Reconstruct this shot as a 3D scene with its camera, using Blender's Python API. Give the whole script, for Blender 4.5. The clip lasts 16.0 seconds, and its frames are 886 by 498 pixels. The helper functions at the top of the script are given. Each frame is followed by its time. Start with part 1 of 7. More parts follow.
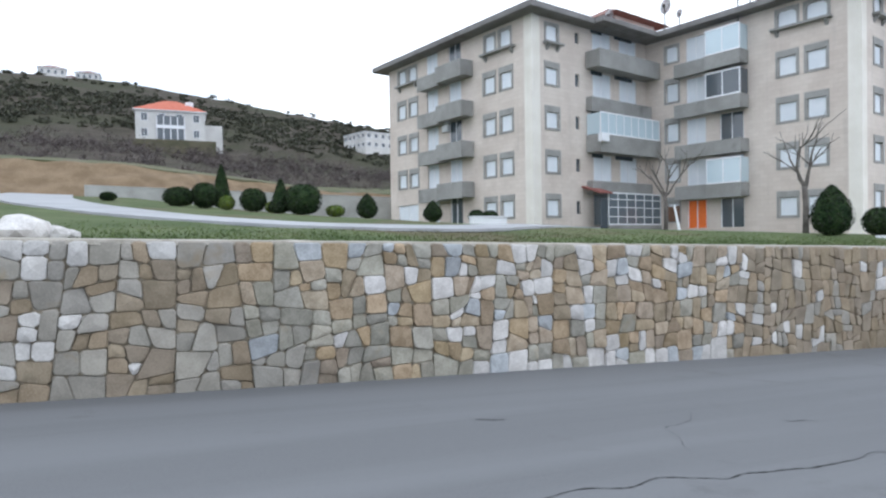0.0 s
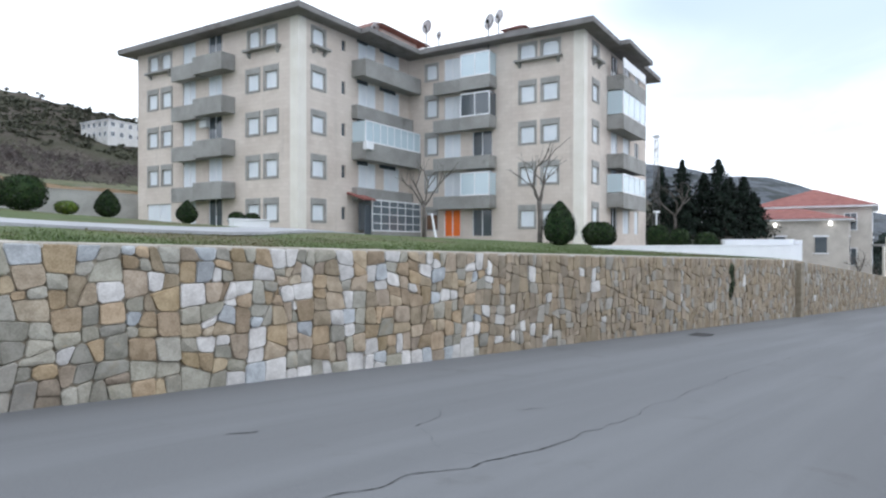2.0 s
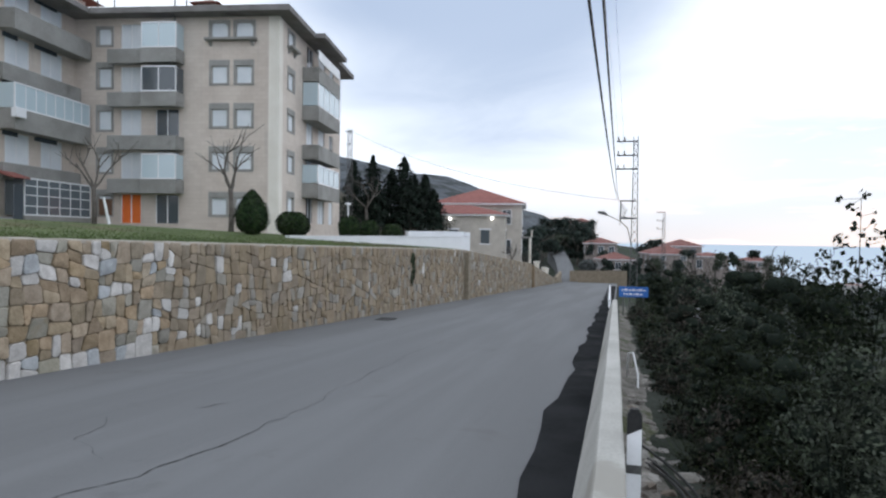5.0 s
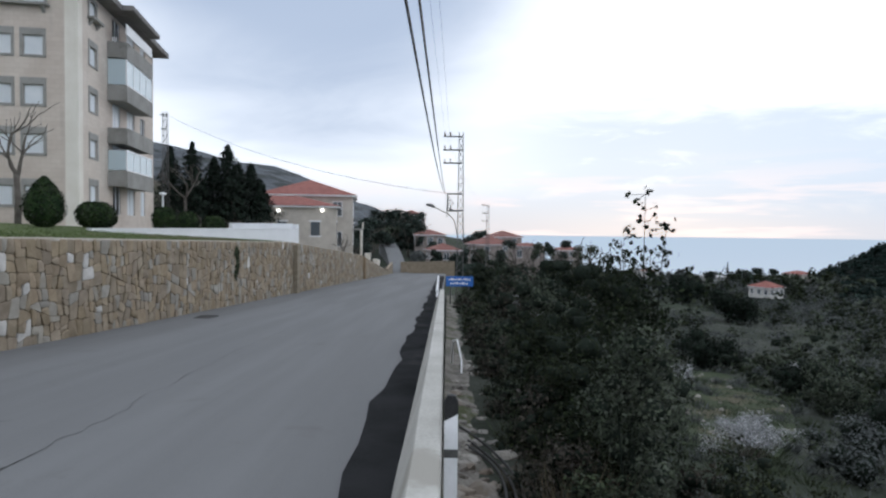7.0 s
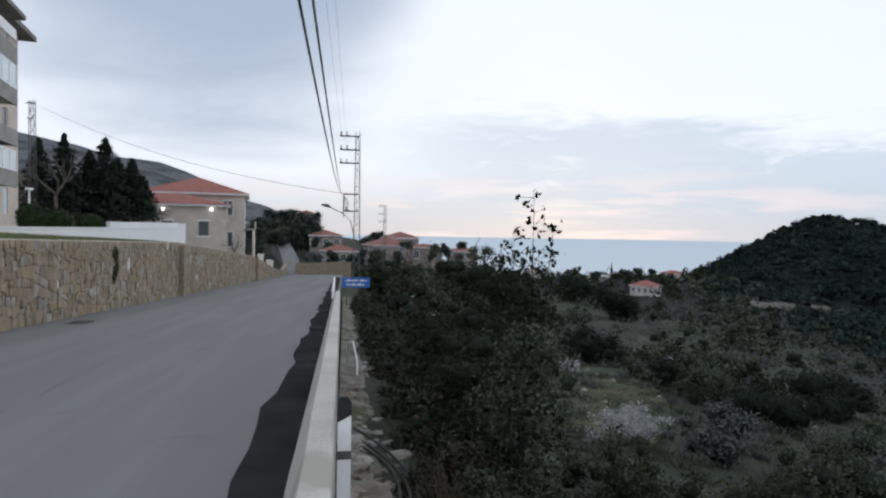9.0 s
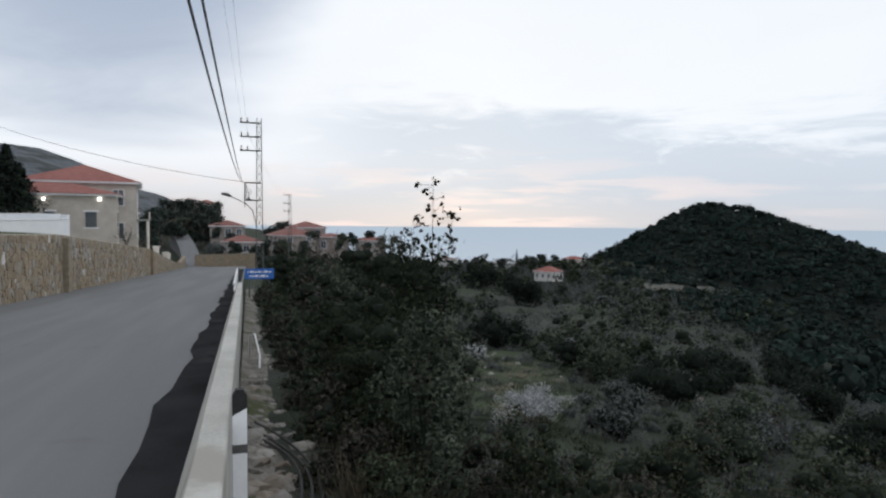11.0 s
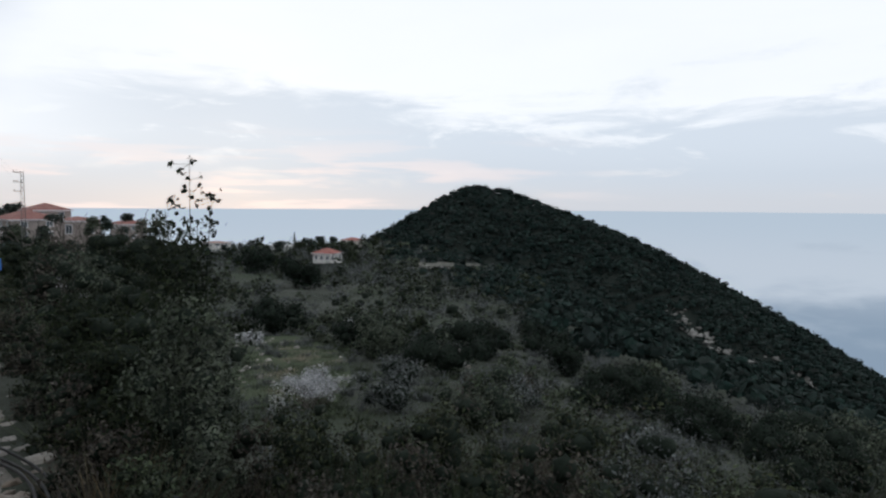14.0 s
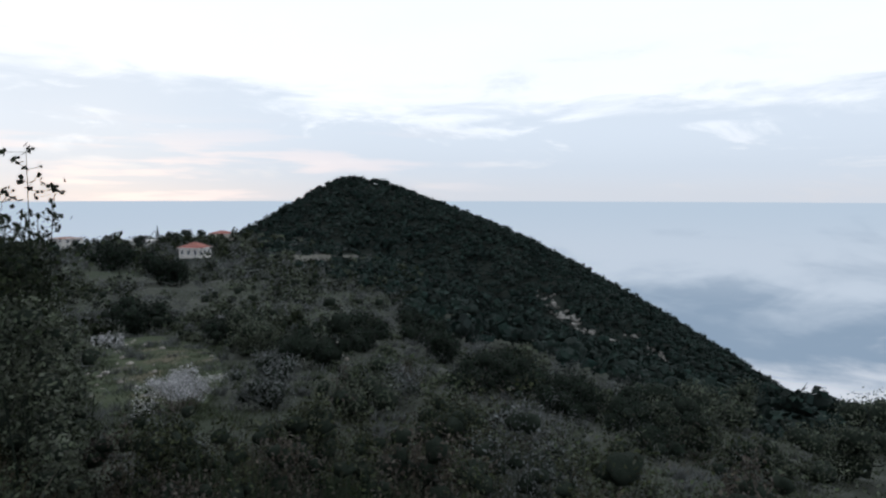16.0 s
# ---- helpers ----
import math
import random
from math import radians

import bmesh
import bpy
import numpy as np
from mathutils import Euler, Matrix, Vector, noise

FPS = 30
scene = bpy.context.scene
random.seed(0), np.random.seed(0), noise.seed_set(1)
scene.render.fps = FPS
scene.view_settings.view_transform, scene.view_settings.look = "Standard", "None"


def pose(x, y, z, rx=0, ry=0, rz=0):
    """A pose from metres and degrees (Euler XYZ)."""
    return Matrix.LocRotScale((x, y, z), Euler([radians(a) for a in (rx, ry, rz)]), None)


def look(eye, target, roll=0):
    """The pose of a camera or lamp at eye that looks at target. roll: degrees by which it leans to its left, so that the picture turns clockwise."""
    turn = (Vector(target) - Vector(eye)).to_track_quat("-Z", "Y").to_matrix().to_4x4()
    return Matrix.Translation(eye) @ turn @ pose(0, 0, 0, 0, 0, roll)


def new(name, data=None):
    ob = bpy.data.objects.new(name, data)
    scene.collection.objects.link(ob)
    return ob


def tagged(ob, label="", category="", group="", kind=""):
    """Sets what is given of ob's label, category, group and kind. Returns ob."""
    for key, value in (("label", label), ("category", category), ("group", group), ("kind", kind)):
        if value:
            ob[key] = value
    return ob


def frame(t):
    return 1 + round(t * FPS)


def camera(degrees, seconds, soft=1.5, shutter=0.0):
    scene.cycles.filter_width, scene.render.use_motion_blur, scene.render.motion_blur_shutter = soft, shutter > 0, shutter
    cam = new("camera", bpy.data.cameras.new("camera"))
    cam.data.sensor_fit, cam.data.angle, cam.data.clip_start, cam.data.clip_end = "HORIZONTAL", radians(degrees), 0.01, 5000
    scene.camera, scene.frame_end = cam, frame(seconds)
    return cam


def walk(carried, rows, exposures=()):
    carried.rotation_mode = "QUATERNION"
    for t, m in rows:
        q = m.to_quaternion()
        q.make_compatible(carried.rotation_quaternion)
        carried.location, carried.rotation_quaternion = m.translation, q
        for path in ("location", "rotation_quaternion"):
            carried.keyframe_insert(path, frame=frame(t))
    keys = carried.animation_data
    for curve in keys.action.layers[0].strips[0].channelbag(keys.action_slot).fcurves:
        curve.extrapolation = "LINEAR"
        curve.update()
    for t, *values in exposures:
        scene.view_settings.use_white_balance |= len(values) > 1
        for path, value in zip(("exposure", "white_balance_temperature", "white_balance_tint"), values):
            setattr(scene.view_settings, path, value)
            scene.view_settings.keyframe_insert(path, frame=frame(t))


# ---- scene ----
cam = camera(70.10, 16.0, soft=2.3)
PATH = [
    (0.0, pose(-0.089, 0.101, 1.994, 89.23, 0.90, -26.38)),
    (0.5, pose(-0.024, 0.093, 1.992, 89.12, 0.94, -31.95)),
    (1.0, pose(0.009, 0.095, 1.994, 89.35, -0.05, -36.93)),
    (1.5, pose(0.004, 0.095, 1.999, 89.50, -0.29, -41.96)),
    (2.0, pose(-0.004, 0.080, 1.998, 89.53, -0.09, -47.41)),
    (2.5, pose(-0.007, 0.058, 1.989, 89.24, -0.04, -52.93)),
    (3.0, pose(0.006, 0.031, 1.991, 89.08, -0.45, -58.40)),
    (3.5, pose(-0.000, 0.000, 2.000, 89.09, -0.92, -63.20)),
    (4.0, pose(-0.016, -0.022, 2.002, 89.13, -1.00, -67.16)),
    (6.5, pose(0.086, -0.156, 2.010, 88.18, -0.51, -85.62)),
    (7.0, pose(0.085, -0.172, 2.011, 88.24, -0.59, -89.56)),
    (7.5, pose(0.086, -0.168, 2.015, 88.37, -0.70, -92.48)),
    (8.0, pose(0.077, -0.170, 2.014, 88.55, -0.86, -94.37)),
    (8.5, pose(0.057, -0.194, 2.009, 88.56, -0.88, -96.38)),
    (9.0, pose(0.058, -0.198, 2.006, 88.45, -0.93, -98.86)),
    (11.5, pose(-0.018, -0.302, 1.992, 87.28, -0.23, -109.22)),
    (12.0, pose(-0.043, -0.307, 1.995, 87.06, -0.03, -111.69)),
    (12.5, pose(-0.061, -0.307, 1.998, 86.89, 0.21, -115.34)),
    (13.0, pose(-0.076, -0.321, 1.994, 86.78, 0.08, -119.84)),
    (13.5, pose(-0.084, -0.348, 1.995, 86.64, 0.07, -123.97)),
    (14.0, pose(-0.111, -0.383, 1.996, 86.02, -0.39, -127.05)),
    (14.5, pose(-0.140, -0.382, 1.997, 85.73, -0.34, -129.98)),
    (15.0, pose(-0.179, -0.401, 1.998, 85.57, 0.03, -132.53)),
    (15.5, pose(-0.213, -0.396, 1.995, 85.44, 0.18, -135.29)),
    (16.0, pose(-0.245, -0.390, 1.992, 85.24, -0.12, -138.16)),
]
EXPOSURES = [(0.0, 0.04, 5680, 10), (1.5, 0.06, 5720, 10), (3.5, -0.33, 5790, 10), (6.5, -0.58, 5840, 10), (7.5, -0.69, 5860, 10), (9.0, -0.80, 5960, 10), (12.5, -0.83, 6140, 10), (16.0, -0.70, 5990, 10)]
walk(cam, PATH, EXPOSURES)

# ---- light ----
SUN_YAW, SUN_EL = -108.0, 9.0
world = bpy.data.worlds.new("sky")
scene.world = world
world.use_nodes = True


class Tree:
    """Short hand for node trees."""

    def __init__(self, tree):
        self.t = tree

    def n(self, kind, ins=None, **props):
        node = self.t.nodes.new(kind)
        for k, val in props.items():
            setattr(node, k, val)
        for k, val in (ins or {}).items():
            if isinstance(val, bpy.types.NodeSocket):
                self.t.links.new(val, node.inputs[k])
            else:
                node.inputs[k].default_value = val
        return node

    def mix(self, fac, a, b, blend="MIX"):
        m = self.n("ShaderNodeMix", data_type="RGBA", blend_type=blend)
        for i, val in ((0, fac), (6, a), (7, b)):
            if isinstance(val, bpy.types.NodeSocket):
                self.t.links.new(val, m.inputs[i])
            else:
                m.inputs[i].default_value = val
        return m.outputs[2]

    def math(self, op, a, b=0.0, clamp=False):
        return self.n("ShaderNodeMath", {0: a, 1: b}, operation=op, use_clamp=clamp).outputs[0]

    def ramp(self, fac, a, b, lo=0.0, hi=1.0):
        return self.n("ShaderNodeMapRange", {0: fac, 1: a, 2: b, 3: lo, 4: hi}, interpolation_type="SMOOTHSTEP").outputs[0]

    def noise(self, vec, scale, detail=4.0, rough=0.55, dist=0.0):
        return self.n("ShaderNodeTexNoise", {"Vector": vec, "Scale": scale, "Detail": detail, "Roughness": rough, "Distortion": dist}).outputs[0]


def c4(c):
    return (*c, 1.0)


wt = Tree(world.node_tree)
world.node_tree.nodes.clear()
sky = wt.n("ShaderNodeTexSky", sky_type="NISHITA", sun_disc=False, sun_elevation=radians(SUN_EL), sun_rotation=radians(-SUN_YAW), altitude=600.0)
co = wt.n("ShaderNodeTexCoord").outputs["Generated"]
sep = wt.n("ShaderNodeSeparateXYZ", {0: co})
up = sep.outputs[2]
# cloud layer seen in perspective: the direction divided by its height
den = wt.math("ADD", wt.math("MAXIMUM", up, 0.0), 0.10)
flat = wt.n("ShaderNodeCombineXYZ", {0: wt.math("DIVIDE", sep.outputs[0], den), 1: wt.math("DIVIDE", sep.outputs[1], den), 2: 0.0}).outputs[0]
big = wt.noise(flat, 0.36, 3.0, 0.5, 0.4)
fine = wt.noise(flat, 0.9, 7.0, 0.6, 0.7)
grey = wt.ramp(wt.math("ADD", wt.math("MULTIPLY", big, 0.62), wt.math("MULTIPLY", fine, 0.38)), 0.44, 0.60)


def towards(yaw, el):
    """1 in a direction of the sky, falling off with the angle from it."""
    d = (-math.sin(radians(yaw)) * math.cos(radians(el)), math.cos(radians(yaw)) * math.cos(radians(el)), math.sin(radians(el)))
    return wt.n("ShaderNodeVectorMath", {0: co, 1: d}, operation="DOT_PRODUCT").outputs["Value"]


# a blue-grey sheet of cloud to the north, a long ragged bank low over the sea, and a bright break between them
north = wt.math("MULTIPLY", wt.ramp(wt.math("ADD", towards(-77, 27), wt.math("ADD", wt.math("MULTIPLY", wt.math("SUBTRACT", big, 0.5), 0.08), wt.math("MULTIPLY", wt.math("SUBTRACT", fine, 0.5), 0.025))), 0.925, 0.975), wt.ramp(big, 0.25, 0.6, 0.8, 1.0))
bands = wt.noise(wt.n("ShaderNodeVectorMath", {0: co, 1: (2.6, 2.6, 15.0)}, operation="MULTIPLY").outputs[0], 1.0, 6.0, 0.6, 0.5)
ragged = wt.noise(wt.n("ShaderNodeVectorMath", {0: co, 1: (5.0, 5.0, 22.0)}, operation="MULTIPLY").outputs[0], 1.0, 7.0, 0.62, 0.7)
crown = wt.math("ADD", up, wt.math("ADD", wt.math("MULTIPLY", wt.math("SUBTRACT", bands, 0.5), 0.22), wt.math("MULTIPLY", wt.math("SUBTRACT", ragged, 0.5), 0.16)))
seaward = wt.ramp(towards(-142, 4), 0.60, 0.82)
bank = wt.math("MULTIPLY", wt.math("MULTIPLY", wt.ramp(crown, 0.19, 0.115), wt.ramp(up, 0.002, 0.05, 0.45, 1.0)), seaward)
bank = wt.math("MULTIPLY", bank, wt.ramp(ragged, 0.66, 0.52, 0.35, 1.0))
low = wt.ramp(up, 0.0, 0.11)
cloud = wt.mix(low, c4((1.16, 1.14, 1.14)), c4((1.66, 1.66, 1.65)))
sheet = wt.mix(wt.math("MULTIPLY", grey, 0.05), cloud, c4((0.80, 0.89, 1.0)))
sheet = wt.mix(wt.math("MULTIPLY", north, 0.95), sheet, c4((0.61, 0.72, 0.90)))
sheet = wt.mix(wt.math("MULTIPLY", wt.ramp(towards(4, 13), 0.965, 0.995), wt.ramp(fine, 0.35, 0.6, 0.2, 0.6)), sheet, c4((0.78, 0.88, 1.0)))
sheet = wt.mix(wt.math("MULTIPLY", bank, 0.70), sheet, c4((0.97, 1.08, 1.20)))
warm = wt.math("MULTIPLY", wt.ramp(towards(SUN_YAW, 3), 0.78, 0.99), wt.ramp(up, 0.13, 0.03))
streak = wt.noise(wt.n("ShaderNodeVectorMath", {0: co, 1: (4.0, 4.0, 46.0)}, operation="MULTIPLY").outputs[0], 1.0, 5.0)
sheet = wt.mix(wt.math("MULTIPLY", warm, wt.ramp(streak, 0.50, 0.62, 0.0, 0.8)), sheet, c4((1.58, 1.36, 1.29)))
total = wt.mix(1.0, sheet, wt.mix(1.0, sky.outputs[0], c4((0.006, 0.006, 0.006)), "MULTIPLY"), "ADD")
bg = wt.n("ShaderNodeBackground", {0: total, 1: 1.0})
wt.t.links.new(bg.outputs[0], wt.n("ShaderNodeOutputWorld").inputs[0])

sun = new("sun", bpy.data.lights.new("sun", "SUN"))
sun.data.energy, sun.data.angle, sun.data.color = 0.5, radians(20), (1.0, 0.9, 0.82)
sx = math.sin(radians(-SUN_YAW)), math.cos(radians(-SUN_YAW))
sun.matrix_world = look((0, 0, 50), (-sx[0] * 50, -sx[1] * 50, 50 - 50 * math.tan(radians(SUN_EL))))


# ---- materials ----
def material(name, a, b, rough=0.85, scale=1.0, fine=30.0, bump=0.2, var=0.0, spec=0.3, metal=0.0, third=None, third_at=(0.58, 0.7), island=False, dist=0.01):
    """Two colours mixed by a broad and a fine noise at real-world scale, an optional third as stains; var: change from piece to piece."""
    m = bpy.data.materials.new(name)
    m.use_nodes = True
    t = Tree(m.node_tree)
    m.node_tree.nodes.clear()
    pos = t.n("ShaderNodeNewGeometry").outputs["Position"]
    n1 = t.noise(pos, scale, 4.0)
    n2 = t.noise(pos, fine, 3.0, 0.6)
    f = t.math("ADD", t.math("MULTIPLY", n1, 0.6), t.math("MULTIPLY", n2, 0.4))
    col = t.mix(t.ramp(f, 0.36, 0.64), c4(a), c4(b))
    if third:
        col = t.mix(t.ramp(t.noise(pos, scale * 0.45, 6.0, 0.65, 0.3), *third_at), col, c4(third))
    if var:
        r = t.n("ShaderNodeNewGeometry").outputs["Random Per Island"] if island else t.n("ShaderNodeObjectInfo").outputs["Random"]
        hs = t.n("ShaderNodeHueSaturation", {"Hue": t.ramp(t.math("FRACT", t.math("MULTIPLY", r, 7.31)), 0, 1, 0.5 - var * 0.03, 0.5 + var * 0.02), "Saturation": t.ramp(t.math("FRACT", t.math("MULTIPLY", r, 3.77)), 0, 1, 1 - var, 1 + var * 0.6), "Value": t.ramp(r, 0, 1, 1 - var, 1 + var), "Color": col})
        col = hs.outputs[0]
    bs = t.n("ShaderNodeBsdfPrincipled", {"Base Color": col, "Roughness": rough, "Metallic": metal, "Specular IOR Level": spec})
    if bump:
        bn = t.n("ShaderNodeBump", {"Height": f, "Strength": bump, "Distance": dist})
        t.t.links.new(bn.outputs[0], bs.inputs["Normal"])
    t.t.links.new(bs.outputs[0], t.n("ShaderNodeOutputMaterial").inputs[0])
    return m


def glass_mat(name, tint, rough=0.08):
    m = bpy.data.materials.new(name)
    m.use_nodes = True
    bs = m.node_tree.nodes["Principled BSDF"]
    bs.inputs["Base Color"].default_value = c4(tint)
    bs.inputs["Roughness"].default_value = rough
    bs.inputs["Specular IOR Level"].default_value = 0.9
    return m




def asphalt():
    """Worn asphalt: wheel tracks and old seams run along the road, with grit and a few dull stains."""
    m = bpy.data.materials.new("asphalt")
    m.use_nodes = True
    t = Tree(m.node_tree)
    m.node_tree.nodes.clear()
    pos = t.n("ShaderNodeNewGeometry").outputs["Position"]
    drawn = t.n("ShaderNodeVectorMath", {0: pos, 1: (0.045, 0.9, 0.9)}, operation="MULTIPLY").outputs[0]
    seams = t.n("ShaderNodeVectorMath", {0: pos, 1: (0.10, 3.2, 1.0)}, operation="MULTIPLY").outputs[0]
    track, seam, grit, stain = t.noise(drawn, 1.0, 3.0, 0.5), t.noise(seams, 1.0, 5.0, 0.6, 0.2), t.noise(pos, 70.0, 3.0, 0.7), t.noise(pos, 0.8, 6.0, 0.65, 0.4)
    col = t.mix(t.ramp(track, 0.38, 0.62), c4((0.139, 0.143, 0.148)), c4((0.165, 0.170, 0.176)))
    col = t.mix(t.ramp(seam, 0.58, 0.72, 0.0, 0.3), col, c4((0.112, 0.114, 0.118)))
    col = t.mix(t.ramp(stain, 0.60, 0.74, 0.0, 0.5), col, c4((0.105, 0.104, 0.104)))
    col = t.mix(t.ramp(grit, 0.35, 0.70, 0.0, 0.35), col, c4((0.20, 0.20, 0.20)))
    bs = t.n("ShaderNodeBsdfPrincipled", {"Base Color": col, "Roughness": 0.85, "Specular IOR Level": 0.12})
    bn = t.n("ShaderNodeBump", {"Height": grit, "Strength": 0.25, "Distance": 0.004})
    t.t.links.new(bn.outputs[0], bs.inputs["Normal"])
    t.t.links.new(bs.outputs[0], t.n("ShaderNodeOutputMaterial").inputs[0])
    return m


ASPHALT = asphalt()
PATCH = material("new_asphalt", (0.014, 0.015, 0.016), (0.028, 0.029, 0.031), 1.0, 0.9, 70.0, 0.4, third=(0.040, 0.041, 0.043), spec=0.02)
CRACK = material("crack", (0.03, 0.03, 0.03), (0.06, 0.06, 0.06), 0.95, 3.0)
OCHRE = material("ochre_stone", (0.245, 0.19, 0.122), (0.37, 0.297, 0.205), 0.9, 5.0, 40.0, 0.8, 0.22, third=(0.20, 0.15, 0.095))
GREYST = material("grey_stone", (0.235, 0.222, 0.18), (0.34, 0.322, 0.27), 0.9, 5.0, 40.0, 0.8, 0.18, third=(0.30, 0.26, 0.19))
BLUEST = material("blue_grey_stone", (0.28, 0.293, 0.303), (0.40, 0.418, 0.432), 0.85, 5.0, 40.0, 0.7, 0.2)
WHITEST = material("white_stone", (0.43, 0.41, 0.39), (0.60, 0.58, 0.555), 0.85, 5.0, 40.0, 0.7, 0.12)
OCHRE_J = material("ochre_rubble", (0.215, 0.172, 0.118), (0.305, 0.252, 0.182), 0.9, 3.0, 40.0, 0.5, 0.14, island=True, third=(0.20, 0.165, 0.115))
MORTAR = material("dark_joint", (0.20, 0.172, 0.126), (0.285, 0.248, 0.19), 0.95, 4.0)
CONCRETE = material("concrete", (0.34, 0.335, 0.31), (0.46, 0.455, 0.43), 0.85, 0.9, 35.0, 0.3, third=(0.30, 0.29, 0.26))
BALCONY = material("grey_balcony_render", (0.25, 0.245, 0.23), (0.34, 0.335, 0.32), 0.9, 0.7, 20.0, 0.2, third=(0.19, 0.185, 0.175))
TRIM = material("grey_window_stone", (0.27, 0.265, 0.25), (0.35, 0.345, 0.33), 0.85, 1.5, 25.0, 0.2)
QUOIN = material("pale_quoin_stone", (0.70, 0.66, 0.585), (0.79, 0.755, 0.69), 0.85, 0.6, 25.0, 0.15)
WHITE = material("white_paint", (0.74, 0.75, 0.77), (0.82, 0.83, 0.85), 0.6, 0.8, 20.0, 0.05)
SHUTTER = material("white_roller_shutter", (0.66, 0.70, 0.74), (0.76, 0.79, 0.82), 0.55, 0.7, 20.0, 0.05)
PLASTER = material("cream_plaster", (0.52, 0.51, 0.49), (0.62, 0.61, 0.585), 0.85, 0.5, 12.0, 0.1)
BROOM = material("green_broom", (0.01914, 0.033, 0.01926), (0.04176, 0.06, 0.03638), 0.85, 2.0, 20.0, 0.1, 0.3, island=True, spec=0.06)
DARK = material("dark_interior", (0.03, 0.03, 0.03), (0.05, 0.05, 0.05), 0.9, 1.0)
# the sky's reflection is put into this pane's pale blue base colour
PANE = glass_mat("sky_tinted_glass", (0.52, 0.62, 0.67))
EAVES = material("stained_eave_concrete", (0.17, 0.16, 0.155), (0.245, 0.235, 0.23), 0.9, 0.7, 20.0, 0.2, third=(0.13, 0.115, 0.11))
PORCHPANE = glass_mat("porch_glass", (0.13, 0.155, 0.175))
DIMPANE = glass_mat("dark_window_glass", (0.07, 0.085, 0.10))
ROOF = material("red_roof_tile", (0.21, 0.082, 0.07), (0.285, 0.118, 0.10), 0.85, 1.2, 12.0, 0.3, third=(0.30, 0.10, 0.075))
BRIGHTROOF = material("orange_roof_tile", (0.42, 0.12, 0.07), (0.50, 0.165, 0.11), 0.85, 1.2, 12.0, 0.3)
OLDROOF = material("brown_roof_tile", (0.20, 0.11, 0.09), (0.28, 0.16, 0.13), 0.9, 1.2, 12.0, 0.3)
STEEL = material("galvanised_steel", (0.10, 0.10, 0.10), (0.17, 0.17, 0.165), 0.6, 2.0, 30.0, 0.1, metal=0.6)
RUST = material("weathered_timber_post", (0.12, 0.07, 0.045), (0.2, 0.12, 0.08), 0.9, 2.0)
BLACK = material("black_rubber", (0.015, 0.015, 0.016), (0.03, 0.03, 0.03), 0.6, 2.0, bump=0.05)
BLUE = material("blue_sign_paint", (0.03, 0.12, 0.42), (0.045, 0.16, 0.5), 0.5, 1.0, bump=0.0)
ORANGE = material("orange_panel", (0.75, 0.16, 0.03), (0.85, 0.22, 0.05), 0.6, 1.0, bump=0.0)
BARK = material("grey_bark", (0.085, 0.075, 0.065), (0.15, 0.135, 0.12), 0.95, 4.0, 40.0, 0.6)
ROCK = material("broken_limestone", (0.17, 0.16, 0.145), (0.31, 0.294, 0.272), 0.9, 2.0, 25.0, 0.6, 0.2, third=(0.20, 0.17, 0.14))
GRASS = material("grass", (0.072, 0.106, 0.038), (0.128, 0.160, 0.066), 0.95, 0.5, 14.0, 0.6, 0.15, third=(0.13, 0.12, 0.065), third_at=(0.5, 0.62), dist=0.03, island=True, spec=0.06)
DRIVE = material("pale_concrete_drive", (0.30, 0.305, 0.315), (0.38, 0.385, 0.395), 0.85, 0.5, 25.0, 0.15)
TOPIARY = material("clipped_evergreen", (0.012, 0.022, 0.010), (0.031, 0.047, 0.019), 0.8, 3.0, 20.0, 0.2, 0.45, island=True, spec=0.06)
LIME = material("yellow_green_shrub", (0.06, 0.09, 0.02), (0.11, 0.14, 0.03), 0.8, 3.0, 20.0, 0.2, 0.4, island=True, spec=0.06)
LEAF = material("dark_oak_leaf", (0.0115, 0.0165, 0.0095), (0.029, 0.037, 0.020), 0.75, 2.0, 20.0, 0.1, 0.3, island=True, spec=0.06)
OLIVE = material("grey_green_leaf", (0.039, 0.049, 0.035), (0.079, 0.092, 0.066), 0.8, 2.0, 20.0, 0.1, 0.3, island=True, spec=0.06)
SCRUB = material("grey_brown_scrub", (0.066, 0.074, 0.073), (0.120, 0.131, 0.130), 0.9, 2.0, 20.0, 0.1, 0.3, island=True, spec=0.06)
MOSS = material("yellow_green_scrub", (0.034, 0.047, 0.029), (0.070, 0.085, 0.053), 0.85, 2.0, 20.0, 0.1, 0.3, island=True, spec=0.06)
STRAW = material("dry_grass", (0.060, 0.050, 0.034), (0.105, 0.089, 0.060), 0.9, 2.0, 20.0, 0.1, 0.4, island=True, spec=0.06)
BLOSSOM = material("white_blossom", (0.32, 0.33, 0.345), (0.48, 0.485, 0.50), 0.8, 2.0, 20.0, 0.1, 0.3, island=True, spec=0.06)
PINE = material("dark_pine_needles", (0.0095, 0.0155, 0.0120), (0.024, 0.033, 0.0245), 0.85, 2.0, 20.0, 0.1, 0.5, island=True, spec=0.06)
DUSK = material("dark_olive_broom", (0.022, 0.028, 0.016), (0.052, 0.060, 0.036), 0.9, 2.0, 20.0, 0.1, 0.4, island=True, spec=0.05)
UMBER = material("brown_twiggy_scrub", (0.040, 0.036, 0.030), (0.082, 0.074, 0.062), 0.9, 2.0, 20.0, 0.1, 0.4, island=True, spec=0.05)
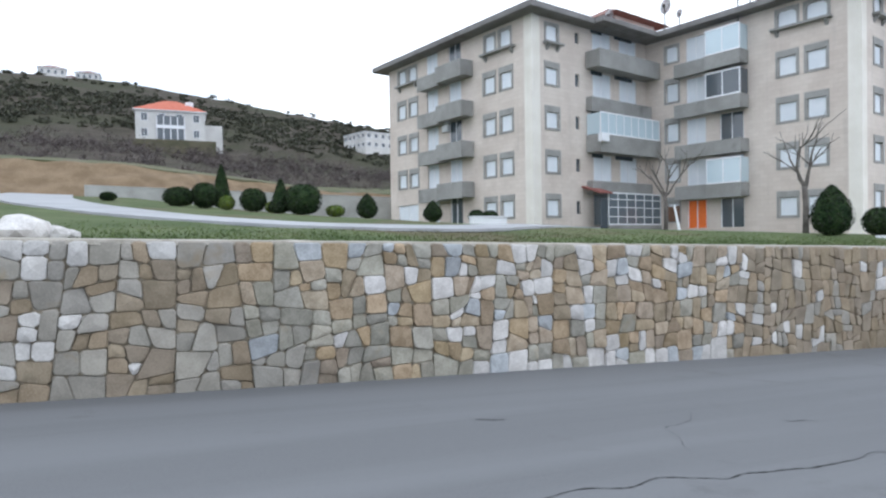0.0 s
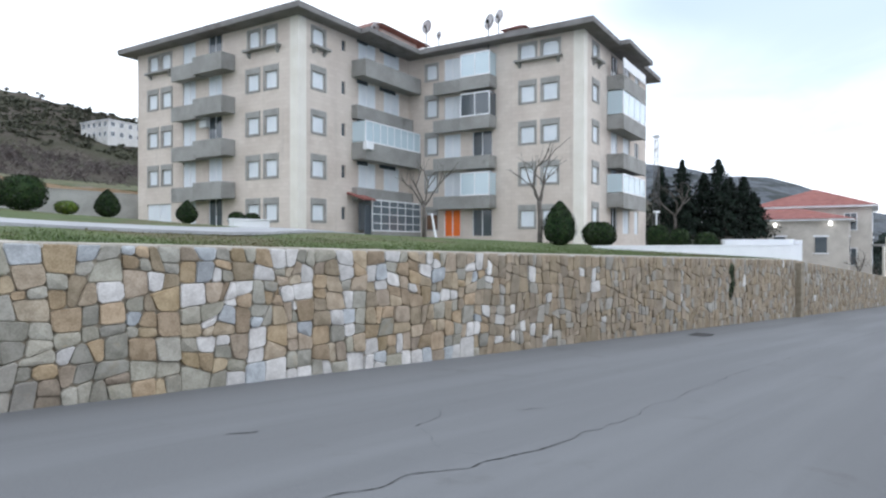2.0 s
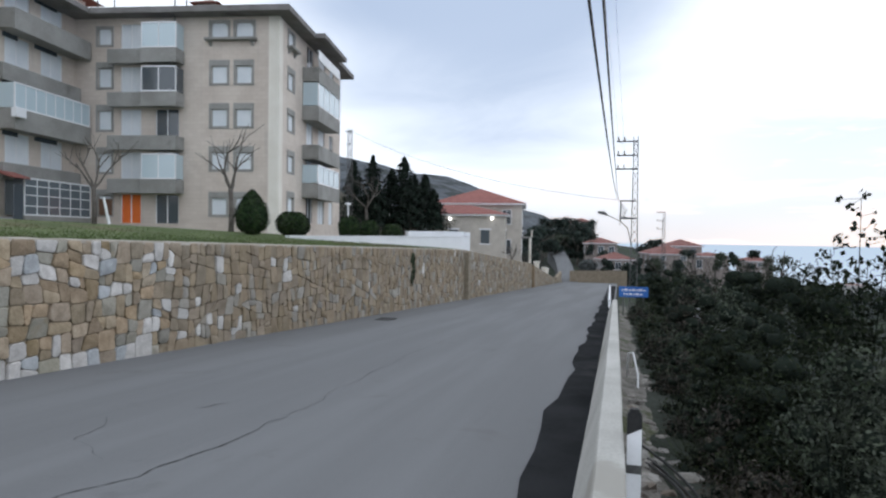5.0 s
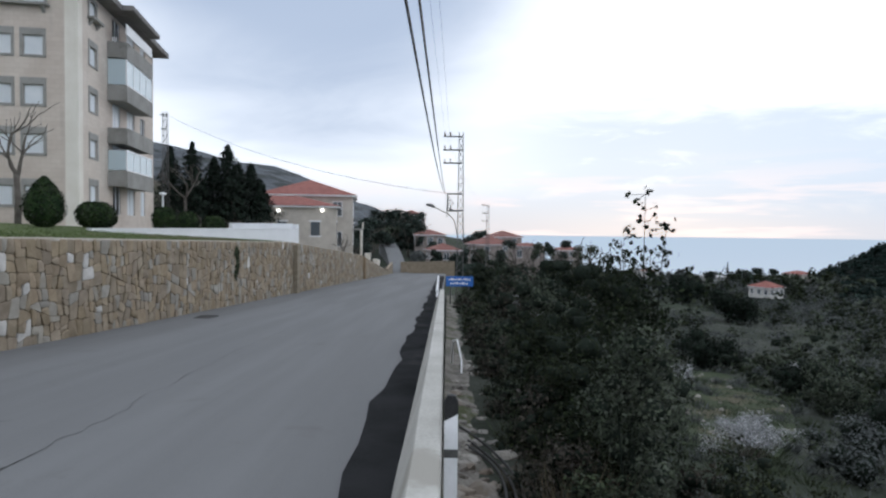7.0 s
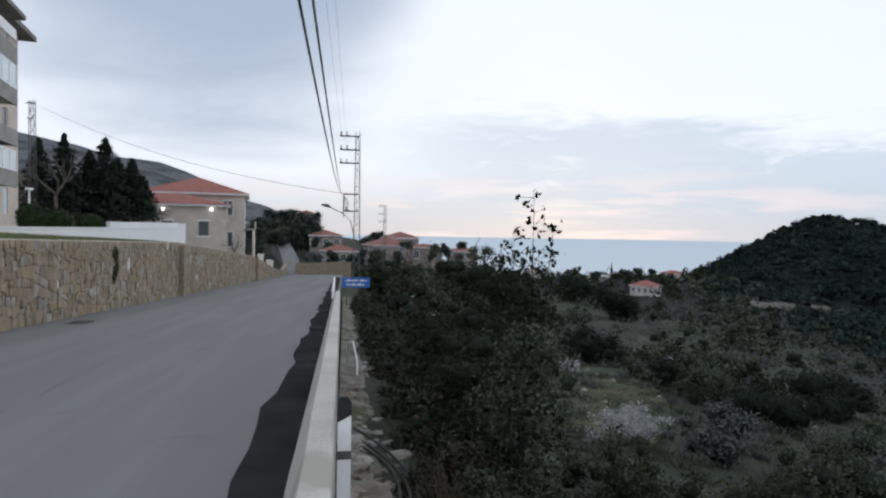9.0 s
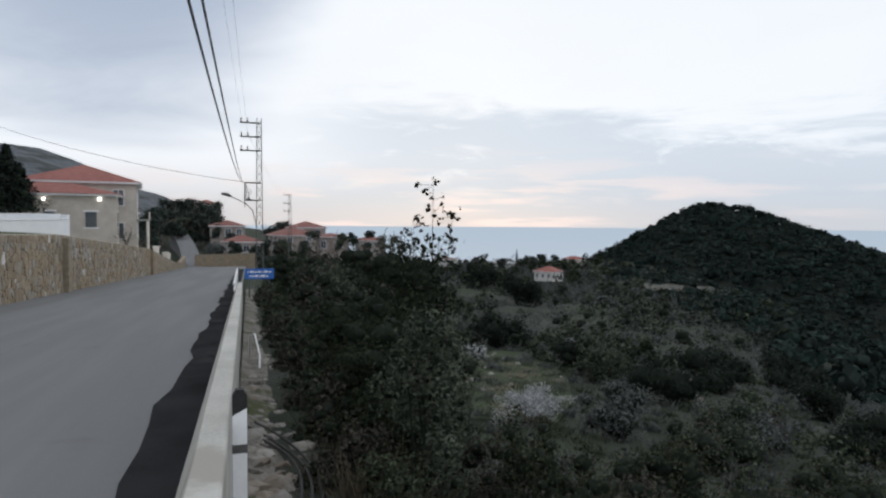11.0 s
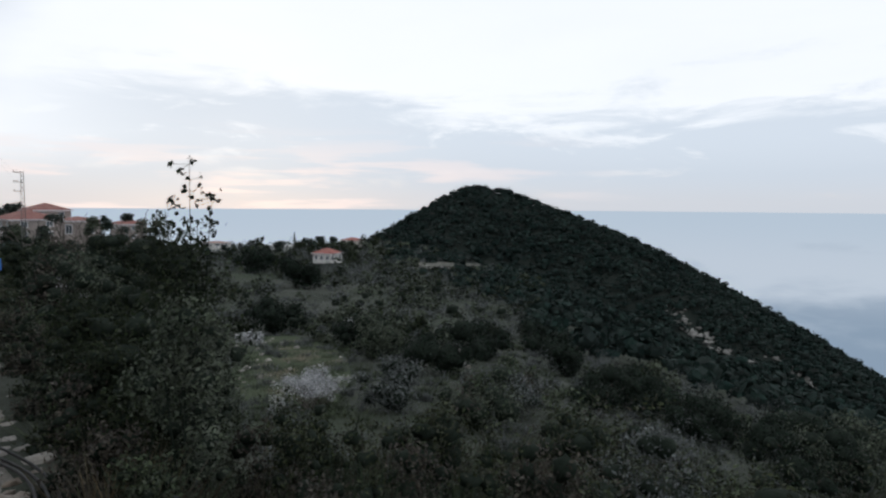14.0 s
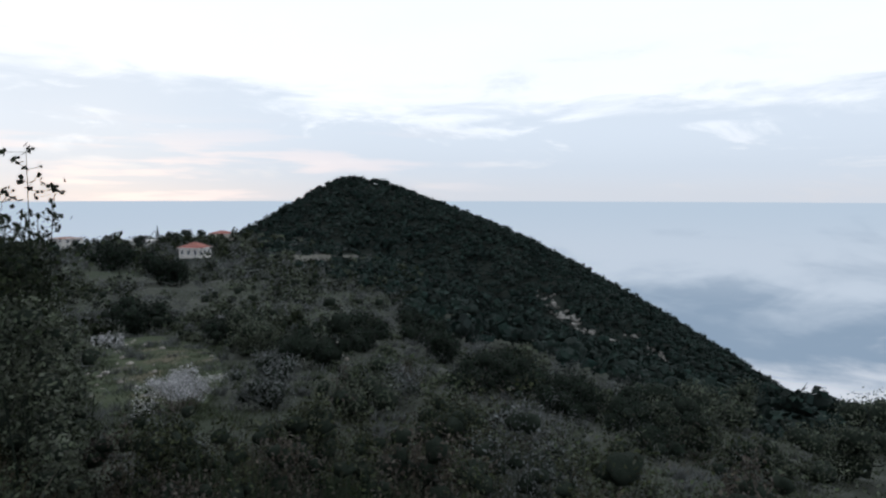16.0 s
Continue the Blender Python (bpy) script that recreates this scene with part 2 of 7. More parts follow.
# for bare twigs, and for dark cores that imitate shade inside the foliage
TWIG_SHADE = material("dark_twigs_and_inner_shade", (0.01218, 0.017, 0.01284), (0.02436, 0.031, 0.02461), 0.95, 4.0, 40.0, 0.4, spec=0.03)
FOREST = material("far_woods", (0.0108, 0.0195, 0.0175), (0.0235, 0.0355, 0.0308), 0.95, 0.05, 1.2, 0.3, 0.34, island=True, spec=0.06)


def cladding():
    """Sawn limestone courses on the apartment house."""
    m = bpy.data.materials.new("limestone_cladding")
    m.use_nodes = True
    t = Tree(m.node_tree)
    m.node_tree.nodes.clear()
    ob = t.n("ShaderNodeTexCoord").outputs["Object"]
    s = t.n("ShaderNodeSeparateXYZ", {0: ob})
    uv = t.n("ShaderNodeCombineXYZ", {0: t.math("ADD", s.outputs[0], s.outputs[1]), 1: s.outputs[2], 2: 0.0}).outputs[0]
    br = t.n("ShaderNodeTexBrick", {"Vector": uv, "Color1": c4((0.625, 0.555, 0.49)), "Color2": c4((0.67, 0.60, 0.535)), "Mortar": c4((0.58, 0.515, 0.45)), "Scale": 1.0, "Mortar Size": 0.012, "Brick Width": 0.6, "Row Height": 0.3})
    n1 = t.noise(ob, 0.35, 5.0)
    col = t.mix(t.ramp(n1, 0.35, 0.7), br.outputs[0], t.mix(1.0, br.outputs[0], c4((0.86, 0.84, 0.83)), "MULTIPLY"))
    # rain streaks run down the face
    st = t.noise(t.n("ShaderNodeVectorMath", {0: ob, 1: (2.2, 2.2, 0.16)}, operation="MULTIPLY").outputs[0], 1.0, 5.0)
    col = t.mix(t.ramp(st, 0.55, 0.75, 0.0, 0.35), col, c4((0.42, 0.38, 0.34)))
    bs = t.n("ShaderNodeBsdfPrincipled", {"Base Color": col, "Roughness": 0.85, "Specular IOR Level": 0.3})
    bn = t.n("ShaderNodeBump", {"Height": br.outputs[1], "Strength": 0.3, "Distance": 0.01}, invert=True)
    t.t.links.new(bn.outputs[0], bs.inputs["Normal"])
    t.t.links.new(bs.outputs[0], t.n("ShaderNodeOutputMaterial").inputs[0])
    return m


CLAD = cladding()


def ground_mat():
    """Scrub, grass and bare earth, banded by terraces."""
    m = bpy.data.materials.new("hillside_ground")
    m.use_nodes = True
    t = Tree(m.node_tree)
    m.node_tree.nodes.clear()
    pos = t.n("ShaderNodeNewGeometry").outputs["Position"]
    n1, n2, n3 = t.noise(pos, 0.025, 5.0), t.noise(pos, 0.22, 6.0, 0.65), t.noise(pos, 3.0, 4.0, 0.7)
    col = t.mix(t.ramp(n2, 0.38, 0.62), c4((0.028, 0.034, 0.025)), c4((0.054, 0.060, 0.050)))
    col = t.mix(t.ramp(n1, 0.48, 0.62, 0.0, 0.8), col, c4((0.035, 0.048, 0.028)))
    col = t.mix(t.ramp(n3, 0.5, 0.75, 0.0, 0.6), col, c4((0.053, 0.060, 0.055)))
    # the cultivated upper slope is browner than the valley
    north = t.ramp(t.n("ShaderNodeSeparateXYZ", {0: pos}).outputs[1], 50.0, 80.0)
    brown = t.mix(t.ramp(n2, 0.35, 0.65), c4((0.046, 0.042, 0.029)), c4((0.082, 0.069, 0.057)))
    col = t.mix(north, col, t.mix(t.ramp(n1, 0.45, 0.6), brown, c4((0.050, 0.051, 0.031))))
    # much darker ground round the wooded hill, so that gaps between crowns don't stand out
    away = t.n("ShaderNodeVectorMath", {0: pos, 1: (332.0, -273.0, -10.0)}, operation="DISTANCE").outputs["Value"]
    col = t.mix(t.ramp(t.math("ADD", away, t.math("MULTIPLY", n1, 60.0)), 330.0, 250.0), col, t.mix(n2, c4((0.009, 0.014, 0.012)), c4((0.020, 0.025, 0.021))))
    bs = t.n("ShaderNodeBsdfPrincipled", {"Base Color": col, "Roughness": 0.95, "Specular IOR Level": 0.1})
    bn = t.n("ShaderNodeBump", {"Height": n3, "Strength": 0.6, "Distance": 0.15})
    t.t.links.new(bn.outputs[0], bs.inputs["Normal"])
    t.t.links.new(bs.outputs[0], t.n("ShaderNodeOutputMaterial").inputs[0])
    return m


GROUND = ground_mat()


def sea_mat():
    """Pale evening sea that glows by itself, with a layer of low mist near the shore painted into its colour."""
    m = bpy.data.materials.new("self_lit_misty_sea")
    m.use_nodes = True
    t = Tree(m.node_tree)
    m.node_tree.nodes.clear()
    pos = t.n("ShaderNodeNewGeometry").outputs["Position"]
    s = t.n("ShaderNodeSeparateXYZ", {0: pos})
    flat = t.n("ShaderNodeVectorMath", {0: pos, 1: (1.0, 1.0, 0.0)}, operation="MULTIPLY").outputs[0]
    far = t.n("ShaderNodeVectorMath", {0: flat}, operation="LENGTH").outputs["Value"]
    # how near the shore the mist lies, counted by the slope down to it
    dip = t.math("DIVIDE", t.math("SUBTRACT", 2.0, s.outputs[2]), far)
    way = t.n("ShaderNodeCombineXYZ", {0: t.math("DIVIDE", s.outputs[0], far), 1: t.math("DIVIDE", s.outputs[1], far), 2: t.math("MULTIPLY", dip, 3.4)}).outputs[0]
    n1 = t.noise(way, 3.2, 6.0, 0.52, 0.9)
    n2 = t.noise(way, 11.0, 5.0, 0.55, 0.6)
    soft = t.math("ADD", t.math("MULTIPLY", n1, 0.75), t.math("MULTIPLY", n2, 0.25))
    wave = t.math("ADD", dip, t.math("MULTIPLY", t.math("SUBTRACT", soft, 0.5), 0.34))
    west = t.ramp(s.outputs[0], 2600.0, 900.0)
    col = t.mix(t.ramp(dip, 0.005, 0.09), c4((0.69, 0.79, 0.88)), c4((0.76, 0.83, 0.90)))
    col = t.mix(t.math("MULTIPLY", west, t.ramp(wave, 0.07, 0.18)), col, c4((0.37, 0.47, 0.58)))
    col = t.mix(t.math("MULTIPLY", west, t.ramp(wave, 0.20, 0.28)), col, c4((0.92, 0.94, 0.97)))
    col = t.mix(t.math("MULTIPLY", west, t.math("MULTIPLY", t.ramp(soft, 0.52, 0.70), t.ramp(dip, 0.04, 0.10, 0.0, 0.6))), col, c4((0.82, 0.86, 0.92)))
    # emission in place of daylight carries the brightness of sea and mist
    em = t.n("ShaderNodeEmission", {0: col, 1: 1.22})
    t.t.links.new(em.outputs[0], t.n("ShaderNodeOutputMaterial").inputs[0])
    return m


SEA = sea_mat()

# ---- building blocks ----
rng = np.random.default_rng(7)


def link_mesh(name, me, mat, parent=None, label=""):
    me.materials.append(mat)
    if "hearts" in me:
        me.materials.append(TWIG_SHADE)
    ob = new(name, me)
    ob.parent = parent
    if label:
        tagged(ob, label)
    return ob


def part(name, bm, mat, parent=None, label="", smooth=False):
    me = bpy.data.meshes.new(name)
    bm.to_mesh(me)
    bm.free()
    if smooth:
        me.shade_smooth()
    return link_mesh(name, me, mat, parent, label)


def thing(name, label, category, at=(0, 0, 0), turn=0.0, group="", kind=""):
    ob = tagged(new(name), label, category, group, kind)
    ob.matrix_world = pose(*at, 0, 0, turn)
    return ob


def box(bm, x0, x1, y0, y1, z0, z1, bevel=0.0):
    vs = [bm.verts.new(p) for p in ((x0, y0, z0), (x1, y0, z0), (x1, y1, z0), (x0, y1, z0), (x0, y0, z1), (x1, y0, z1), (x1, y1, z1), (x0, y1, z1))]
    fs = [bm.faces.new([vs[i] for i in q]) for q in ((0, 3, 2, 1), (4, 5, 6, 7), (0, 1, 5, 4), (1, 2, 6, 5), (2, 3, 7, 6), (3, 0, 4, 7))]
    if bevel:
        bmesh.ops.bevel(bm, geom=list({e for fc in fs for e in fc.edges}), offset=bevel, segments=1, affect="EDGES")
    return bm


def cube(x0, x1, y0, y1, z0, z1, bevel=0.0):
    return box(bmesh.new(), min(x0, x1), max(x0, x1), min(y0, y1), max(y0, y1), min(z0, z1), max(z0, z1), bevel)


def prism(bm, ring, vec):
    """Closed prism over a ring of points."""
    a = [bm.verts.new(p) for p in ring]
    b = [bm.verts.new(Vector(p) + Vector(vec)) for p in ring]
    n = len(ring)
    bm.faces.new(a[::-1])
    bm.faces.new(b)
    for i in range(n):
        bm.faces.new((a[i], a[(i + 1) % n], b[(i + 1) % n], b[i]))
    bmesh.ops.recalc_face_normals(bm, faces=bm.faces[:])
    return bm


def tube(bm, pts, radii, sides=6):
    """A round bar through points, with a radius at each."""
    rings = []
    for i, p in enumerate(pts):
        d = (Vector(pts[min(i + 1, len(pts) - 1)]) - Vector(pts[max(i - 1, 0)])).normalized()
        q = d.to_track_quat("Z", "Y")
        r = radii[i] if hasattr(radii, "__len__") else radii
        rings.append([bm.verts.new(Vector(p) + q @ Vector((r * math.cos(2 * math.pi * k / sides), r * math.sin(2 * math.pi * k / sides), 0))) for k in range(sides)])
    for a, b in zip(rings, rings[1:]):
        for k in range(sides):
            bm.faces.new((a[k], a[(k + 1) % sides], b[(k + 1) % sides], b[k]))
    bm.faces.new(rings[0][::-1])
    bm.faces.new(rings[-1])
    return bm


def mesh_np(name, verts, faces):
    """A mesh from arrays; every face has the same number of corners."""
    me = bpy.data.meshes.new(name)
    nf, k = faces.shape
    me.vertices.add(len(verts))
    me.vertices.foreach_set("co", np.ascontiguousarray(verts, dtype=np.float32).ravel())
    me.loops.add(nf * k)
    me.loops.foreach_set("vertex_index", np.ascontiguousarray(faces, dtype=np.int32).ravel())
    me.polygons.add(nf)
    me.polygons.foreach_set("loop_start", np.arange(0, nf * k, k, dtype=np.int32))
    me.update(calc_edges=True)
    return me


def unit(n):
    v = rng.normal(size=(n, 3))
    return v / np.linalg.norm(v, axis=1)[:, None]


def cube_sphere(cuts):
    """Corners and quads of a round cube."""
    index, vs, fs = {}, [], []
    for ax in range(3):
        for sg in (-1, 1):
            for i in range(cuts):
                for j in range(cuts):
                    f = []
                    for p, q in ((0, 0), (1, 0), (1, 1), (0, 1)):
                        w = [0.0, 0.0, 0.0]
                        w[ax], w[(ax + 1) % 3], w[(ax + 2) % 3] = sg, 2 * (i + p) / cuts - 1, 2 * (j + q) / cuts - 1
                        k = tuple(round(t, 3) for t in w)
                        if k not in index:
                            index[k] = len(vs)
                            vs.append(np.array(w) / np.linalg.norm(w))
                        f.append(index[k])
                    fs.append(f if sg > 0 else f[::-1])
    return np.array(vs), np.array(fs)


CORE_FINE, CORE_COARSE = cube_sphere(2), cube_sphere(1)


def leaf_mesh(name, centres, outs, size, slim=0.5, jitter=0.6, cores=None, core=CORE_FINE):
    """Pointed leaves at the centres, roughly facing outs, round solid dark cores that stand for the shade inside the
    clumps.
    """
    n = len(centres)
    nor = outs + jitter * unit(n)
    nor /= np.linalg.norm(nor, axis=1)[:, None] + 1e-9
    a = np.cross(nor, unit(n))
    a /= np.linalg.norm(a, axis=1)[:, None] + 1e-9
    b = np.cross(nor, a)
    s = (size * rng.uniform(0.6, 1.4, n) if np.isscalar(size) else size)[:, None]
    v = np.stack([centres - a * s, centres - b * s * slim + nor * s * 0.15, centres + a * s, centres + b * s * slim + nor * s * 0.15], 1).reshape(-1, 3)
    f = np.arange(4 * n).reshape(n, 4)
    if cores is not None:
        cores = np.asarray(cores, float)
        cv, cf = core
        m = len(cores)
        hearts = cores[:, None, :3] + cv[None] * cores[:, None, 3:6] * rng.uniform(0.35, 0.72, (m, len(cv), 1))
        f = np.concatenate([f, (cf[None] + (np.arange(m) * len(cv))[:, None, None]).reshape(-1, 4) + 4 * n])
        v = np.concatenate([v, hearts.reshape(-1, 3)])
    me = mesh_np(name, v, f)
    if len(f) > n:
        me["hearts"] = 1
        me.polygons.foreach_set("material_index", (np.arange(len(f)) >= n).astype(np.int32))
    return me


def clumps(balls, n, shell=0.55):
    """n points in the balls (x, y, z, rx, ry, rz), thicker towards their skins, and the outward directions."""
    balls = np.asarray(balls, float)
    w = (balls[:, 3] * balls[:, 4] * balls[:, 5]) ** 0.66
    k = rng.choice(len(balls), n, p=w / w.sum())
    d = unit(n)
    r = rng.uniform(shell**3, 1.0, n) ** (1 / 3)
    return balls[k, :3] + d * r[:, None] * balls[k, 3:6], d


# ---- the lie of the land ----
SLOPE = -0.052
WALL_Y = 9.45


def road_z(x):
    return SLOPE * x


def top_z(x):
    """The top of the retaining wall."""
    x = np.asarray(x, float)
    return np.where(x < 39, 2.05 - 0.0235 * x, np.where(x < 71, 1.13 - 0.066 * (x - 39), np.maximum(-0.98 - 0.122 * (x - 71), road_z(x) + 0.3)))


def lawn_z(x, y):
    w = np.clip(1 - np.asarray(x, float) / 20, 0, 1)
    dy = np.asarray(y, float) - 9.6
    return top_z(np.minimum(x, 60)) - 0.06 + w * 0.08 * dy + (1 - w) * (0.10 * np.minimum(dy, 6.0) + 0.04 * np.maximum(dy - 6.0, 0))


def sm(a, b, v):
    t = np.clip((np.asarray(v, float) - a) / (b - a), 0, 1)
    return t * t * (3 - 2 * t)


def ground_z(x, y):
    """Height of the ground sheet, away from the road and the lawn."""
    x, y = np.asarray(x, float), np.asarray(y, float)
    r = np.hypot(x, y)
    az = np.degrees(np.arctan2(-x, y))  # 0 across the road, -90 along it, -180 over the valley
    az = np.where(az > 60, az - 360, az)
    # upper side: terrace bank, fields, then the hill
    up_n = lawn_z(np.clip(x, -40, 60), np.minimum(y, 62)) - 0.35 + 3.0 * sm(66, 71, y) + 0.18 * np.maximum(y - 71, 0) + 0.13 * np.maximum(y - 150, 0)
    crest = 2 + 330 * np.tan(np.radians(np.interp(az, [-60, -22, -16, -8, -2, 20, 60], [6.0, 7.6, 8.9, 11.2, 12.4, 12.0, 11.0])))
    up_n = np.where(r > 200, np.minimum(up_n, crest), up_n)
    up_n = up_n - 0.25 * np.maximum(r - 420, 0) * sm(420, 900, r)
    # ahead, past the road's end
    ahead = -0.055 * np.minimum(r, 112) + 0.055 * np.clip(r - 118, 0, 120) - 0.4 - 0.12 * np.maximum(r - 260, 0)
    # valley below the road
    left = -2.6 - 17.5 * (1 - np.exp(-r / 95)) - 0.25 * np.maximum(r - 330, 0)
    right = -2.6 - 0.275 * r
    w = sm(-120, -170, az)
    low = left * (1 - w) + right * w + 1.8 * np.exp(-((r / 8.5) ** 2))
    w = sm(-88, -103, az)
    z = ahead * (1 - w) + low * w
    w = sm(-85, -65, az)
    return z * (1 - w) + up_n * w


PEAK = (430 * math.sin(radians(129.5)), 430 * math.cos(radians(129.5)))


def knoll_z(x, y):
    """The wooded hill over the valley."""
    c, s = math.cos(radians(-129.5)), math.sin(radians(-129.5))
    dx, dy = x - PEAK[0], y - PEAK[1]
    b = -s * dx + c * dy  # away from the viewer
    a = -(c * dx + s * dy)
    a = -a
    side = np.where(a > 0, 0.25 * np.abs(a) + 0.00099 * a * a, 0.60 * np.abs(a))
    return 15.2 - np.sqrt(side**2 + (0.34 * b) ** 2 + 2.5**2)


def land_z(x, y):
    g = ground_z(x, y)
    k = knoll_z(np.asarray(x, float), np.asarray(y, float))
    return np.maximum(g, k)


def surface(X, Y):
    """The ground sheet itself: the land with its bumps, kept under the road, the verge and the lawn."""
    X, Y = np.asarray(X, float), np.asarray(Y, float)
    R = np.hypot(X, Y)
    Z = land_z(X, Y)
    bumps = np.array([noise.fractal(Vector((x * 0.05, y * 0.05, 0)), 1.0, 2.0, 4) for x, y in zip(X.ravel(), Y.ravel())]).reshape(X.shape)
    Z = Z + bumps * np.clip(R * 0.012, 0.05, 2.0) * np.where(Y > 0, 0.4, 1.0)
    under = sm(-3.2, -1.0, Y) * sm(118, 110, X)
    bank = road_z(X) - 0.45
    w = sm(16, 30, Y)
    flat_z = np.where(Y < 62, bank * (1 - w) + (lawn_z(X, Y) - 0.35) * w, Z)
    side = top_z(X) - 0.5 + 0.06 * (Y - 9.6)
    w = sm(14, 30, Y)
    flat_z = np.where((X > 62) & (Y < 62), np.where(Y < 13, bank, np.minimum(side, 12)) * (1 - w) + np.minimum(side, Z) * w, flat_z)
    return Z * (1 - under) + flat_z * under


def polar_ground():
    naz, radii = 340, np.concatenate([[0.0], np.geomspace(2.5, 1400, 170)])
    th = np.linspace(0, 2 * np.pi, naz, endpoint=False)
    R, T = np.meshgrid(radii, th, indexing="ij")
    X, Y = R * np.sin(T), R * np.cos(T)
    Z = surface(X, Y)
    v = np.stack([X, Y, Z], -1).reshape(-1, 3)
    i, j = np.meshgrid(np.arange(len(radii) - 1), np.arange(naz), indexing="ij")
    a, b = i * naz + j, i * naz + (j + 1) % naz
    f = np.stack([a, b, b + naz, a + naz], -1).reshape(-1, 4)
    me = mesh_np("ground", v, f[:, ::-1])
    me.shade_smooth()
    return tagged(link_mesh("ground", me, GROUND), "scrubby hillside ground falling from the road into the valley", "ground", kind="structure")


polar_ground()


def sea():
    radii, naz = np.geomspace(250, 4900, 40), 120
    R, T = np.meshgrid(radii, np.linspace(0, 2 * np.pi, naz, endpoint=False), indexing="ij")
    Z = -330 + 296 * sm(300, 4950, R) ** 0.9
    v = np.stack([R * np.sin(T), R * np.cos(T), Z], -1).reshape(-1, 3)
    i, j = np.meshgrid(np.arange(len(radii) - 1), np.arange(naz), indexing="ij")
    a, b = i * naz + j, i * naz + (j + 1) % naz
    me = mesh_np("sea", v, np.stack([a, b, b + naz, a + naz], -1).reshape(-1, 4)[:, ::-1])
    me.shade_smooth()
    tagged(link_mesh("sea", me, SEA), "self-lit backdrop of pale evening sea with painted low mist", "sea", kind="structure")


sea()


def mountain():
    """The bare mountain behind the red-roofed house, greyed by haze put into its colour."""
    na, nb = 90, 24
    A, B = np.meshgrid(np.linspace(-500, 420, na), np.linspace(-320, 200, nb), indexing="ij")
    Z = 105 - np.where(A > 0, 0.11 * A + 0.00065 * A * A, 0.02 * A) - 0.24 * np.abs(B)
    s, c = math.sin(radians(66)), math.cos(radians(66))
    X, Y = (850 + B) * s + A * c, (850 + B) * c - A * s
    Z = Z + np.array([6 * noise.fractal(Vector((x * 0.012, y * 0.012, 4)), 1.0, 2.0, 5) for x, y in zip(X.ravel(), Y.ravel())]).reshape(X.shape)
    i, j = np.meshgrid(np.arange(na - 1), np.arange(nb - 1), indexing="ij")
    a = i * nb + j
    me = mesh_np("mountain", np.stack([X, Y, Z], -1).reshape(-1, 3), np.stack([a, a + nb, a + nb + 1, a + 1], -1).reshape(-1, 4))
    me.shade_smooth()
    tagged(link_mesh("mountain", me, MOUNTAIN), "bare limestone mountain dotted with scrub, distance haze put into its grey", "mountain", kind="structure")


# the blue-grey of distance haze is mixed into the rock colour
MOUNTAIN = material("hazed_mountain", (0.055, 0.064, 0.076), (0.105, 0.116, 0.13), 0.95, 0.06, 0.3, 0.6, third=(0.030, 0.036, 0.036), third_at=(0.48, 0.58), dist=2.0)
mountain()


def strip(name, xs, y0, y1, zfun, mat, label, category, thick=0.25, ny=2):
    """A sheet along the road between two edges, with thickness."""
    ys = np.linspace(0, 1, ny)
    P = []
    for x in xs:
        a, b = (y0(x) if callable(y0) else y0), (y1(x) if callable(y1) else y1)
        P.append([(x, a + (b - a) * k, float(zfun(x, a + (b - a) * k))) for k in ys])
    bm = bmesh.new()
    g = [[bm.verts.new(p) for p in row] for row in P]
    for r0, r1 in zip(g, g[1:]):
        for k in range(ny - 1):
            bm.faces.new((r0[k], r1[k], r1[k + 1], r0[k + 1]))
    ext = bmesh.ops.extrude_face_region(bm, geom=bm.faces[:])
    bmesh.ops.translate(bm, verts=[q for q in ext["geom"] if isinstance(q, bmesh.types.BMVert)], vec=(0, 0, -thick))
    bmesh.ops.recalc_face_normals(bm, faces=bm.faces[:])
    return tagged(part(name, bm, mat), label, category, kind="structure")


strip("road", np.linspace(-45, 114, 80), 0.1, WALL_Y + 0.1, lambda x, y: road_z(x) + 0.003 * math.sin(x * 0.7 + y) , ASPHALT, "worn grey asphalt road running down beside the stone wall", "road", ny=14)
strip("lawn", np.linspace(-45, 62, 60), WALL_Y + 0.3, 62, lambda x, y: lawn_z(x, y) + 0.05 * noise.noise(Vector((x * 0.4, y * 0.4, 1))), GRASS, "short green lawn above the stone wall", "lawn", ny=40)


def ribbon(name, pts, mat, zfun, label, category, lift=0.02, thick=0.08, kind="structure"):
    """A paved band along (x, y, width) points, laid on a surface."""
    pts = [Vector(p) for p in pts]
    line = []
    for a, b in zip(pts, pts[1:]):
        line += [a.lerp(b, k / 8) for k in range(8)]
    line.append(pts[-1])
    for _ in range(6):
        line = [line[0]] + [(line[i - 1] + line[i] * 2 + line[i + 1]) / 4 for i in range(1, len(line) - 1)] + [line[-1]]
    bm = bmesh.new()
    rows = []
    for i, p in enumerate(line):
        d = line[min(i + 1, len(line) - 1)] - line[max(i - 1, 0)]
        n = Vector((-d.y, d.x, 0)).normalized()
        row = []
        for k in (-0.5, -0.25, 0, 0.25, 0.5):
            x, y = p.x + n.x * k * p.z, p.y + n.y * k * p.z
            row.append(bm.verts.new((x, y, float(zfun(x, y)) + lift)))
        rows.append(row)
    for r0, r1 in zip(rows, rows[1:]):
        for k in range(4):
            bm.faces.new((r0[k], r0[k + 1], r1[k + 1], r1[k]))
    ext = bmesh.ops.extrude_face_region(bm, geom=bm.faces[:])
    bmesh.ops.translate(bm, verts=[q for q in ext["geom"] if isinstance(q, bmesh.types.BMVert)], vec=(0, 0, -thick))
    bmesh.ops.recalc_face_normals(bm, faces=bm.faces[:])
    return tagged(part(name, bm, mat), label, category, kind=kind)


